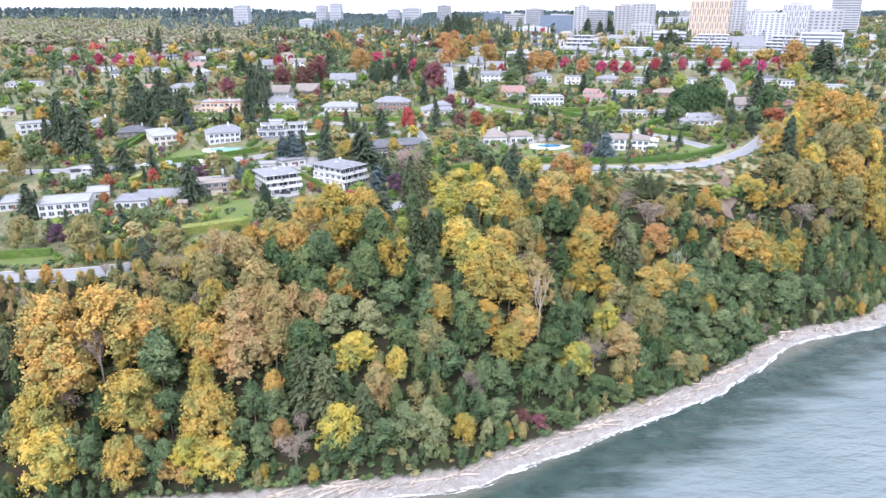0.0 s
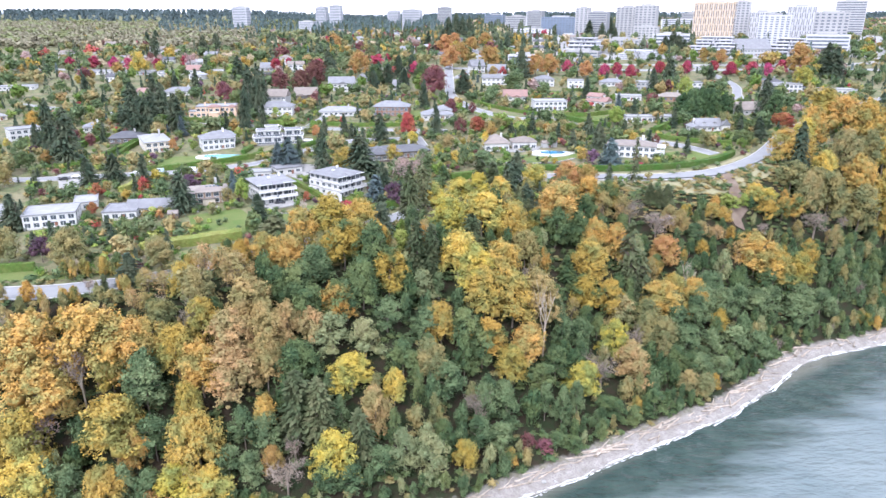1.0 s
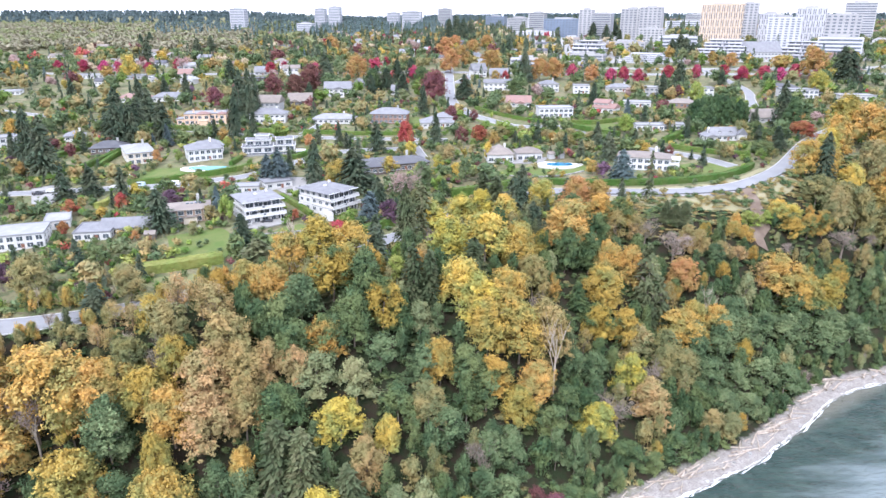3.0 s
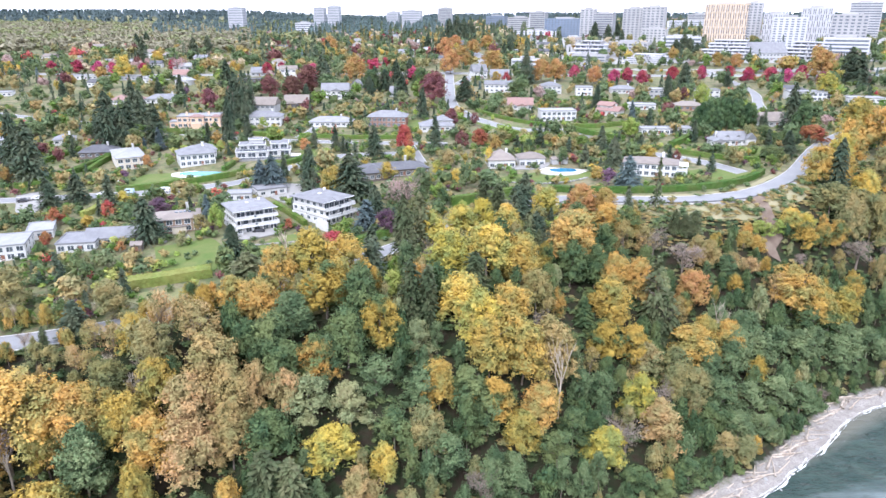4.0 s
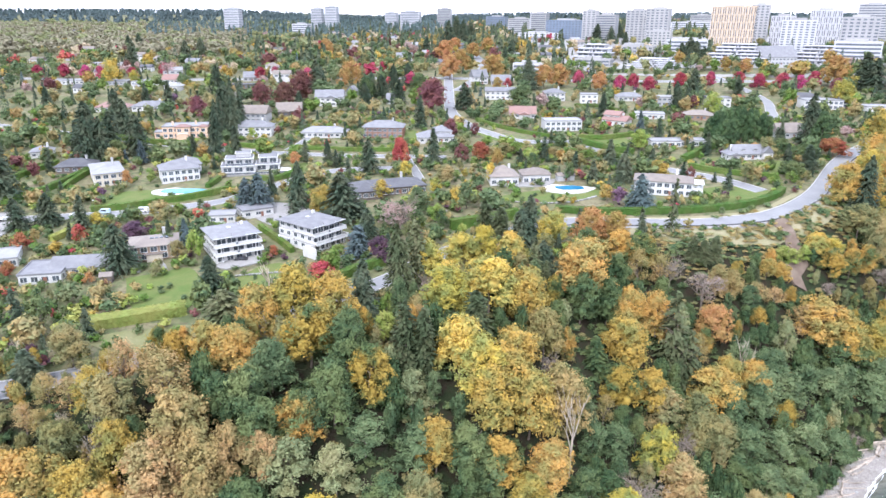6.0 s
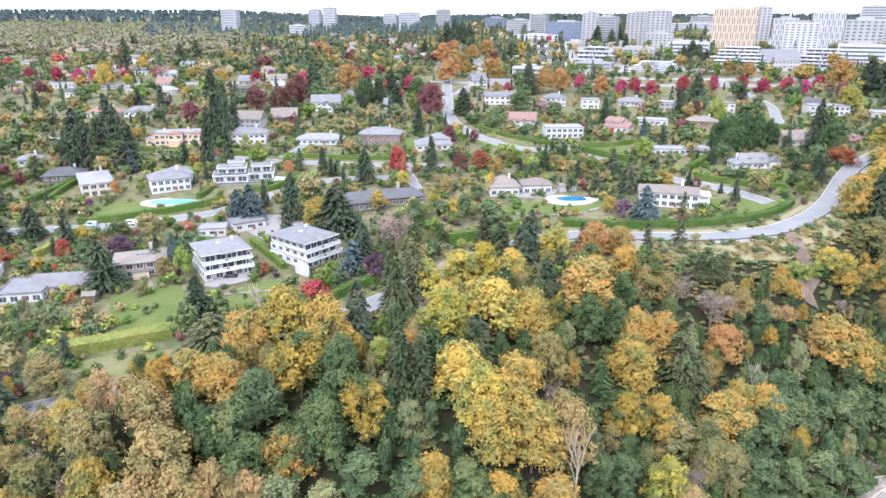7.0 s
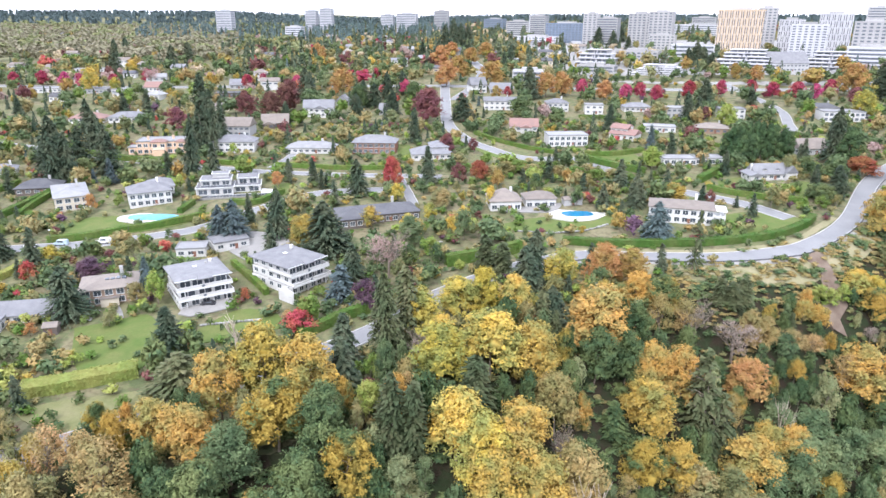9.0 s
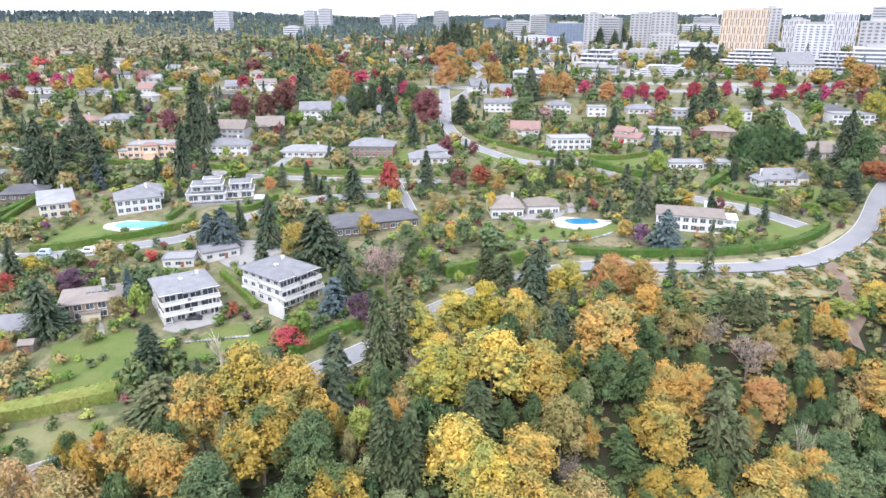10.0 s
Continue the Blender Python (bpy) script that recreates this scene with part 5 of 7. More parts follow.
part("porch_floor", boxes((12.004, 0.5, 2.7, 16.5, 9, 2.95)), TRIM, manor)
part("porch_roof", boxes((12.004, 0.2, 5.5, 16.8, 9.3, 5.8)), TRIM, manor)
for px, py in ((12.5, 0.7), (14.4, 0.7), (16.2, 0.7), (16.2, 4.7), (16.2, 8.6)):
    part("post", boxes((px - 0.15, py - 0.15, -1, px + 0.15, py + 0.15, 2.7), (px - 0.13, py - 0.13, 2.95, px + 0.13, py + 0.13, 5.5)), TRIM, manor)
rail(manor, 12.1, 0.7, 16.3, 0.7, 2.95, TRIM)
cottage = house(156.0, 416.5, 3.4, 16, 8.6, 1, "gable", WHITE, ROOF_GREY, "white cottage with steep grey roof and two dormers", dormers=2, h=2.7, wing=(-11.5, -3.0, -6.0, 6.5, 1, 'gable'), rise=4.4)
body(cottage, 6.5, -1.6, 11.5, 8.5, 1, 3.4, WHITE, ROOF_GREY, "gable", rise=3.4, over=0.35)
part("chimney", boxes((-8.9, 3, 3, -8.1, 3.8, 7.2)), WHITE, cottage)
house(197.0, 459.4, 5.7, 15.1, 9.7, 1, "gable", GREYWALL, ROOF_BROWN, "grey cottage with steep brown roof", h=3, rise=5)
house(122.4, 444.4, -2.3, 16.3, 9.7, 1, "flat", WHITE, ROOF_LIGHT, "low white modern house with flat roofs", chimney=False, wing=(8, 2, 22, 12, 1, 'flat'), big=True)
house(73.0, 486.1, 3.4, 22.1, 13, 2, "flat", WHITE, ROOF_LIGHT, "square white house with flat roof and tall columns", big=True, chimney=False)
house(106.1, 499.3, -35.5, 15, 10.8, 1, "gable", WHITE, ROOF_PINK, "white house with pale red roof", wing=(-8, 3, 2, 12, 2, 'gable'))
house(133.2, 516.2, -12.5, 18.1, 10.8, 1, "flat", WHITE, ROOF_LIGHT, "low white house with pale flat roof", chimney=False)
house(105.0, 571.4, -5.7, 12, 9.7, 2, "flat", WHITE, ROOF_LIGHT, "white two-storey cubic house with flat roof", chimney=False)
house(82.2, 581.3, 3.4, 14.6, 10.8, 2, "hip", WHITE, ROOF_GREY, "white two-storey house with grey roof")
house(43.0, 591.4, -4.6, 22.4, 10.8, 2, "gable", WHITE, ROOF_GREY, "long white two-storey house with grey gable roof")
house(52.4, 523.9, -4.6, 16.8, 9.7, 1, "gable", WHITE, ROOF_PINK, "white house with a steep faded red roof", wing=(-2, -4, 4, 5, 1, 'gable'), rise=4.6)
house(136.2, 577.1, 1.1, 18.2, 10.8, 1, "hip", WHITE, ROOF_GREY, "white bungalow with grey hip roof")
house(154.4, 556.7, -6.8, 16.5, 10.8, 2, "flat", GREYWALL, ROOF_LIGHT, "grey modern house with flat roof", chimney=False)
house(189.9, 550.1, -4.6, 15.8, 10.8, 2, "flat", WHITE, ROOF_GREY, "white house with flat grey roof", chimney=False)
house(162.0, 510.3, -17, 18.3, 10.8, 1, "hip", BRICK_TAN, ROOF_BROWN, "tan bungalow with brown roof")
house(254.0, 535.5, -4.6, 24.8, 13, 2, "flat", WHITE, ROOF_LIGHT, "long pale modern house with glazed front", big=True, chimney=False)
house(256.1, 563.9, -5.7, 19.3, 10.8, 1, "hip", GREYWALL, ROOF_DARK, "low house with dark hip roof")
peach_villa = house(-155.0, 485.3, 9.1, 25.7, 15.1, 2, "flat", PEACH, ROOF_LIGHT, "peach stucco villa with flat roofs and arched bays", big=True, wing=(-18, 2, -10, 10, 1, 'flat'), h=3.3)
body(peach_villa, -4.5, -2.6, 3.5, 2.0, 2, 3.4, PEACH, ROOF_PINK, "hip", rise=1.6, big=True)
body(peach_villa, 8.5, -1.6, 13.6, 3.0, 2, 3.3, PEACH, ROOF_PINK, "hip", rise=1.4, big=True)
part("porch", boxes((-3.2, -4.6, -1, 2.2, -2.604, 2.9)), PEACH, peach_villa)
part("porch_roof", boxes((-3.5, -4.9, 2.904, 2.5, -2.604, 3.2)), CREAM, peach_villa)
part("chimney", boxes((-8.0, 5, 6, -7.0, 6, 9.2)), PEACH, peach_villa)
part("chimney", boxes((5.0, 8, 6, 6.0, 9, 9.0)), PEACH, peach_villa)
house(-114.3, 484.6, 2.3, 22.8, 13, 2, "hip", WHITE, ROOF_GREY, "white two-storey house with grey hip roof")
house(-124.0, 525.2, -5.7, 17.1, 11.9, 2, "gable", GREYWALL, ROOF_BROWN, "grey house with steep brown gables", rise=5)
house(-104.8, 545.9, 6.8, 16.7, 10.8, 1, "gable", DARKWALL, ROOF_BROWN, "dark timbered house with steep brown gables", rise=5.5, wing=(-7, -4, 0, 6, 1, 'gable'))
house(-82.1, 579.4, 5.7, 20.3, 13, 2, "gable", WHITE, ROOF_GREY, "white two-storey house with grey gables", rise=5, wing=(-3, -4, 5, 6, 2, 'gable'))
house(-70.6, 479.7, -1.1, 26.6, 11.9, 1, "hip", WHITE, ROOF_LIGHT, "long white bungalow with pale roof")
house(-35.2, 477.1, -3.4, 23.7, 14, 2, "hip", REDWOOD, ROOF_GREY, "timber and glass house with broad grey roof", big=True)
house(-2.7, 462.4, 8, 21, 14, 1, "hip", WHITE, ROOF_GREY, "white house with grey hip roof", wing=(0, 4, 9, 18, 2, 'hip'))
house(-35.2, 581, -5.7, 11.5, 8.6, 1, "gable", WHITE, ROOF_GREY, "white cottage with steep gable", rise=4.5)
house(-71.4, 617.4, -6.8, 9.2, 9.7, 1, "gable", GREYWALL, ROOF_GREY, "grey cottage with steep roof", rise=4.5)
house(-238.2, 571.2, 4.6, 23.1, 13, 1, "hip", WHITE, ROOF_PINK, "bungalow with faded pink roof")
house(-210.4, 572.6, 11.4, 25.4, 13, 1, "hip", WHITE, ROOF_GREY, "white bungalow with broad grey roof")
house(-331.8, 695.2, 12.5, 25.1, 13, 1, "flat", WHITE, ROOF_LIGHT, "long pale flat-roofed bungalow", chimney=False)
house(-291.0, 690.6, 2.3, 25.8, 13, 1, "flat", GREYWALL, ROOF_LIGHT, "long grey flat-roofed bungalow", chimney=False)
house(-239.8, 696.2, 2.3, 17.5, 10.8, 1, "gable", WHITE, ROOF_PINK, "white house with pinkish gables", rise=4.5)
house(-352.4, 825.2, 4.6, 41.5, 13, 1, "flat", WHITE, ROOF_LIGHT, "long white flat-roofed bungalow", chimney=False)
house(-171.4, 700.2, 8, 11.9, 10.8, 1, "gable", GREYWALL, ROOF_GREY, "blue-grey gabled house with steep roof", rise=5)
house(-169.2, 661.4, 2.3, 18.9, 10.8, 1, "flat", DARKWALL, ROOF_DARK, "dark flat-roofed house among garden trees", chimney=False)
house(-261.4, 687.9, 1.1, 23, 10.8, 1, "flat", WHITE, ROOF_LIGHT, "pale flat-roofed bungalow among shrubs", chimney=False)
house(-158.6, 605.9, 3.4, 13.3, 10.8, 1, "hip", CREAM, ROOF_BROWN, "beige house with brown roof")
house(-41.4, 833.9, 6.8, 17.2, 10.8, 2, "gable", WHITE, ROOF_GREY, "white gabled house under a grey roof")
house(32.0, 660.6, 17, 12.6, 10.8, 2, "gable", WHITE, ROOF_GREY, "white house with steep gable", rise=6)
house(48.3, 656.1, -6.8, 16.2, 10.8, 1, "gable", GREYWALL, ROOF_GREY, "grey gabled house beside the boulevard", rise=5)
house(-132.0, 281.4, 11.4, 13, 14, 1, "flat", WHITE, ROOF_GREY, "low white house with grey roofs", wing=(2, 5, 20, 16, 1, 'gable'), chimney=False, big=True)
house(-152.0, 294.6, 23.6, 8.9, 13, 1, "flat", WHITE, ROOF_LIGHT, "low white modern house with flat roof", chimney=False, big=True)
house(-156.1, 273.4, 19.2, 18.9, 15.1, 2, "flat", WHITE, ROOF_LIGHT, "white two-storey modern house with flat roofs", chimney=False, big=True, h=2.6)
house(-183.3, 282.1, 20.3, 8.9, 15.1, 1, "flat", WHITE, ROOF_LIGHT, "white modern house with flat roof", chimney=False, big=True)
house(-253.1, 429.2, 40.7, 17.2, 13, 2, "flat", WHITE, ROOF_LIGHT, "white cubic house with flat roofs", chimney=False, big=True)
house(-220.0, 444.8, 21.4, 11, 10.8, 1, "hip", WHITE, ROOF_GREY, "white bungalow with grey roof")
house(-303.1, 485.8, 52.7, 9.3, 10.8, 1, "hip", CREAM, ROOF_LIGHT, "cream bungalow with pale roof")
house(-361.1, 606.7, 18.1, 28.2, 13, 1, "flat", WHITE, ROOF_LIGHT, "long pale flat-roofed bungalow", chimney=False)
house(289.4, 524.6, -5.7, 24, 13, 1, "flat", WHITE, ROOF_LIGHT, "pale flat-roofed house above the trees", chimney=False)
house(265.3, 539.7, -5.7, 13.3, 10.8, 1, "hip", WHITE, ROOF_GREY, "white bungalow with grey roof")
pool(-118.7, 379.1, 4, 10, 5.0, POOL, "pale turquoise swimming pool with a white deck")
pool(57.9, 374.4, 10, 6, 4.2, POOL_BLUE, "blue kidney-shaped swimming pool with a white deck", 1.9)
car(-180.5, 343.7, 20, CARWHITE, "white car parked on the paved court")
car(-184.5, 339.7, 20, CARDARK, "dark car parked on the paved court")
car(-70.1, 297.8, 5, CARDARK, "dark car parked on the stone terrace", False)
car(-142.3, 349.8, 5, CARBLUE, "pale blue van parked beside the lane", True)
car(-126.7, 351.1, 4, CARWHITE, "white van parked beside the lane", True)
car(-153.1, 347.9, 5, CARWHITE, "white car parked beside the lane", False)
shed(-109.9, 280.6, 10, 3.6, 3.0, "small brown timber shed in the terraced garden", DARKWALL, ROOF_BROWN)
shed(58.2, 385.7, 8, 8.0, 4.0, "low grey pool house beside the blue pool", GREYWALL, ROOF_BROWN)
shed(-64.4, 235.9, 12, 6.0, 4.0, "low grey-roofed garden hut at the edge of the bluff", GREYWALL, ROOF_GREY)
street_lamp(-147.1, 351.8)
street_lamp(-120.7, 360)
stone_row([(31.4, 356.3), (43.6, 353.8), (56.5, 355.4), (67.3, 361.7)], "low wall of pale rough stones below the pool lawn")
stone_row([(-68.2, 284.7), (-60.7, 286), (-51.7, 287.6)], "low dry stone wall across the terraced lawn")
stone_row([(-3.6, 335.4), (-0.4, 332.2)], "pale rough stones of a terraced rock garden")
stone_row([(-5.2, 343.5), (-2.1, 339.3), (1.5, 340.1)], "pale rough stones of a terraced rock garden")
stone_row([(-4.8, 350.0), (-1.8, 345.5), (1.9, 346.4)], "pale rough stones of a terraced rock garden")
strip("garden_path", [(-103.2, 288.6), (-103.8, 292.8), (-103.2, 295.8)], -0.9, 0.9, 0.22, PAVING, "pale paved garden path below the brick house", "path")
strip("garden_path", [(-93.9, 289.9), (-96.3, 294.3), (-99.1, 298.3)], -0.9, 0.9, 0.22, PAVING, "pale paved garden path below the brick house", "path")


# ---------------- towers and campus blocks ----------------
tower(317, 865.4, -28, 45.2, 20, 47.7, TOWER_TAN, "slats", "tall tan and white residence tower with staggered vertical windows")
tower(386, 957, -28, 20.8, 18, 47.5, TOWER_GREY, "bays", "grey tower behind the tan residence")
tower(394, 911.1, -28, 26.0, 18, 35.4, TOWER_WHITE, "slats", "white residence tower with dark vertical windows")
tower(374, 831.1, -28, 33.5, 16, 35.2, TOWER_WHITE, "bays", "white apartment tower with many balconies", 14)
tower(437, 899.7, -28, 32.9, 18, 42.5, TOWER_WHITE, "slats", "white tower with dark vertical stripes")
tower(426, 808.3, -28, 34.5, 18, 39.4, TOWER_GREY, "bays", "grey concrete office block")
tower(573, 1037.3, -28, 38.5, 18, 48.4, TOWER_GREY, "bands", "grey tower behind the office block")
tower(258, 1037.4, -28, 28.6, 18, 41.0, TOWER_GREY, "bays", "grey concrete residence tower")
tower(278, 1014.4, -28, 29.2, 18, 42.8, TOWER_GREY, "bays", "grey concrete residence tower with ribbed front")
tower(271, 980, -28, 30.6, 14, 16.2, TOWER_GREY, "bays", "lower grey concrete block")
tower(208, 1106.3, -28, 19.2, 18, 40.6, TOWER_GREY, "bays", "grey balcony tower behind dark conifers")
tower(229, 1094.8, -28, 29.0, 18, 34.7, TOWER_GREY, "bands", "grey apartment block with balconies")
tower(184, 1163.7, -28, 60.5, 24, 26.7, TOWER_BLUE, "bays", "dark blue-grey academic block")
tower(159, 1289.9, -28, 27.4, 18, 35.9, TOWER_GREY, "bands", "pale grey block with window rows")
tower(134, 1358.8, -28, 40.7, 18, 26.3, TOWER_GREY, "bands", "pale grey laboratory block behind trees")
tower(106, 1553.9, -28, 41.4, 18, 26.7, TOWER_BLUE, "bands", "distant glazed block with blue bands")
tower(139, 1152.3, -28, 64.4, 26, 9.4, TOWER_WHITE, "bays", "white square block with rows of windows")
tower(-420, 1508.8, -12, 31.2, 18, 50.1, TOWER_WHITE, "bands", "white apartment tower among trees")
tower(-274, 1635, -12, 23.5, 18, 49.0, TOWER_WHITE, "bands", "distant white apartment tower among conifers")
tower(-239, 1612, -12, 25.4, 18, 51.8, TOWER_WHITE, "bands", "distant white apartment tower with balconies")
tower(-110, 1588.8, -12, 25.1, 18, 38.1, TOWER_WHITE, "bands", "distant pale apartment block among conifers")
tower(-69, 1565.7, -12, 40.5, 18, 39.9, TOWER_WHITE, "bands", "distant pale apartment slab among conifers")
tower(1, 1600, -12, 28.7, 18, 43.6, TOWER_GREY, "bands", "distant grey apartment tower among trees")
tower(-249, 1325.2, -12, 28.3, 18, 24.6, TOWER_WHITE, "bands", "long low white block among trees")
tower(154, 808.6, -28, 39.5, 18, 16.2, TOWER_WHITE, "terraces", "white terraced apartment block with roof gardens", 4)
tower(145, 762.9, -28, 35.2, 14, 5.8, TOWER_GREY, "bands", "low grey block in front of the terraces")
tower(195, 734.2, -28, 45.9, 18, 9.2, TOWER_WHITE, "terraces", "white terraced apartments with deep balconies", 5)
tower(280, 756.9, -28, 57.9, 22, 18.8, TOWER_WHITE, "terraces", "stepped white apartment block with wide balconies", 6)
tower(360, 756.8, -28, 45.8, 18, 16.7, TOWER_WHITE, "terraces", "white apartment block with open balconies", 5)
tower(404, 768.3, -28, 41.3, 24, 18.5, TOWER_WHITE, "bands", "long white flat-roofed hall")
tower(204, 842.7, -28, 43.8, 18, 10.0, TOWER_GREY, "bays", "low grey stone hall")
tower(274, 876.9, -28, 45.1, 24, 11.8, TOWER_WHITE, "bands", "low white campus hall")
tower(464, 1381.4, -28, 104.0, 40, 16.9, TOWER_WHITE, "bands", "long pale flat-roofed hall far off")
tower(548, 1610.9, -28, 46.6, 30, 25.8, TOWER_GREY, "bands", "distant grey block with window bands")
tower(79, 719.6, -12, 30.0, 16, 7.3, TOWER_WHITE, "bands", "low white flat-roofed hall with dark windows")
house(318.2, 749.1, 0, 37.8, 23.8, 2, "gable", GREYWALL, ROOF_GREY, "grey hall with large gabled roofs", rise=10, chimney=False, h=3.4)
mast_v, mast_f = [], []
tube(mast_v, mast_f, (144, 1267, ground(144, 1267)), (144, 1267, 150), 1.2, 0.5, 6)
tagged(put("mast", mesh_of("mast", mast_v, mast_f, TOWER_WHITE)), "tall thin white mast above the campus roofs", "mast")


# ---------------- trees that can be told apart ----------------
tree("maple", "gold", -48.3, 238.9, 18.0, 12.4)
tree("maple", "gold", -39.9, 245.1, 20.0, 18.5)
tree("maple", "gold", -28.9, 241.9, 20.0, 16.4)
tree("maple", "turning", -33.3, 229.1, 17.0, 17.2)
tree("maple", "green", -23.6, 226.7, 20.0, 14.5)
tree("maple", "turning", -17.7, 221.1, 18.0, 13.5)
tree("alder", "bright", -14.7, 240.3, 10.0, 7.9)
tree("conifer", "conifer", -21.4, 248.1, 16.0, 8.8)
tree("conifer", "cypress", -12.1, 261.6, 25.0, 10.9)
tree("column", "cypress", -9.6, 232.1, 20.0, 7.1)
tree("column", "cypress", -4.7, 233.2, 18.8, 7.1)
tree("maple", "gold", -59.3, 228.0, 14.0, 11.6)
tree("maple", "gold", -51.5, 224.3, 15.0, 13.2)
tree("big_conifer", "cypress", -61.0, 248.6, 12.0, 18.6)
tree("maple", "alder", -41.7, 221.4, 14.0, 13.8)
tree("airy", "tan", -77.1, 219.5, 15.0, 11.0)
tree("airy", "tan", -70.1, 219.2, 14.1, 11.0)
tree("airy", "tan", -65.6, 216.7, 15.0, 15.6)
tree("maple", "gold", -82.1, 213.1, 14.0, 11.2)
tree("maple", "olive", -76.4, 210.6, 16.0, 14.0)
tree("maple", "tan", -58.8, 205.8, 20.0, 17.8)
tree("maple", "tan", -62.8, 197.8, 20.0, 18.3)
tree("maple", "tan", -53.2, 200.8, 19.0, 15.3)
tree("maple", "gold", -73.0, 201.4, 17.0, 12.1)
tree("bare", "grey", -75.6, 201.5, 17.0, 9.1)
tree("maple", "gold", -78.7, 194.3, 18.0, 13.6)
tree("maple", "tan", -61.5, 191.5, 18.0, 17.5)
tree("maple", "gold", -70.8, 191.0, 18.0, 16.3)
tree("maple", "tan", -52.6, 193.9, 17.0, 13.0)
tree("airy", "tan", -94.1, 215.5, 9.0, 8.3)
tree("airy", "tan", -88.8, 214.9, 8.5, 8.3)
tree("airy", "tan", -96.5, 208.8, 9.0, 7.2)
tree("airy", "tan", -92.1, 208.3, 8.5, 7.2)
tree("conifer", "conifer", -101.9, 221.1, 10.0, 9.0)
tree("garden", "olive", -107.5, 209.3, 8.0, 7.7)
tree("garden", "olive", -103.1, 209.3, 7.5, 7.7)
tree("maple", "gold", -96.0, 195.9, 16.0, 15.8)
tree("maple", "gold", -87.9, 196.4, 16.0, 14.0)
tree("maple", "olive", -86.2, 203.5, 12.0, 11.1)
tree("alder", "alder", -86.8, 188.5, 18.0, 15.3)
tree("maple", "gold", -96.1, 188.9, 18.0, 12.5)
tree("maple", "green", -51.8, 213.2, 15.0, 10.6)
tree("maple", "green", -45.5, 212.5, 18.0, 14.9)
tree("maple", "green", -42.2, 208.7, 16.0, 14.0)
tree("maple", "turning", -33.7, 211.1, 15.0, 11.8)
tree("maple", "tan", -47.8, 204.5, 15.0, 10.6)
tree("maple", "tan", -40.9, 204.6, 14.1, 10.6)
tree("maple", "green", -43.3, 195.3, 16.0, 17.3)
tree("bare", "grey", -40.8, 212.2, 11.0, 7.2)
tree("alder", "willow", -34.2, 203.8, 14.0, 15.3)
tree("alder", "willow", -24.0, 203.6, 14.0, 13.0)
tree("alder", "alder", -17.8, 210.8, 12.0, 12.6)
tree("alder", "alder", -30.4, 212.1, 14.0, 10.3)
tree("maple", "green", -25.7, 215.5, 18.0, 14.0)
tree("maple", "yellow", -27.8, 195.0, 14.0, 14.3)
tree("maple", "yellow", -14.7, 194.5, 12.0, 8.6)
tree("alder", "willow", -6.9, 223.6, 12.0, 9.6)
tree("alder", "alder", -6.1, 211.1, 14.0, 14.1)
tree("maple", "gold", -0.9, 212.8, 16.0, 12.0)
tree("maple", "olive", -4.2, 202.3, 15.0, 13.1)
tree("maple", "yellow", -3.8, 276.6, 15.0, 16.0)
tree("maple", "yellow", 7.2, 285.9, 14.0, 14.6)
tree("maple", "yellow", 15.0, 288.5, 15.0, 11.6)
tree("maple", "yellow", 22.8, 285.5, 14.1, 11.6)
tree("maple", "yellow", 1.3, 251.5, 17.0, 17.0)
tree("maple", "yellow", 14.3, 259.0, 18.0, 19.4)
tree("maple", "gold", 25.9, 260.7, 18.0, 17.1)
tree("maple", "yellow", 5.2, 233.8, 19.0, 17.4)
tree("maple", "gold", 19.4, 235.5, 20.0, 18.6)
tree("maple", "gold", 13.4, 224.8, 20.0, 17.9)
tree("maple", "tan", 30.0, 249.7, 18.0, 13.6)
tree("maple", "tan", 32.0, 232.3, 22.0, 17.2)
tree("maple", "gold", 23.5, 226.9, 21.0, 16.7)
tree("maple", "yellow", 11.3, 230.4, 20.0, 16.5)
tree("column", "cypress", 9.4, 243.9, 17.0, 8.0)
tree("conifer", "conifer", 31.5, 310.5, 18.0, 10.9)
tree("maple", "yellow", 39.7, 307.1, 13.0, 11.9)
tree("conifer", "conifer", 34.2, 281.4, 14.0, 11.0)
tree("column", "cypress", 17.0, 319.0, 13.0, 7.0)
tree("column", "cypress", 21.7, 314.8, 12.2, 7.0)
tree("maple", "orange", 54.6, 310.7, 13.0, 12.6)
tree("maple", "orange", 62.7, 308.0, 12.2, 12.6)
tree("maple", "gold", 45.8, 276.6, 20.0, 21.4)
tree("maple", "green", 43.7, 268.1, 17.0, 12.0)
tree("maple", "green", 52.5, 270.1, 16.0, 12.0)
tree("maple", "turning", 59.5, 292.4, 15.0, 14.0)
tree("maple", "turning", 70.0, 295.7, 14.1, 14.0)
tree("airy", "tan", 66.7, 287.4, 15.0, 10.5)
tree("airy", "tan", 74.8, 290.0, 14.1, 10.5)
tree("maple", "gold", 59.2, 267.6, 18.0, 12.9)
tree("maple", "gold", 69.2, 271.2, 16.9, 12.9)
tree("maple", "gold", 55.6, 258.7, 17.0, 17.8)
tree("maple", "turning", 51.8, 246.3, 16.0, 13.2)
tree("maple", "turning", 61.6, 248.9, 15.0, 13.2)
tree("pine", "cypress", 72.2, 262.8, 27.0, 11.3)
tree("pine", "cypress", 74.5, 260.1, 17.0, 7.1)
tree("bare", "grey", 88.8, 286.3, 15.0, 15.0)
tree("bare", "grey", 78.3, 290.3, 14.0, 12.8)
tree("column", "cypress", 89.2, 300.7, 9.0, 5.0)
tree("column", "cypress", 92.8, 300.0, 8.5, 5.0)
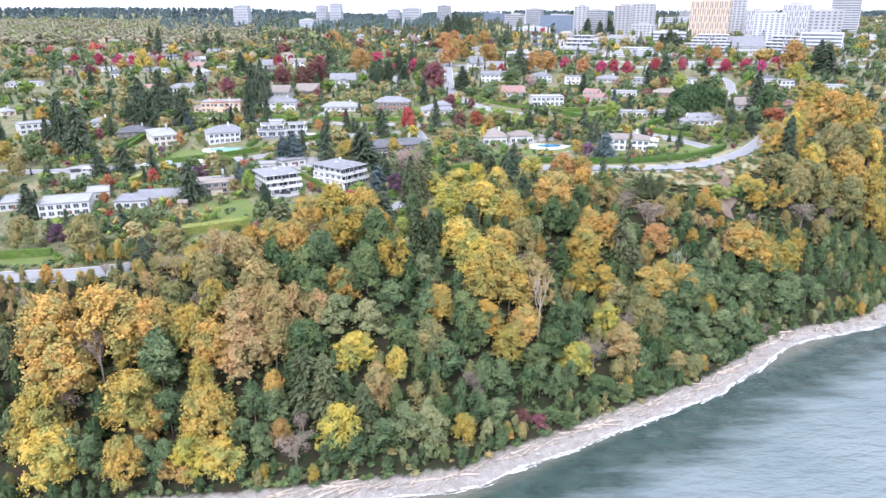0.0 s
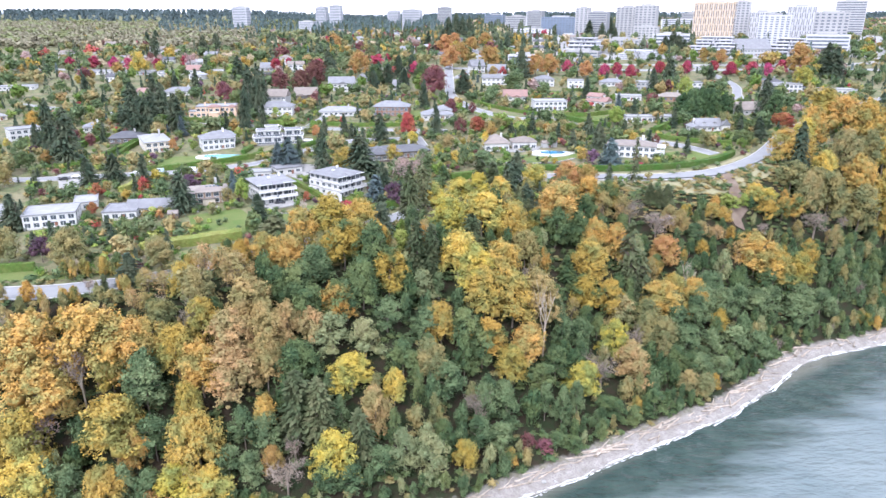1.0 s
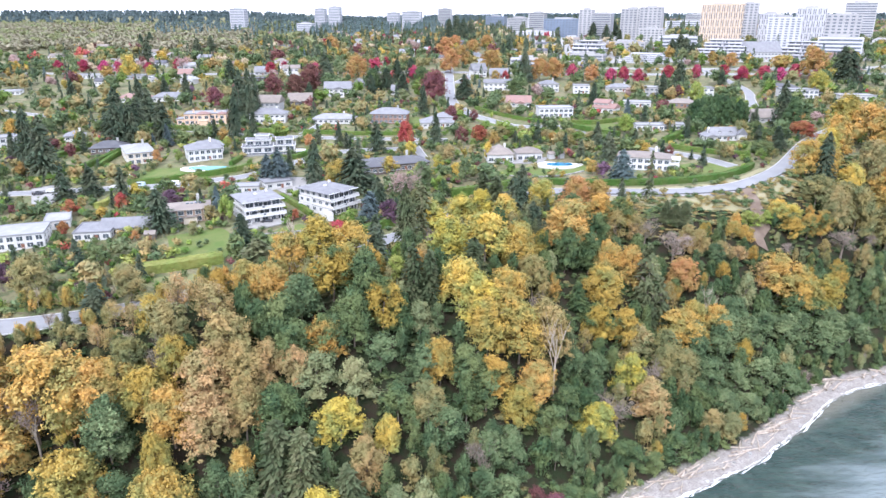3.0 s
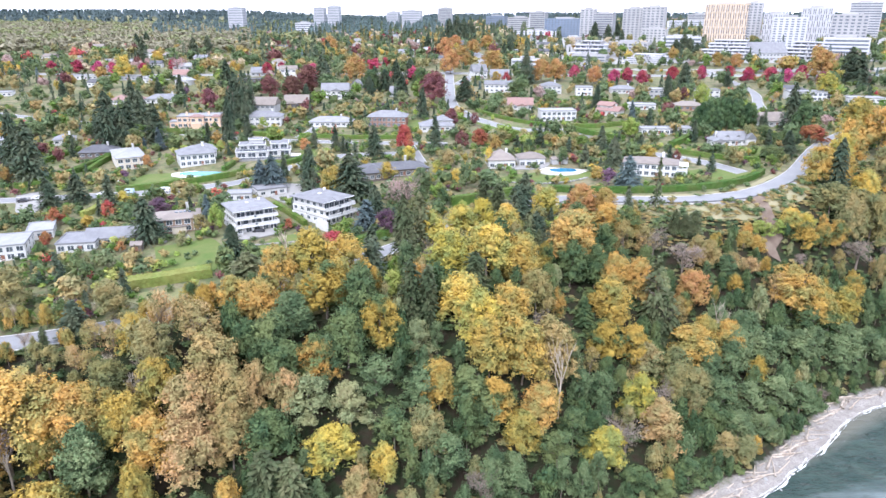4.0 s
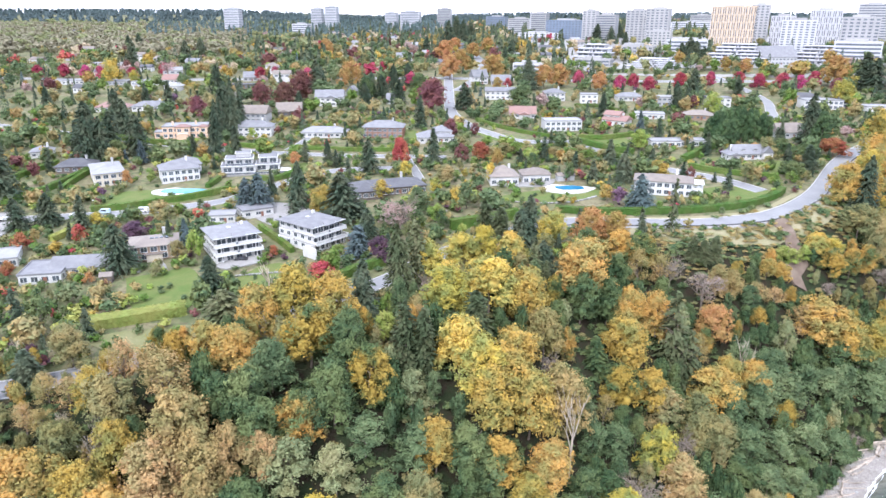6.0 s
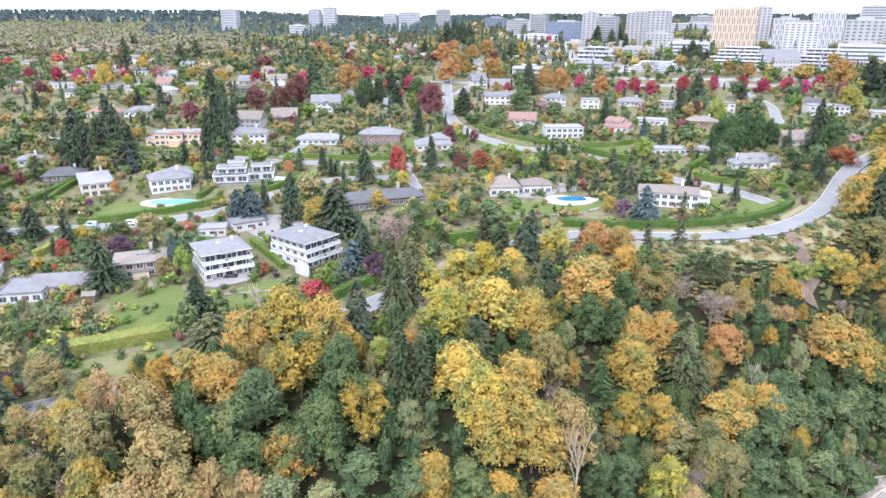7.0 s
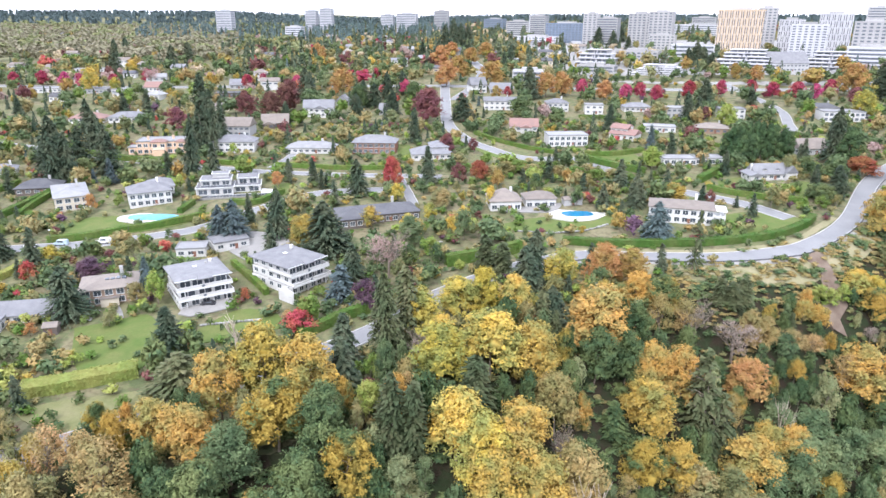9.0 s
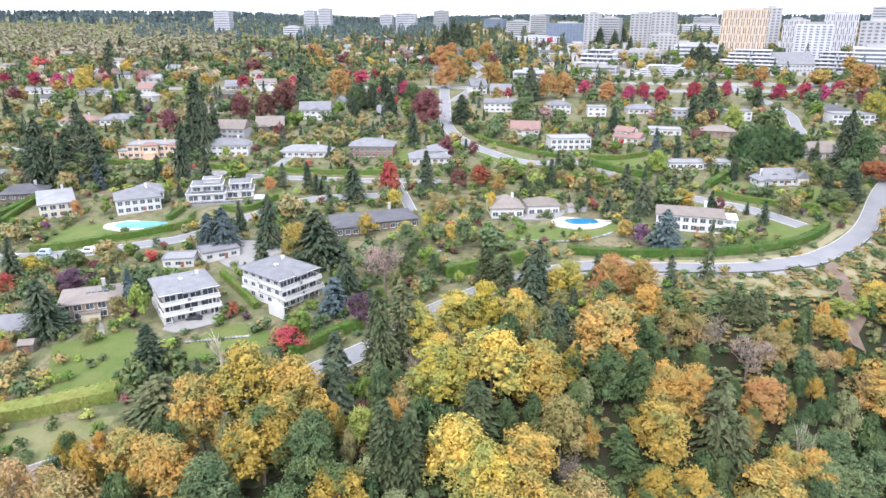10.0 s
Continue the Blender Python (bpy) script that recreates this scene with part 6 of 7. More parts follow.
tree("column", "cypress", 97.3, 302.4, 9.0, 5.0)
tree("maple", "tan", 94.4, 289.9, 12.0, 8.3)
tree("maple", "tan", 100.2, 290.2, 11.3, 8.3)
tree("maple", "orange", 90.5, 278.0, 14.0, 13.1)
tree("airy", "tan", 110.0, 293.5, 9.0, 10.1)
tree("airy", "tan", 118.3, 296.5, 8.5, 10.1)
tree("alder", "alder", 107.0, 291.3, 8.5, 10.5)
tree("maple", "gold", 88.8, 260.1, 18.0, 12.8)
tree("maple", "gold", 98.6, 263.0, 16.9, 12.8)
tree("maple", "gold", 83.3, 255.2, 17.0, 18.1)
tree("maple", "olive", 74.3, 241.5, 15.0, 10.9)
tree("maple", "olive", 82.3, 243.3, 14.1, 10.9)
tree("maple", "gold", 118.7, 305.6, 8.0, 8.3)
tree("maple", "gold", 124.7, 306.5, 7.5, 8.3)
tree("alder", "bright", 127.2, 312.7, 7.0, 6.4)
tree("alder", "bright", 131.6, 312.9, 6.6, 6.4)
tree("alder", "bright", 136.4, 314.7, 7.0, 6.4)
tree("airy", "tan", 128.7, 292.1, 13.0, 12.0)
tree("airy", "tan", 137.5, 293.9, 12.2, 12.0)
tree("maple", "yellow", 142.6, 318.4, 9.0, 9.7)
tree("maple", "yellow", 148.9, 318.4, 8.5, 9.7)
tree("maple", "turning", 146.6, 312.6, 12.0, 10.8)
tree("maple", "turning", 154.3, 314.2, 11.3, 10.8)
tree("maple", "turning", 162.5, 317.1, 12.0, 10.8)
tree("maple", "olive", 163.8, 329.1, 15.0, 17.3)
tree("maple", "olive", 179.8, 337.3, 14.1, 17.3)
tree("maple", "gold", 167.7, 349.1, 18.0, 14.5)
tree("maple", "gold", 179.1, 353.0, 16.9, 14.5)
tree("bare", "grey", 169.7, 313.0, 14.0, 15.9)
tree("maple", "gold", 134.5, 291.2, 20.0, 21.8)
tree("maple", "gold", 142.7, 288.2, 20.0, 15.2)
tree("maple", "gold", 153.5, 290.1, 18.8, 15.2)
tree("alder", "green", 137.9, 284.8, 14.0, 12.7)
tree("alder", "green", 146.8, 286.2, 13.2, 12.7)
tree("alder", "alder", 96.9, 269.4, 14.0, 15.3)
tree("alder", "alder", 107.7, 270.8, 13.2, 15.3)
tree("alder", "alder", 87.7, 253.4, 17.0, 13.3)
tree("alder", "alder", 98.1, 256.9, 16.0, 13.3)
tree("alder", "alder", 101.5, 262.2, 16.0, 14.6)
tree("alder", "alder", 112.0, 264.1, 15.0, 14.6)
tree("alder", "alder", 118.9, 269.8, 15.0, 14.1)
tree("alder", "alder", 130.8, 274.6, 14.1, 14.1)
tree("alder", "alder", 90.7, 242.9, 14.0, 13.7)
tree("alder", "alder", 100.8, 245.3, 13.2, 13.7)
tree("alder", "green", 83.7, 234.4, 11.0, 8.4)
tree("alder", "green", 89.4, 234.8, 10.3, 8.4)
tree("alder", "alder", 93.2, 233.7, 12.0, 12.2)
tree("alder", "alder", 101.4, 234.4, 11.3, 12.2)
tree("alder", "alder", 111.6, 249.3, 14.0, 13.2)
tree("alder", "alder", 120.6, 250.3, 13.2, 13.2)
tree("alder", "alder", 137.7, 276.5, 15.0, 16.4)
tree("alder", "alder", 149.2, 278.5, 14.1, 16.4)
tree("alder", "alder", 151.2, 281.9, 15.0, 15.4)
tree("alder", "alder", 161.4, 282.8, 14.1, 15.4)
tree("maple", "olive", 86.6, 226.6, 9.0, 9.5)
tree("maple", "olive", 92.5, 226.4, 8.5, 9.5)
tree("alder", "alder", 41.5, 230.1, 14.0, 9.9)
tree("alder", "alder", 48.9, 232.4, 13.2, 9.9)
tree("maple", "yellow", 60.3, 232.7, 17.0, 12.7)
tree("maple", "tan", 65.4, 226.3, 16.0, 16.2)
tree("bare", "grey", 53.8, 219.3, 15.0, 13.9)
tree("maple", "yellow", 46.7, 215.2, 14.0, 15.2)
tree("alder", "olive", 65.4, 245.4, 14.0, 14.2)
tree("alder", "olive", 75.8, 247.7, 13.2, 14.2)
tree("maple", "turning", 14.5, 214.3, 15.0, 14.1)
tree("maple", "gold", 27.4, 216.8, 16.0, 14.5)
tree("maple", "gold", 21.8, 209.7, 15.0, 12.3)
tree("alder", "green", 12.6, 211.6, 14.0, 12.2)
tree("maple", "green", 7.1, 214.6, 15.0, 14.0)
tree("alder", "alder", 1.3, 200.2, 13.0, 13.3)
tree("alder", "alder", 13.9, 201.6, 12.0, 8.5)
tree("alder", "alder", 19.7, 202.5, 11.3, 8.5)
tree("alder", "green", 32.2, 210.2, 12.0, 11.4)
tree("alder", "green", 37.7, 217.8, 13.0, 9.5)
tree("alder", "green", 44.7, 220.1, 12.2, 9.5)
tree("conifer", "green", 47.0, 256.6, 10.0, 7.4)
tree("alder", "green", -12.4, 201.2, 13.0, 13.0)
tree("maple", "gold", -119.0, 189.4, 22.0, 23.0)
tree("maple", "gold", -101.6, 190.8, 26.0, 24.0)
tree("maple", "gold", -91.6, 192.5, 20.0, 18.4)
tree("maple", "gold", -112.3, 179.8, 22.0, 22.3)
tree("bare", "grey", -104.4, 187.8, 20.0, 14.9)
tree("bare", "pink", -111.8, 175.6, 16.0, 16.8)
tree("alder", "alder", -85.6, 186.0, 18.0, 15.9)
tree("maple", "gold", -91.0, 175.1, 22.0, 21.2)
tree("maple", "gold", -114.0, 169.0, 22.0, 20.2)
tree("maple", "yellow", -109.1, 163.0, 18.0, 17.2)
tree("alder", "alder", -104.5, 164.2, 16.0, 11.2)
tree("alder", "alder", -98.0, 164.0, 15.0, 11.2)
tree("maple", "gold", -89.2, 162.3, 16.0, 13.1)
tree("maple", "gold", -85.6, 174.2, 14.0, 10.7)
tree("maple", "gold", -71.9, 182.5, 18.0, 10.5)
tree("maple", "gold", -67.8, 173.6, 21.0, 20.4)
tree("alder", "alder", -80.5, 176.3, 15.0, 14.2)
tree("alder", "alder", -85.0, 166.4, 13.0, 9.9)
tree("alder", "alder", -78.9, 166.0, 12.2, 9.9)
tree("alder", "alder", -56.8, 180.6, 15.0, 10.8)
tree("alder", "alder", -49.8, 180.6, 14.1, 10.8)
tree("maple", "gold", -52.0, 183.8, 14.0, 10.4)
tree("column", "cypress", -42.2, 184.4, 22.0, 9.0)
tree("column", "cypress", -36.1, 184.3, 20.7, 9.0)
tree("maple", "yellow", -30.2, 175.7, 16.0, 15.1)
tree("column", "cypress", -23.0, 180.1, 18.0, 7.6)
tree("maple", "tan", -20.1, 187.1, 16.0, 10.3)
tree("alder", "willow", -11.1, 178.8, 15.0, 11.6)
tree("alder", "willow", -3.2, 178.7, 14.1, 11.6)
tree("bare", "grey", -43.2, 171.2, 12.0, 12.6)
tree("maple", "orange", -48.0, 175.6, 10.0, 8.6)
tree("alder", "alder", -59.8, 173.1, 12.0, 9.7)
tree("alder", "alder", -53.6, 173.0, 11.3, 9.7)
tree("garden", "orange", -78.0, 163.5, 8.0, 7.6)
tree("garden", "orange", -73.0, 162.5, 7.5, 7.6)
tree("alder", "alder", -31.9, 172.3, 11.0, 9.5)
tree("alder", "alder", -25.6, 171.9, 10.3, 9.5)
tree("bare", "grey", 10.3, 195.1, 14.0, 9.8)
tree("alder", "alder", 13.0, 197.3, 14.0, 10.2)
tree("alder", "alder", 20.1, 198.2, 13.2, 10.2)
tree("alder", "alder", 10.9, 189.2, 12.0, 10.0)
tree("alder", "alder", 17.8, 189.7, 11.3, 10.0)
tree("maple", "gold", 6.1, 181.5, 11.0, 8.6)
tree("garden", "maroon", 26.1, 191.9, 6.0, 6.9)
tree("garden", "maroon", 30.8, 191.4, 5.6, 6.9)
tree("alder", "green", 35.0, 193.5, 7.0, 8.2)
tree("alder", "green", 40.5, 193.6, 6.6, 8.2)
tree("maple", "yellow", -71.4, 167.3, 13.0, 12.9)
tree("maple", "yellow", -63.1, 166.7, 12.2, 12.9)
tree("alder", "alder", -16.7, 177.2, 11.0, 11.9)
tree("alder", "green", 53.3, 210.1, 8.0, 7.5)
tree("alder", "green", 58.3, 209.6, 7.5, 7.5)
tree("alder", "green", 63.3, 208.6, 7.0, 6.8)
tree("alder", "green", 71.1, 213.6, 10.0, 10.4)
tree("conifer", "conifer", -23.3, 261.2, 15.0, 9.2)
tree("column", "cypress", -7.0, 273.3, 22.0, 8.0)
tree("garden", "bright", -15.7, 254.3, 8.0, 5.5)
tree("maple", "yellow", 1.7, 262.4, 14.0, 10.3)
tree("conifer", "conifer", 28.8, 303.6, 15.0, 11.2)
tree("pine", "cypress", 70.4, 264.1, 22.0, 9.2)
tree("pine", "cypress", 77.6, 260.6, 20.0, 8.4)
tree("garden_conifer", "conifer", 216.2, 1087, 24.0, 19.0, GARDEN)
tree("garden_conifer", "conifer", 252.0, 1199.7, 26.0, 21.2, GARDEN)
tree("garden_conifer", "conifer", 224.2, 1030, 22.0, 16.4, GARDEN)
tree("garden_conifer", "conifer", 261.4, 1144.4, 24.0, 18.4, GARDEN)
tree("garden_conifer", "conifer", 223.9, 953.7, 18.0, 12.1, GARDEN)
tree("garden_conifer", "conifer", 241.5, 791.7, 18.0, 16.5, GARDEN)
tree("garden_conifer", "conifer", 252.8, 804, 22.0, 18.1, GARDEN)
tree("garden_conifer", "conifer", 250.7, 777.7, 20.0, 17.5, GARDEN)
tree("garden_conifer", "conifer", 246.0, 745, 18.0, 14.4, GARDEN)
tree("garden_conifer", "conifer", 7.0, 966, 34.0, 20.6, GARDEN)
tree("garden_conifer", "conifer", 18.8, 1096.7, 38.0, 22.0, GARDEN)
tree("garden_conifer", "conifer", 26.0, 1009.1, 34.0, 18.5, GARDEN)
tree("garden_conifer", "conifer", -1.0, 869.4, 24.0, 15.7, GARDEN)
tree("garden_conifer", "conifer", 39.9, 1109.6, 30.0, 17.1, GARDEN)
tree("garden_conifer", "conifer", -18.7, 885, 20.0, 13.4, GARDEN)
tree("garden_conifer", "conifer", 216.9, 585.5, 16.0, 7.5, GARDEN)
tree("garden_conifer", "conifer", 328.4, 619.5, 26.0, 21.8, GARDEN)
tree("garden_conifer", "conifer", 325.0, 602.4, 24.0, 21.3, GARDEN)
tree("garden_conifer", "conifer", 70.4, 807.7, 22.0, 13.4, GARDEN)
tree("garden_conifer", "conifer", 62.6, 794.6, 18.0, 10.7, GARDEN)
tree("garden_conifer", "conifer", -285.9, 916.9, 22.0, 16.5, GARDEN)
tree("garden_conifer", "conifer", -282.6, 854.1, 24.0, 16.7, GARDEN)
tree("garden_conifer", "conifer", -400.1, 983.3, 22.0, 13.5, GARDEN)
tree("garden_conifer", "conifer", -407.1, 1033.3, 22.0, 14.1, GARDEN)
tree("garden_conifer", "conifer", -55.8, 617, 18.0, 13.4, GARDEN)
tree("garden_conifer", "conifer", -40.6, 644.5, 20.0, 13.1, GARDEN)
tree("garden_conifer", "conifer", -28.2, 663.8, 18.0, 13.6, GARDEN)
tree("garden_conifer", "conifer", -46.6, 608.8, 17.0, 13.2, GARDEN)
tree("garden_conifer", "conifer", -99.8, 650.9, 20.0, 12.5, GARDEN)
tree("garden_conifer", "conifer", -54.4, 566, 18.0, 13.8, GARDEN)
tree("garden_conifer", "conifer", -32.3, 582.5, 17.0, 14.2, GARDEN)
tree("garden_conifer", "conifer", -13.5, 500.5, 20.0, 7.7, GARDEN)
tree("garden_conifer", "conifer", -99.3, 555.7, 15.0, 8.9, GARDEN)
tree("garden_conifer", "conifer", -132.3, 484.8, 28.0, 9.3, GARDEN)
tree("garden_conifer", "conifer", -125.4, 486.2, 34.0, 10.7, GARDEN)
tree("garden_conifer", "conifer", -126.1, 502.4, 28.0, 8.9, GARDEN)
tree("garden_conifer", "conifer", -186.0, 430.1, 26.0, 13.6, GARDEN)
tree("garden_conifer", "conifer", -181.0, 433.1, 24.0, 12.2, GARDEN)
tree("garden_conifer", "conifer", -168.3, 449.2, 22.0, 15.2, GARDEN)
tree("garden_conifer", "conifer", -191.5, 465.9, 20.0, 14.8, GARDEN)
tree("garden_conifer", "conifer", -294.2, 590.7, 16.0, 10.2, GARDEN)
tree("garden_conifer", "conifer", -221.9, 594.3, 16.0, 8.6, GARDEN)
tree("garden_conifer", "conifer", -3.9, 418.4, 18.3, 9.2, GARDEN)
tree("garden_conifer", "conifer", -61.1, 354.3, 19.7, 9.9, GARDEN)
tree("garden_conifer", "conifer", -75.7, 370, 12.5, 4.8, GARDEN)
tree("garden_conifer", "conifer", -122.9, 441.3, 30.0, 10.8, GARDEN)
tree("garden_conifer", "conifer", -137.3, 511.6, 30.0, 16.2, GARDEN)
tree("garden_conifer", "conifer", -192.8, 444, 30.0, 21.8, GARDEN)
tree("garden_conifer", "conifer", -193.8, 492.8, 22.6, 16.2, GARDEN)
tree("garden_conifer", "conifer", -39.4, 337.4, 19.3, 19.3, GARDEN)
tree("garden_conifer", "conifer", -35.8, 403.9, 16.4, 10.2, GARDEN)
tree("garden_conifer", "conifer", -109.2, 290.7, 16.7, 13.9, GARDEN)
tree("garden_conifer", "conifer", -71.7, 270.7, 13.2, 9.5, GARDEN)
tree("garden_conifer", "conifer", -26.6, 310.7, 14.0, 10.8, GARDEN)
tree("garden_conifer", "conifer", 177.9, 568.2, 23.5, 14.7, GARDEN)
tree("garden_conifer", "conifer", 199.8, 445.4, 27.3, 13.7, GARDEN)
tree("garden_conifer", "conifer", -101.1, 637.5, 24.7, 17.6, GARDEN)
tree("garden_conifer", "conifer", -178.1, 622.6, 24.3, 14.3, GARDEN)
tree("garden_conifer", "conifer", -317.6, 797.1, 30.0, 16.2, GARDEN)
tree("garden_conifer", "conifer", -206.9, 510.7, 25.9, 12.9, GARDEN)
tree("garden_conifer", "conifer", 127.1, 368.3, 9.6, 4.4, GARDEN)
tree("garden_conifer", "conifer", 16.2, 558.5, 17.9, 16.2, GARDEN)
tree("garden_conifer", "conifer", 84.0, 383, 14.4, 10.3, GARDEN)
tree("garden_conifer", "conifer", 175.6, 395.9, 12.4, 9.5, GARDEN)
tree("garden_conifer", "conifer", 68.3, 632.7, 24.5, 17.5, GARDEN)
tree("garden_conifer", "conifer", 159.0, 543.8, 18.9, 10.5, GARDEN)
tree("garden_conifer", "conifer", 103.2, 520.7, 16.6, 8.3, GARDEN)
tree("garden_conifer", "conifer", -202.0, 584.6, 19.0, 9.5, GARDEN)
tree("cedar", "cedar", 150.0, 457.5, 14.2, 6.7, GARDEN)
tree("cedar", "cedar", 152.2, 455.0, 17.2, 6.7, GARDEN)
tree("cedar", "cedar", 155.3, 453.4, 19.2, 6.7, GARDEN)
tree("cedar", "cedar", 158.5, 452.1, 20.6, 6.7, GARDEN)
tree("cedar", "cedar", 162.1, 451.9, 21.2, 6.7, GARDEN)
tree("cedar", "cedar", 165.6, 451.5, 20.9, 6.7, GARDEN)
tree("cedar", "cedar", 169.1, 451.3, 20.3, 6.8, GARDEN)
tree("cedar", "cedar", 173.2, 452.2, 19.1, 6.8, GARDEN)
tree("cedar", "cedar", 177.3, 453.2, 17.4, 6.9, GARDEN)
tree("cedar", "cedar", 181.6, 455.4, 14.7, 6.9, GARDEN)
tree("cedar", "cedar", 150.4, 445.4, 13.8, 6.6, GARDEN)
tree("cedar", "cedar", 153.6, 444.1, 15.9, 6.6, GARDEN)
tree("cedar", "cedar", 157.2, 442.6, 16.7, 6.6, GARDEN)
tree("garden", "hedge", 12.4, 431.4, 6.5, 10.0, GARDEN)
tree("garden", "olive", 20.7, 435.2, 6.5, 10.7, GARDEN)
tree("garden", "olive", 26.6, 426.6, 6.5, 9.8, GARDEN)
tree("garden", "olive", 33.3, 434.3, 6.5, 11.8, GARDEN)
tree("garden", "hedge", 39.8, 435.7, 6.5, 11.9, GARDEN)
tree("garden", "olive", 45.7, 428.8, 6.5, 11.1, GARDEN)
tree("garden", "hedge", 52.6, 433.1, 6.5, 11.9, GARDEN)
tree("garden", "olive", 58.7, 424.8, 6.5, 12.2, GARDEN)
tree("garden", "hedge", 64.8, 422.7, 6.5, 12.8, GARDEN)
tree("garden", "olive", 71.8, 426.6, 6.5, 11.8, GARDEN)
tree("garden", "hedge", 75.8, 418.4, 6.5, 12.7, GARDEN)
tree("garden", "olive", 82.7, 417.8, 6.5, 12.7, GARDEN)
tree("garden", "hedge", 87.6, 411.3, 6.5, 12.6, GARDEN)
tree("garden", "olive", 91.4, 402.8, 6.5, 12.3, GARDEN)
tree("garden", "olive", 95.2, 395.2, 6.5, 11.0, GARDEN)
tree("cedar", "cedar", 201.6, 435.6, 21.1, 9.6, GARDEN)
tree("garden_conifer", "spruce", -77.2, 353.2, 15.3, 12.7, GARDEN)
tree("garden_conifer", "spruce", -82.9, 353.4, 13.4, 10.3, GARDEN)
tree("garden_conifer", "spruce", -92.5, 307.5, 12.5, 4.8, GARDEN)
tree("garden_conifer", "spruce", 81.7, 345.2, 14.5, 13.2, GARDEN)
tree("garden_conifer", "spruce", -29.9, 300.5, 11.0, 9.1, GARDEN)
tree("garden_conifer", "spruce", 116.8, 477.6, 13.2, 6.6, GARDEN)
tree("garden", "red", -20.8, 415.4, 14.8, 10.6, GARDEN)
tree("garden", "red", -38.7, 279.9, 7.0, 10.0, GARDEN)
tree("garden", "red", 20.1, 424.2, 9.8, 10.9, GARDEN)
tree("garden", "red", 200.7, 421.5, 9.3, 15.5, GARDEN)
tree("garden", "red", -136.2, 317.4, 7.5, 7.2, GARDEN)
tree("garden", "red", -17.8, 407.1, 7.8, 7.4, GARDEN)
tree("garden", "red", -59.1, 300.1, 4.9, 4.7, GARDEN)
tree("garden", "yellow", -16.8, 391.1, 9.4, 8.9, GARDEN)
tree("garden", "yellow", -11.1, 359.6, 7.1, 8.9, GARDEN)
tree("garden", "yellow", -2.4, 370.7, 7.4, 9.2, GARDEN)
tree("garden", "yellow", -136.7, 333.4, 6.8, 8.4, GARDEN)
tree("garden", "yellow", 22.7, 385.1, 9.7, 6.9, GARDEN)
tree("garden", "yellow", -294.2, 697.7, 20.6, 19.6, GARDEN)
tree("garden", "yellow", -301.5, 798.6, 14.9, 14.1, GARDEN)
tree("garden", "yellow", -274.2, 697.7, 11.8, 11.2, GARDEN)
tree("garden", "yellow", 269.9, 543.4, 18.3, 17.4, GARDEN)
tree("garden", "yellow", -94.4, 443.7, 7.2, 6.9, GARDEN)
tree("garden", "yellow", 10.7, 368.1, 6.9, 6.5, GARDEN)
tree("garden", "yellow", 6.1, 354.8, 7.6, 7.3, GARDEN)
tree("garden", "gold", -48.1, 341.3, 13.4, 12.2, GARDEN)
tree("garden", "gold", 101.8, 387.9, 8.5, 12.1, GARDEN)
tree("garden", "gold", -189.5, 689.9, 15.5, 14.7, GARDEN)
tree("garden", "gold", 70.5, 355.1, 7.5, 9.3, GARDEN)
tree("garden", "gold", -25.8, 363.3, 9.0, 8.6, GARDEN)
tree("garden", "gold", 241.1, 760.7, 10.8, 10.3, GARDEN)
tree("garden", "purple", -21.5, 292.2, 10.9, 9.9, GARDEN)
tree("garden", "purple", -116.3, 318, 7.8, 11.2, GARDEN)
tree("garden", "maroon", 4.9, 473.4, 11.8, 11.3, GARDEN)
tree("garden", "maroon", 19.8, 474.2, 8.8, 8.3, GARDEN)
tree("garden", "maroon", -7.2, 558.2, 21.9, 20.8, GARDEN)
tree("garden", "maroon", -106.1, 592.8, 23.5, 22.3, GARDEN)
tree("garden", "maroon", -131.4, 578.2, 18.9, 18.0, GARDEN)
tree("garden", "maroon", -165.7, 542.8, 15.4, 14.7, GARDEN)
tree("garden", "maroon", 113.6, 378.8, 8.2, 5.9, GARDEN)
tree("garden", "maroon", -115.0, 579.8, 17.8, 16.9, GARDEN)
tree("garden", "maroon", 167.8, 538.3, 10.9, 10.4, GARDEN)
tree("garden", "maroon", 290.1, 589.7, 12.1, 11.5, GARDEN)
tree("garden", "crimson", 138.5, 620.7, 12.0, 11.4, GARDEN)
tree("garden", "crimson", 150.2, 626.1, 12.1, 11.5, GARDEN)
tree("garden", "crimson", 159.2, 614.5, 11.9, 11.3, GARDEN)
tree("garden", "crimson", 186.7, 624.6, 12.9, 12.3, GARDEN)
tree("garden", "crimson", 209.4, 625, 13.0, 12.3, GARDEN)
tree("garden", "crimson", 235.2, 632.1, 11.4, 10.8, GARDEN)
tree("garden", "crimson", 245.1, 617.4, 11.9, 11.4, GARDEN)
tree("garden", "crimson", 261.3, 613.3, 12.7, 12.1, GARDEN)
tree("garden", "crimson", 272.9, 608.4, 11.7, 11.2, GARDEN)
tree("garden", "crimson", 291.0, 623.9, 12.1, 11.5, GARDEN)
tree("garden", "crimson", 109.4, 639, 13.3, 12.7, GARDEN)
tree("garden", "crimson", -26.5, 654.6, 12.8, 12.2, GARDEN)
tree("garden", "crimson", -161.6, 696.8, 12.7, 12.1, GARDEN)
tree("garden", "crimson", -374.0, 724.9, 13.3, 12.7, GARDEN)
tree("garden", "crimson", -353.3, 731.5, 13.5, 12.8, GARDEN)
tree("garden", "crimson", -330.4, 725.2, 13.3, 12.7, GARDEN)
tree("garden", "crimson", -314.7, 722.8, 12.3, 11.7, GARDEN)
tree("garden", "crimson", -286.7, 725.3, 11.3, 10.8, GARDEN)
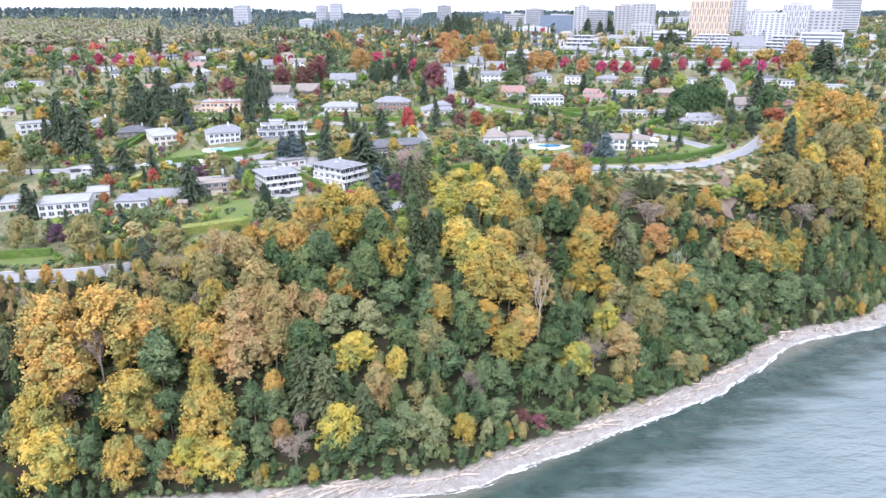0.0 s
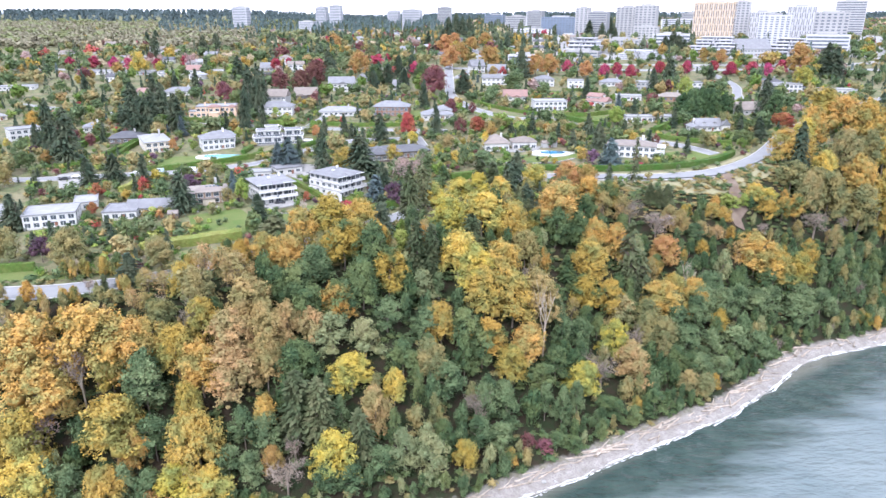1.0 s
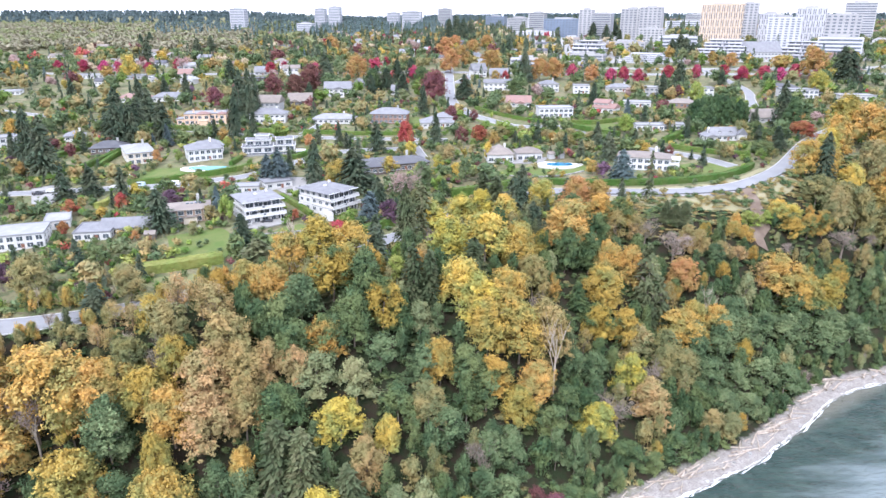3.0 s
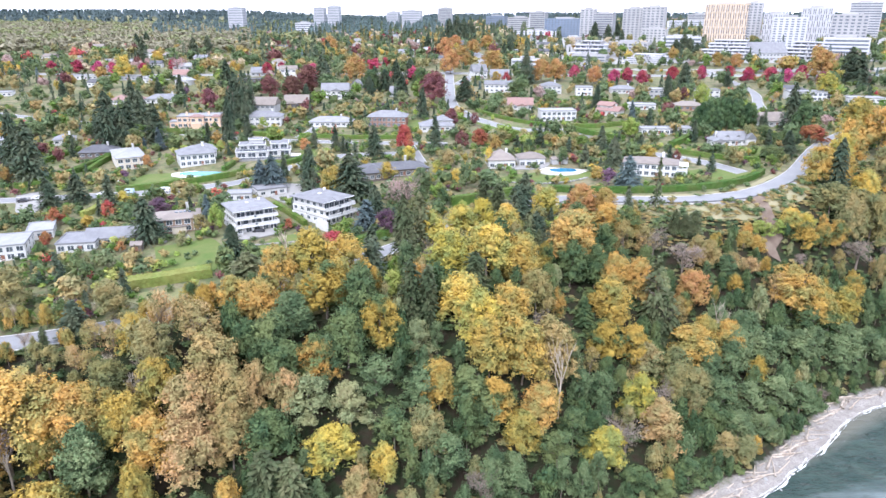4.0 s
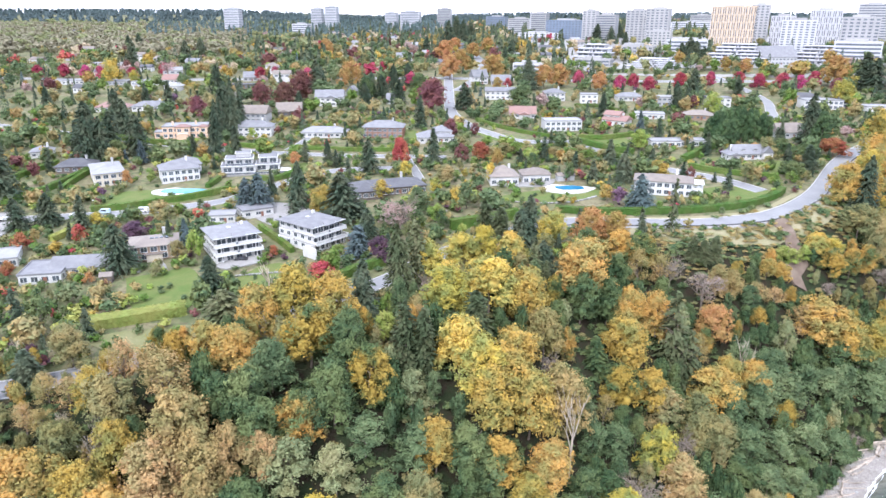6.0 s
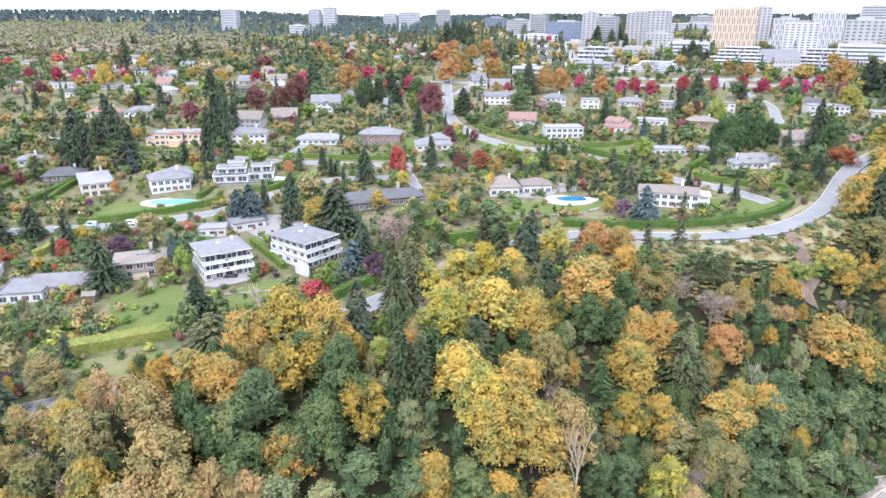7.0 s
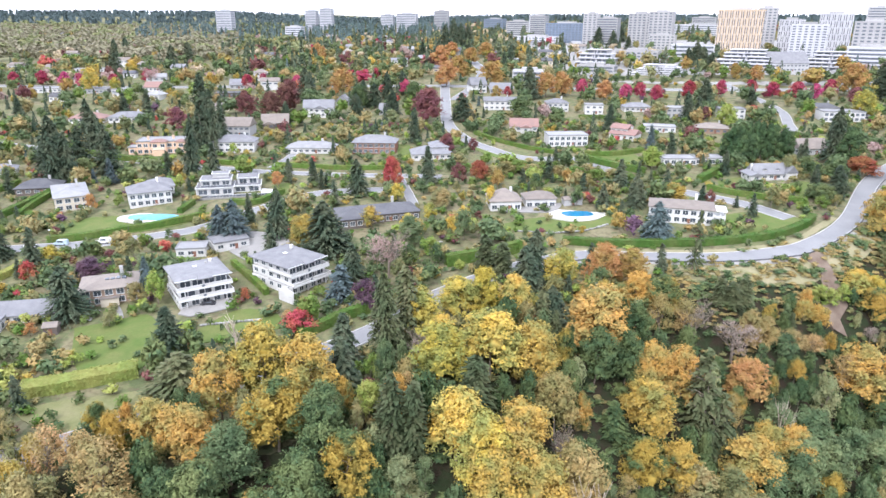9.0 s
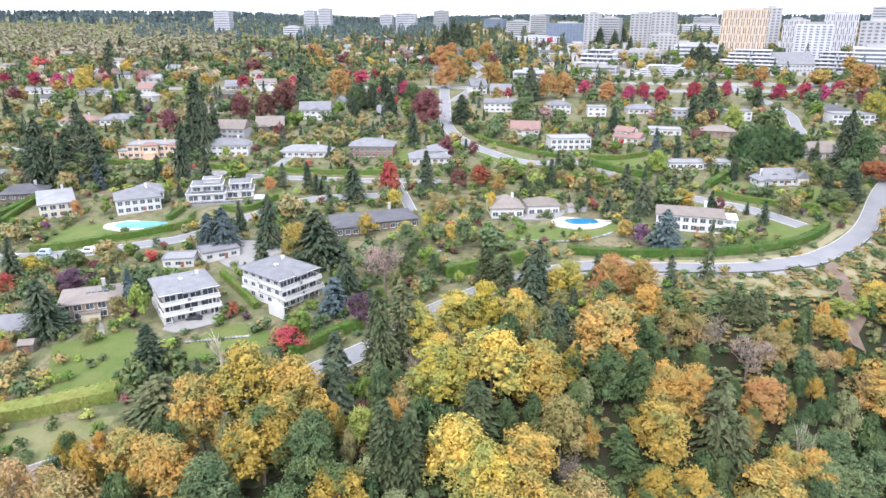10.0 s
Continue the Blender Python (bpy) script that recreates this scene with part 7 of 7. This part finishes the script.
tree("garden", "crimson", -269.0, 754.1, 11.8, 11.2, GARDEN)
tree("garden", "crimson", -119.4, 695.5, 11.7, 11.2, GARDEN)
tree("garden", "crimson", -153.4, 720.1, 10.2, 9.7, GARDEN)
tree("garden", "crimson", 51.9, 632.6, 9.7, 9.2, GARDEN)
tree("garden", "orange", 302.6, 617.1, 24.5, 23.4, GARDEN)
tree("garden", "orange", 81.4, 636.5, 18.5, 17.6, GARDEN)
tree("garden", "orange", 94.5, 640.1, 18.6, 17.7, GARDEN)
tree("garden", "orange", 42.7, 685.5, 21.5, 20.5, GARDEN)
tree("garden", "orange", 6.3, 689.7, 21.7, 20.7, GARDEN)
tree("garden", "orange", 17.4, 733.7, 20.7, 19.7, GARDEN)
tree("garden", "orange", 33.2, 845, 17.0, 20.0, GARDEN)
tree("garden", "orange", 14.1, 914.6, 17.0, 20.0, GARDEN)
tree("garden", "orange", 51.4, 906.9, 17.0, 20.0, GARDEN)
tree("garden", "orange", -76.2, 655.1, 21.8, 20.8, GARDEN)
tree("garden", "orange", 121.6, 618.9, 15.4, 14.6, GARDEN)
tree("garden", "orange", 1.6, 806.6, 23.0, 21.9, GARDEN)
tree("garden", "orange", -128.1, 860.1, 22.3, 21.2, GARDEN)
tree("garden", "orange", 262.6, 686.8, 14.4, 13.7, GARDEN)
tree("garden", "orange", 253.5, 709.4, 13.0, 12.4, GARDEN)
tree("garden", "orange", 43.3, 629.1, 10.9, 10.4, GARDEN)
tree("garden", "orange", -74.7, 417.9, 8.0, 7.7, GARDEN)
tree("garden", "olive", 138.7, 377.6, 9.9, 9.4, GARDEN)
tree("garden", "olive", -90.4, 306, 5.4, 5.1, GARDEN)
tree("garden", "bright", -86.0, 299.1, 11.5, 9.6, GARDEN)
tree("garden", "bright", 177.6, 528.7, 14.2, 13.5, GARDEN)
tree("garden", "bright", -19.4, 257.4, 4.2, 4.0, GARDEN)
tree("garden", "bright", -120.3, 416.5, 8.0, 7.6, GARDEN)
tree("garden", "bright", -112.1, 476.1, 7.9, 7.5, GARDEN)
tree("garden", "green", -57.4, 603, 17.4, 16.6, GARDEN)
tree("garden", "green", 59.5, 385.3, 9.2, 8.8, GARDEN)
tree("garden", "green", 54.7, 564.2, 14.6, 18.2, GARDEN)
tree("garden", "green", -29.7, 313.3, 7.4, 7.0, GARDEN)
tree("garden", "green", -99.7, 308.1, 7.2, 6.9, GARDEN)
tree("garden", "green", -8.9, 322.5, 9.6, 9.1, GARDEN)
tree("garden", "green", 0.2, 323.4, 8.7, 8.3, GARDEN)
tree("garden", "green", 162.9, 384.8, 8.3, 13.8, GARDEN)
tree("garden", "green", 175.5, 423.4, 9.1, 12.9, GARDEN)
tree("garden", "green", 183.7, 414.6, 8.8, 12.6, GARDEN)
tree("garden", "green", -18.4, 616, 17.0, 16.2, GARDEN)
tree("garden", "olive", -95.4, 285.7, 4.7, 5.9, GARDEN)
tree("garden", "olive", -93.1, 300.8, 7.0, 6.7, GARDEN)
tree("garden", "olive", 166.2, 420.7, 10.8, 10.3, GARDEN)
tree("garden", "olive", 2.0, 384.8, 9.2, 11.5, GARDEN)
tree("garden", "olive", 16.3, 349.7, 7.1, 10.2, GARDEN)
tree("garden", "olive", -11.9, 310.4, 9.1, 8.7, GARDEN)
tree("garden", "olive", 68.5, 406.2, 7.8, 7.4, GARDEN)
tree("bare", "pink", -15.5, 314.8, 17.5, 17.5, GARDEN)
tree("bare", "pink", -251.5, 719.5, 20.0, 20.3, GARDEN)
tree("garden", "olive", -127.2, 234, 14.4, 16.0, GARDEN)
tree("garden", "olive", -151.8, 237.8, 12.9, 12.2, GARDEN)
tree("garden", "olive", -95.7, 230, 12.5, 11.9, GARDEN)
tree("garden", "red", -154.7, 310.6, 7.1, 8.9, GARDEN)
tree("garden", "red", -144.8, 285.9, 6.6, 6.3, GARDEN)
tree("garden", "purple", -140.3, 238.6, 9.7, 9.2, GARDEN)
tree("garden_conifer", "conifer", -169.6, 271.2, 14.7, 9.2, GARDEN)
tree("garden_conifer", "conifer", -197.6, 369.8, 29.0, 18.1, GARDEN)
tree("garden_conifer", "conifer", -222.7, 400.4, 28.7, 13.0, GARDEN)
tree("garden_conifer", "conifer", -158.9, 336.5, 13.4, 11.2, GARDEN)
tree("garden_conifer", "conifer", -168.4, 332.8, 12.9, 10.0, GARDEN)
tree("maple", "gold", 214.4, 406, 26.0, 20.8)
tree("maple", "gold", 218.3, 388.7, 26.0, 23.3)
tree("maple", "gold", 226.7, 380.6, 26.0, 22.9)
tree("maple", "gold", 191.1, 370.3, 23.1, 15.9)
tree("maple", "gold", 205.6, 345.6, 26.0, 18.3)
tree("maple", "gold", 217.0, 342.6, 26.0, 18.3)
tree("maple", "gold", 217.6, 334.3, 21.8, 15.1)
tree("maple", "yellow", 182.9, 361.3, 20.4, 14.0)
tree("maple", "yellow", 185.4, 341.6, 21.7, 15.0)
tree("maple", "yellow", 227.1, 362.8, 22.9, 15.8)
tree("maple", "olive", 202.7, 354.7, 26.0, 18.5)
tree("maple", "olive", 218.7, 362.3, 22.8, 15.8)
tree("maple", "olive", 181.9, 326.9, 25.2, 17.4)
tree("maple", "olive", 200.2, 331.9, 25.8, 17.8)
tree("maple", "olive", 168.3, 321.5, 20.7, 14.2)
tree("conifer", "conifer", 172.6, 344.1, 25.4, 12.7)
tree("conifer", "conifer", 239.8, 391.5, 25.4, 12.7)


# ---------------- dead trees ----------------

def snag(x, y, high, wide, seed):
    """A dead tree: pale trunk and broken limbs without bark."""
    V, Fq, tips = bare_limbs(seed, H=high, W=wide, levels=2, r0=0.32, upright=1.1)
    V[:, :2] *= wide / max(1.0, np.abs(V[:, :2]).max())
    ob = put("dead_tree", mesh_of("dead_tree", [tuple(v) for v in V], Fq, PALE_BARK), None, None, pose(x, y, ground(x, y) - 0.2, 0, 0, seed * 40))
    TAKEN.append((x, y, 1.5))
    return tagged(ob, "bleached dead tree with broken bare limbs on the bluff", "dead tree", "dead trees")


snag(33.9, 222.6, 30, 5.5, 45)
snag(98.3, 267.1, 19, 3.0, 46)
snag(96.2, 266.8, 20, 3.0, 47)
snag(-103.2, 185.3, 15, 2.5, 48)
snag(-52.2, 266.4, 13, 3.6, 49)
tree("pine", "cypress", 85.6, 317.3, 21, 6.5, "beside the road")


# ---------------- planting that fills the rest ----------------
def free(x, y, r, lists):
    for L in lists:
        for a, b, q in L:
            if abs(a - x) < q + r and abs(b - y) < q + r and (a - x) ** 2 + (b - y) ** 2 < (q + r) ** 2:
                return False
    return True


fill = random.Random(11)
GLADES = ((49, 263.9, 8), (50.3, 254.2, 7), (46, 248.4, 6), (49.2, 273.4, 6), (36.2, 217.7, 5), (-34, 222.2, 4), (-44, 225.4, 4), (-31, 227.3, 5), (-42, 272.7, 9), (-64, 254.5, 13), (-82, 254.6, 12))
WOODS = (("maple", "gold", 5), ("maple", "turning", 16), ("maple", "green", 20), ("alder", "alder", 16), ("alder", "green", 14),
         ("alder", "olive", 8), ("column", "cypress", 2), ("airy", "tan", 3), ("bare", "grey", 3), ("alder", "willow", 4))
SHORE_WOODS = (("alder", "alder", 34), ("alder", "green", 22), ("maple", "green", 8), ("alder", "willow", 12), ("maple", "turning", 8), ("alder", "olive", 10), ("bare", "grey", 4), ("maple", "gold", 6))


def pick(table):
    return fill.choices([r[:2] for r in table], [r[2] for r in table])[0]


filled, behind = {}, {}
for i in range(12000):
    u, d = fill.uniform(-72, 432), fill.uniform(8.3, 92)
    s = d + shore(u)
    x, y = 0.842 * u - 0.5395 * s, 0.5395 * u + 0.842 * s
    if abs(x) > 0.67 * y + 16 or not free(x, y, 1.0, (ROAD_LINES, HOUSE_SPOTS, LAWNS)):
        continue
    if d > SCRUB(u) or (u > 215 and d > 60):
        continue
    low = d < 33
    kind, tone = pick(SHORE_WOODS if low else WOODS)
    hi = fill.uniform(10, 16) if low else fill.uniform(10, 17)
    if d < 15:
        hi *= 0.55
    if x < -75 and d > 46:
        hi = fill.uniform(5.5, 8.5)
        tone = fill.choice(("tan", "olive", "beige", "gold", "turning")) if kind in ("maple", "alder") else tone
        if tone == "beige":
            kind = "bare"
    if u > 229 and d > 38:
        hi *= 0.6
    wd = hi * fill.uniform(0.52, 0.7) * (0.5 if kind in ("column", "conifer") else 0.8 if kind == "alder" else 1)
    if free(x, y, wd * 0.4, (TAKEN,)) and free(x, y, wd * 0.3, (GLADES,)):
        filled[kind] = filled.get(kind, 0) + 1
        if filled[kind] <= 130 or kind not in ("alder", "maple"):
            tree(kind, tone, x, y, hi, wd)
        else:
            TAKEN.append((x, y, wd * 0.32))
            behind.setdefault(tone, []).append((x, y, hi, wd))

GARDENS = (("garden", "green", 22), ("garden", "olive", 22), ("garden", "willow", 6), ("garden", "turning", 4), ("garden", "gold", 3), ("garden", "orange", 3), ("garden", "maroon", 4), ("garden", "red", 1),
           ("garden", "bright", 4), ("garden_conifer", "conifer", 16), ("garden_column", "conifer", 9), ("garden_conifer", "spruce", 1), ("garden", "yellow", 1), ("garden", "alder", 30),
           ("garden", "tan", 4), ("garden", "hedge", 8), ("garden", "pink", 2), ("garden", "purple", 1))


def small_crown(seed, lumps, per, leaf):
    """A crown within a unit box, of leafy lumps with sprays all over them."""
    rng = np.random.default_rng(seed)
    V, Fq, k = [], [], 0
    for i in range(lumps):
        d = unit(rng, 1)[0]
        q = rng.uniform(0.25, 0.62)
        c = np.array((d[0] * q * 0.5, d[1] * q * 0.5, 0.47 + d[2] * q * 0.5))
        r = rng.uniform(0.17, 0.27) * (1.5 if lumps < 6 else 1)
        n = unit(rng, per)
        n[:, 2] = np.abs(n[:, 2]) * np.where(rng.random(per) < 0.8, 1, -1)
        N = n + 0.6 * rng.normal(size=(per, 3)) + (0, 0, 0.3)
        N /= np.linalg.norm(N, axis=1)[:, None]
        for v, f in (cards(c + n * r * rng.uniform(0.75, 1.15, (per, 1)), N, leaf, rng, 1.2), (c + BALLS[0][0] * r * 0.62 * rng.uniform(0.75, 1.2, (6, 1)), BALLS[0][1])):
            V.append(v)
            Fq.append(f + k)
            k += len(v)
    return np.concatenate(V), np.concatenate(Fq)


LITTLE = {"wood": [small_crown(s, 16, 70, 0.062) for s in (14, 15, 16)], "tree": [small_crown(s, 10, 34, 0.115) for s in (1, 2, 3, 4, 5)], "far": [small_crown(s, 8, 16, 0.16) for s in (6, 7, 8, 9)], "bush": [small_crown(s, 4, 15, 0.22) for s in (10, 11, 12, 13)]}


def scatter(name, spots, tone, leaf, per, label, cat, seed=1, cone=False, form="tree"):
    """Uncounted growth as one object: at each (x, y, height, width) a small crown, or a cone of drooping sprays."""
    rng = np.random.default_rng(seed)
    out = []
    for x, y, h, w in spots:
        z = ground(x, y)
        if cone:
            f = rng.random(per) ** 1.25
            a = rng.uniform(0, 2 * math.pi, per)
            tier = 0.72 + 0.34 * np.abs(((f * 9) % 1.0) - 1)
            r = w / 2 * (1.03 - f) ** 0.8 * tier * rng.uniform(0.7, 1.1, per)
            n = np.stack([np.cos(a), np.sin(a), np.full(per, 0.7)], 1)
            C = np.array((x, y, z)) + np.stack([n[:, 0] * r, n[:, 1] * r, h * (0.05 + 0.95 * f)], 1)
            N = n + 0.3 * rng.normal(size=(per, 3))
            N /= np.linalg.norm(N, axis=1)[:, None]
            out.append(cards(C, N, leaf, rng, 1.5, n * (1, 1, -0.6)))
        else:
            V, Fq = LITTLE[form][int(rng.integers(len(LITTLE[form])))]
            t = rng.uniform(0, 6.28)
            c, q = math.cos(t), math.sin(t)
            w2 = w * rng.uniform(0.9, 1.25)
            out.append((np.stack([x + (V[:, 0] * c - V[:, 1] * q) * w2, y + (V[:, 0] * q + V[:, 1] * c) * w2, z + V[:, 2] * h * 1.08], 1), Fq))
    if not out:
        return None
    ob = put(name, card_mesh(name, out, LEAF[tone]))
    return tagged(ob, label, cat, "", "stuff")


for i, (key, spots) in enumerate(behind.items()):
    scatter("bluff_trees", spots, key, 0.8, 130, "lower trees with " + TONE[key] + " filling the wooded bluff", "trees", 90 + i, form="wood")

far_rng = random.Random(8)
for i in range(150):
    y = 649 + 912 * far_rng.random() ** 1.3
    x = far_rng.uniform(-0.54, 0.19) * y
    if free(x, y, 14, (HOUSE_SPOTS,)) and free(x, y, 10, (ROAD_LINES,)) and len(HOUSE_SPOTS) < 250:
        far_house(x, y, far_rng)

singles, massed = {}, {}
for i in range(5200):
    y = 227 + 650 * fill.random() ** 0.9
    x = fill.uniform(-1, 1) * (y * 0.67 + 20)
    if inland(x, y) < 82:
        continue
    kind, tone = pick(GARDENS)
    hi = (3.4 + 9.0 * fill.random() ** 2.2) * (1.35 if "conifer" in kind else 1) * (1 + max(0, y - 490) / 800)
    wd = hi * (0.48 if "conifer" in kind else 0.34 if "column" in kind else fill.uniform(0.85, 1.2))
    if free(x, y, wd * 0.36, (ROAD_LINES, HOUSE_SPOTS, LAWNS, FRONTS)) and free(x, y, wd * 0.2, (HEDGE_SPOTS,)) and free(x, y, wd * 0.26, (TAKEN,)):
        if y < 466 and singles.get(kind, 0) < 150:
            singles[kind] = singles.get(kind, 0) + 1
            tree(kind, tone, x, y, hi, wd, GARDEN)
        else:
            TAKEN.append((x, y, wd * 0.36))
            massed.setdefault((tone, kind != "garden"), []).append((x, y, hi, wd))
for i, (key, spots) in enumerate(massed.items()):
    scatter("garden_trees", spots, key[0], 1.1, 130, "many garden trees with " + TONE[key[0]] + " between the houses", "trees", 40 + i, key[1])
SHRUBS = (("shrub", "green", 10), ("shrub", "olive", 8), ("shrub", "hedge", 8), ("shrub", "alder", 6), ("shrub", "red", 0.4), ("shrub", "maroon", 1), ("shrub", "purple", 0.5), ("shrub", "gold", 1), ("shrub", "bright", 3), ("shrub", "tan", 2))
massed, count = {}, 0
for i in range(7500):
    y = 227 + 331 * fill.random() ** 1.15
    x = fill.uniform(-1, 1) * (y * 0.57 + 10)
    if inland(x, y) < 82:
        continue
    kind, tone = pick(SHRUBS)
    wd = fill.uniform(2.0, 5.0)
    if free(x, y, wd * 0.4, (ROAD_LINES, HOUSE_SPOTS, HEDGE_SPOTS) if i % 4 == 0 else (ROAD_LINES, HOUSE_SPOTS, LAWNS, HEDGE_SPOTS)) and free(x, y, -0.6, (TAKEN,)):
        hi = wd * fill.uniform(0.55, 0.9)
        if y < 387 and count < 110:
            count += 1
            tree(kind, tone, x, y, hi, wd, GARDEN)
        else:
            massed.setdefault(tone, []).append((x, y, hi, wd))
for i, (tone, spots) in enumerate(massed.items()):
    scatter("garden_shrubs", spots, tone, 0.55, 22, "low rounded garden shrubs in many beds", "shrubs", 70 + i, form="bush")


def bluff_spots(n, lo, hi, rng):
    out = []
    while len(out) < n:
        u, d = rng.uniform(-72, 380), rng.uniform(lo, hi)
        s = d + shore(u)
        x, y = 0.842 * u - 0.5395 * s, 0.5395 * u + 0.842 * s
        if free(x, y, 0.5, (ROAD_LINES, GULLY)):
            out.append((x, y, rng.uniform(0.6, 2.2), rng.uniform(2.0, 4.5)))
    return out


scatter("undergrowth", bluff_spots(3000, 8, 88, fill), "green", 0.85, 26, "dark green bramble and fern undergrowth covering the bluff", "undergrowth", seed=3, form="bush")
scatter("undergrowth", bluff_spots(700, 8, 88, fill), "olive", 0.8, 26, "dull olive scrub between the trees of the bluff", "undergrowth", seed=4, form="bush")


def scrub_spots(n, rng):
    out = []
    while len(out) < n:
        u = rng.uniform(188, 370)
        d = rng.uniform(SCRUB(u) - 6, SCRUB(u) + 24)
        s = d + shore(u)
        x, y = 0.842 * u - 0.5395 * s, 0.5395 * u + 0.842 * s
        if free(x, y, 0.6, (ROAD_LINES, GULLY)):
            out.append((x, y, rng.uniform(0.3, 0.9), rng.uniform(1.6, 4.0)))
    return out


scatter("dry_scrub", scrub_spots(700, fill), "tan", 0.5, 20, "dry tan grass and bracken along the top of the bluff", "scrub", seed=6, form="bush")
scatter("dry_scrub", scrub_spots(160, fill), "olive", 0.5, 20, "low olive bushes along the top of the bluff", "scrub", seed=7, form="bush")


def far_spots(n, x0, x1, y0, y1, h0, h1, rng, fat=0.8):
    """Places in a wedge that widens with distance."""
    out = []
    for i in range(n):
        y = y0 + (y1 - y0) * rng.random() ** 0.8
        x = rng.uniform(x0, x1) * y / y1
        if 110 < x < 620 and y < 1150 and rng.random() < 0.75:
            continue
        if free(x, y, 3, (HOUSE_SPOTS, ROAD_LINES)):
            h = rng.uniform(h0, h1)
            out.append((x, y, h, h * rng.uniform(0.8, 1.25) * fat))
    return out


FARW = "far off beyond the houses"
# broadleaved valley wood in the distance, nearly bare, then conifer ridges with haze put into their colour
scatter("far_wood", far_spots(2500, -1700, -520, 900, 2006, 10, 17, fill, 1.35), "valley", 1.8, 30, "nearly bare beige wood " + FARW, "wood", 8, form="far")
scatter("far_wood", far_spots(1100, -1800, -380, 980, 2177, 10, 18, fill, 1.3), "willow", 1.8, 30, "grey-green mixed wood " + FARW, "wood", 9, form="far")
# bluish needle tone paints the distance haze onto the ridge
scatter("far_conifers", far_spots(3000, -2600, 2300, 2041, 3090, 15, 22, fill, 0.75), "spruce", 6.0, 40, "conifer forest along the horizon, needles coloured blue-grey for haze", "forest", 10, True)
scatter("far_conifers", far_spots(1000, -560, 1100, 718, 2063, 12, 22, fill, 0.42), "conifer", 2.6, 90, "dark conifers standing among distant houses", "trees", 12, True)
# same paler, bluer tone here, as haze laid into the needles
scatter("far_conifers", far_spots(640, -760, 60, 1242, 1949, 17, 25, fill, 0.4), "spruce", 2.6, 90, "tall conifers round the far towers, needles coloured blue-grey for haze", "trees", 23, True)
for tone, n, sd in (("green", 550, 13), ("willow", 350, 24), ("olive", 500, 14), ("orange", 280, 15), ("gold", 150, 16), ("maroon", 240, 17), ("alder", 1000, 18), ("tan", 500, 19), ("beige", 400, 22), ("crimson", 90, 20), ("pink", 240, 21)):
    scatter("far_trees", far_spots(n, -1100, 1420, 695, 2063, 7, 14, fill, 1.05), tone, 1.7, 22, "trees with " + TONE[tone] + " among distant houses", "trees", sd, form="far")


# ---------------- beach: driftwood, stones, foam ----------------
drift = random.Random(21)


def along_shore(u, d):
    s = shore(u) + d
    return 0.842 * u - 0.5395 * s, 0.5395 * u + 0.842 * s


for i in range(190):
    u = drift.uniform(43, 323)
    x, y = along_shore(u, drift.gauss(5.9, 1.1))
    L, r = drift.uniform(2.5, 10.5), drift.uniform(0.16, 0.42)
    V, Fq = [], []
    a = Vector((-L / 2, 0, 0))
    for k in range(4):
        b = Vector((-L / 2 + L * (k + 1) / 4, drift.uniform(-0.15, 0.15), drift.uniform(-0.05, 0.08)))
        tube(V, Fq, a, b, r * (1 - 0.15 * k), r * (0.85 - 0.15 * k), 7)
        a = b
    if i % 4 == 0:
        tube(V, Fq, (-L / 2, 0, 0), (-L / 2 - 0.4, 0.3, 0.5), r * 0.7, r * 0.2, 5)
        tube(V, Fq, (-L / 2, 0, 0), (-L / 2 - 0.4, -0.4, 0.2), r * 0.6, r * 0.15, 5)
    ob = put("driftwood_log", mesh_of("driftwood_log", V, Fq, DRIFT), None, None, pose(x, y, ground(x, y) + r * 0.75, 0, drift.uniform(-4, 4), 29 + drift.gauss(0, 17)))
    tagged(ob, "bleached driftwood log lying on the shingle beach", "log", "driftwood logs")

for i in range(70):
    u = drift.uniform(33, 333)
    x, y = along_shore(u, drift.uniform(-3.5, 4.5))
    bm = bmesh.new()
    bmesh.ops.create_icosphere(bm, subdivisions=2, radius=drift.uniform(0.2, 0.75))
    for v in bm.verts:
        v.co *= 1 + 0.35 * noise.noise(v.co * 2 + Vector((i, 0, 0)))
        v.co.z *= 0.6
    me = bpy.data.meshes.new("boulder")
    bm.to_mesh(me)
    bm.free()
    me.materials.append(ROCK)
    tagged(put("boulder", me, None, None, pose(x, y, ground(x, y) + 0.1)), "grey weathered boulder at the water's edge", "stone", "boulders")


def foam_line(off, wide, seed):
    rng = random.Random(seed)
    V, Fq = [], []
    n = 520
    for i in range(n):
        u = 22 + 330 * i / n
        c = off + 0.8 * noise.noise((u * 0.16, seed, 1)) + 0.4 * noise.noise((u * 0.6, seed, 2))
        w = max(0.01, wide * (0.3 + 1.6 * noise.noise((u * 0.11, seed, 0)) + 0.9 * noise.noise((u * 0.7, seed, 5)) + rng.uniform(-0.2, 0.2)))
        for k in (-w, w):
            x, y = along_shore(u, c + k)
            V.append((x, y, max(0.05, ground(x, y) + 0.05)))
    Fq = [(2 * i, 2 * i + 2, 2 * i + 3, 2 * i + 1) for i in range(n - 1)]
    tagged(put("foam", mesh_of("foam", V, Fq, FOAM)), "thin white line of foam where ripples meet the beach", "foam", "", "stuff")


foam_line(0.4, 0.5, 1)
foam_line(-0.5, 0.4, 2)
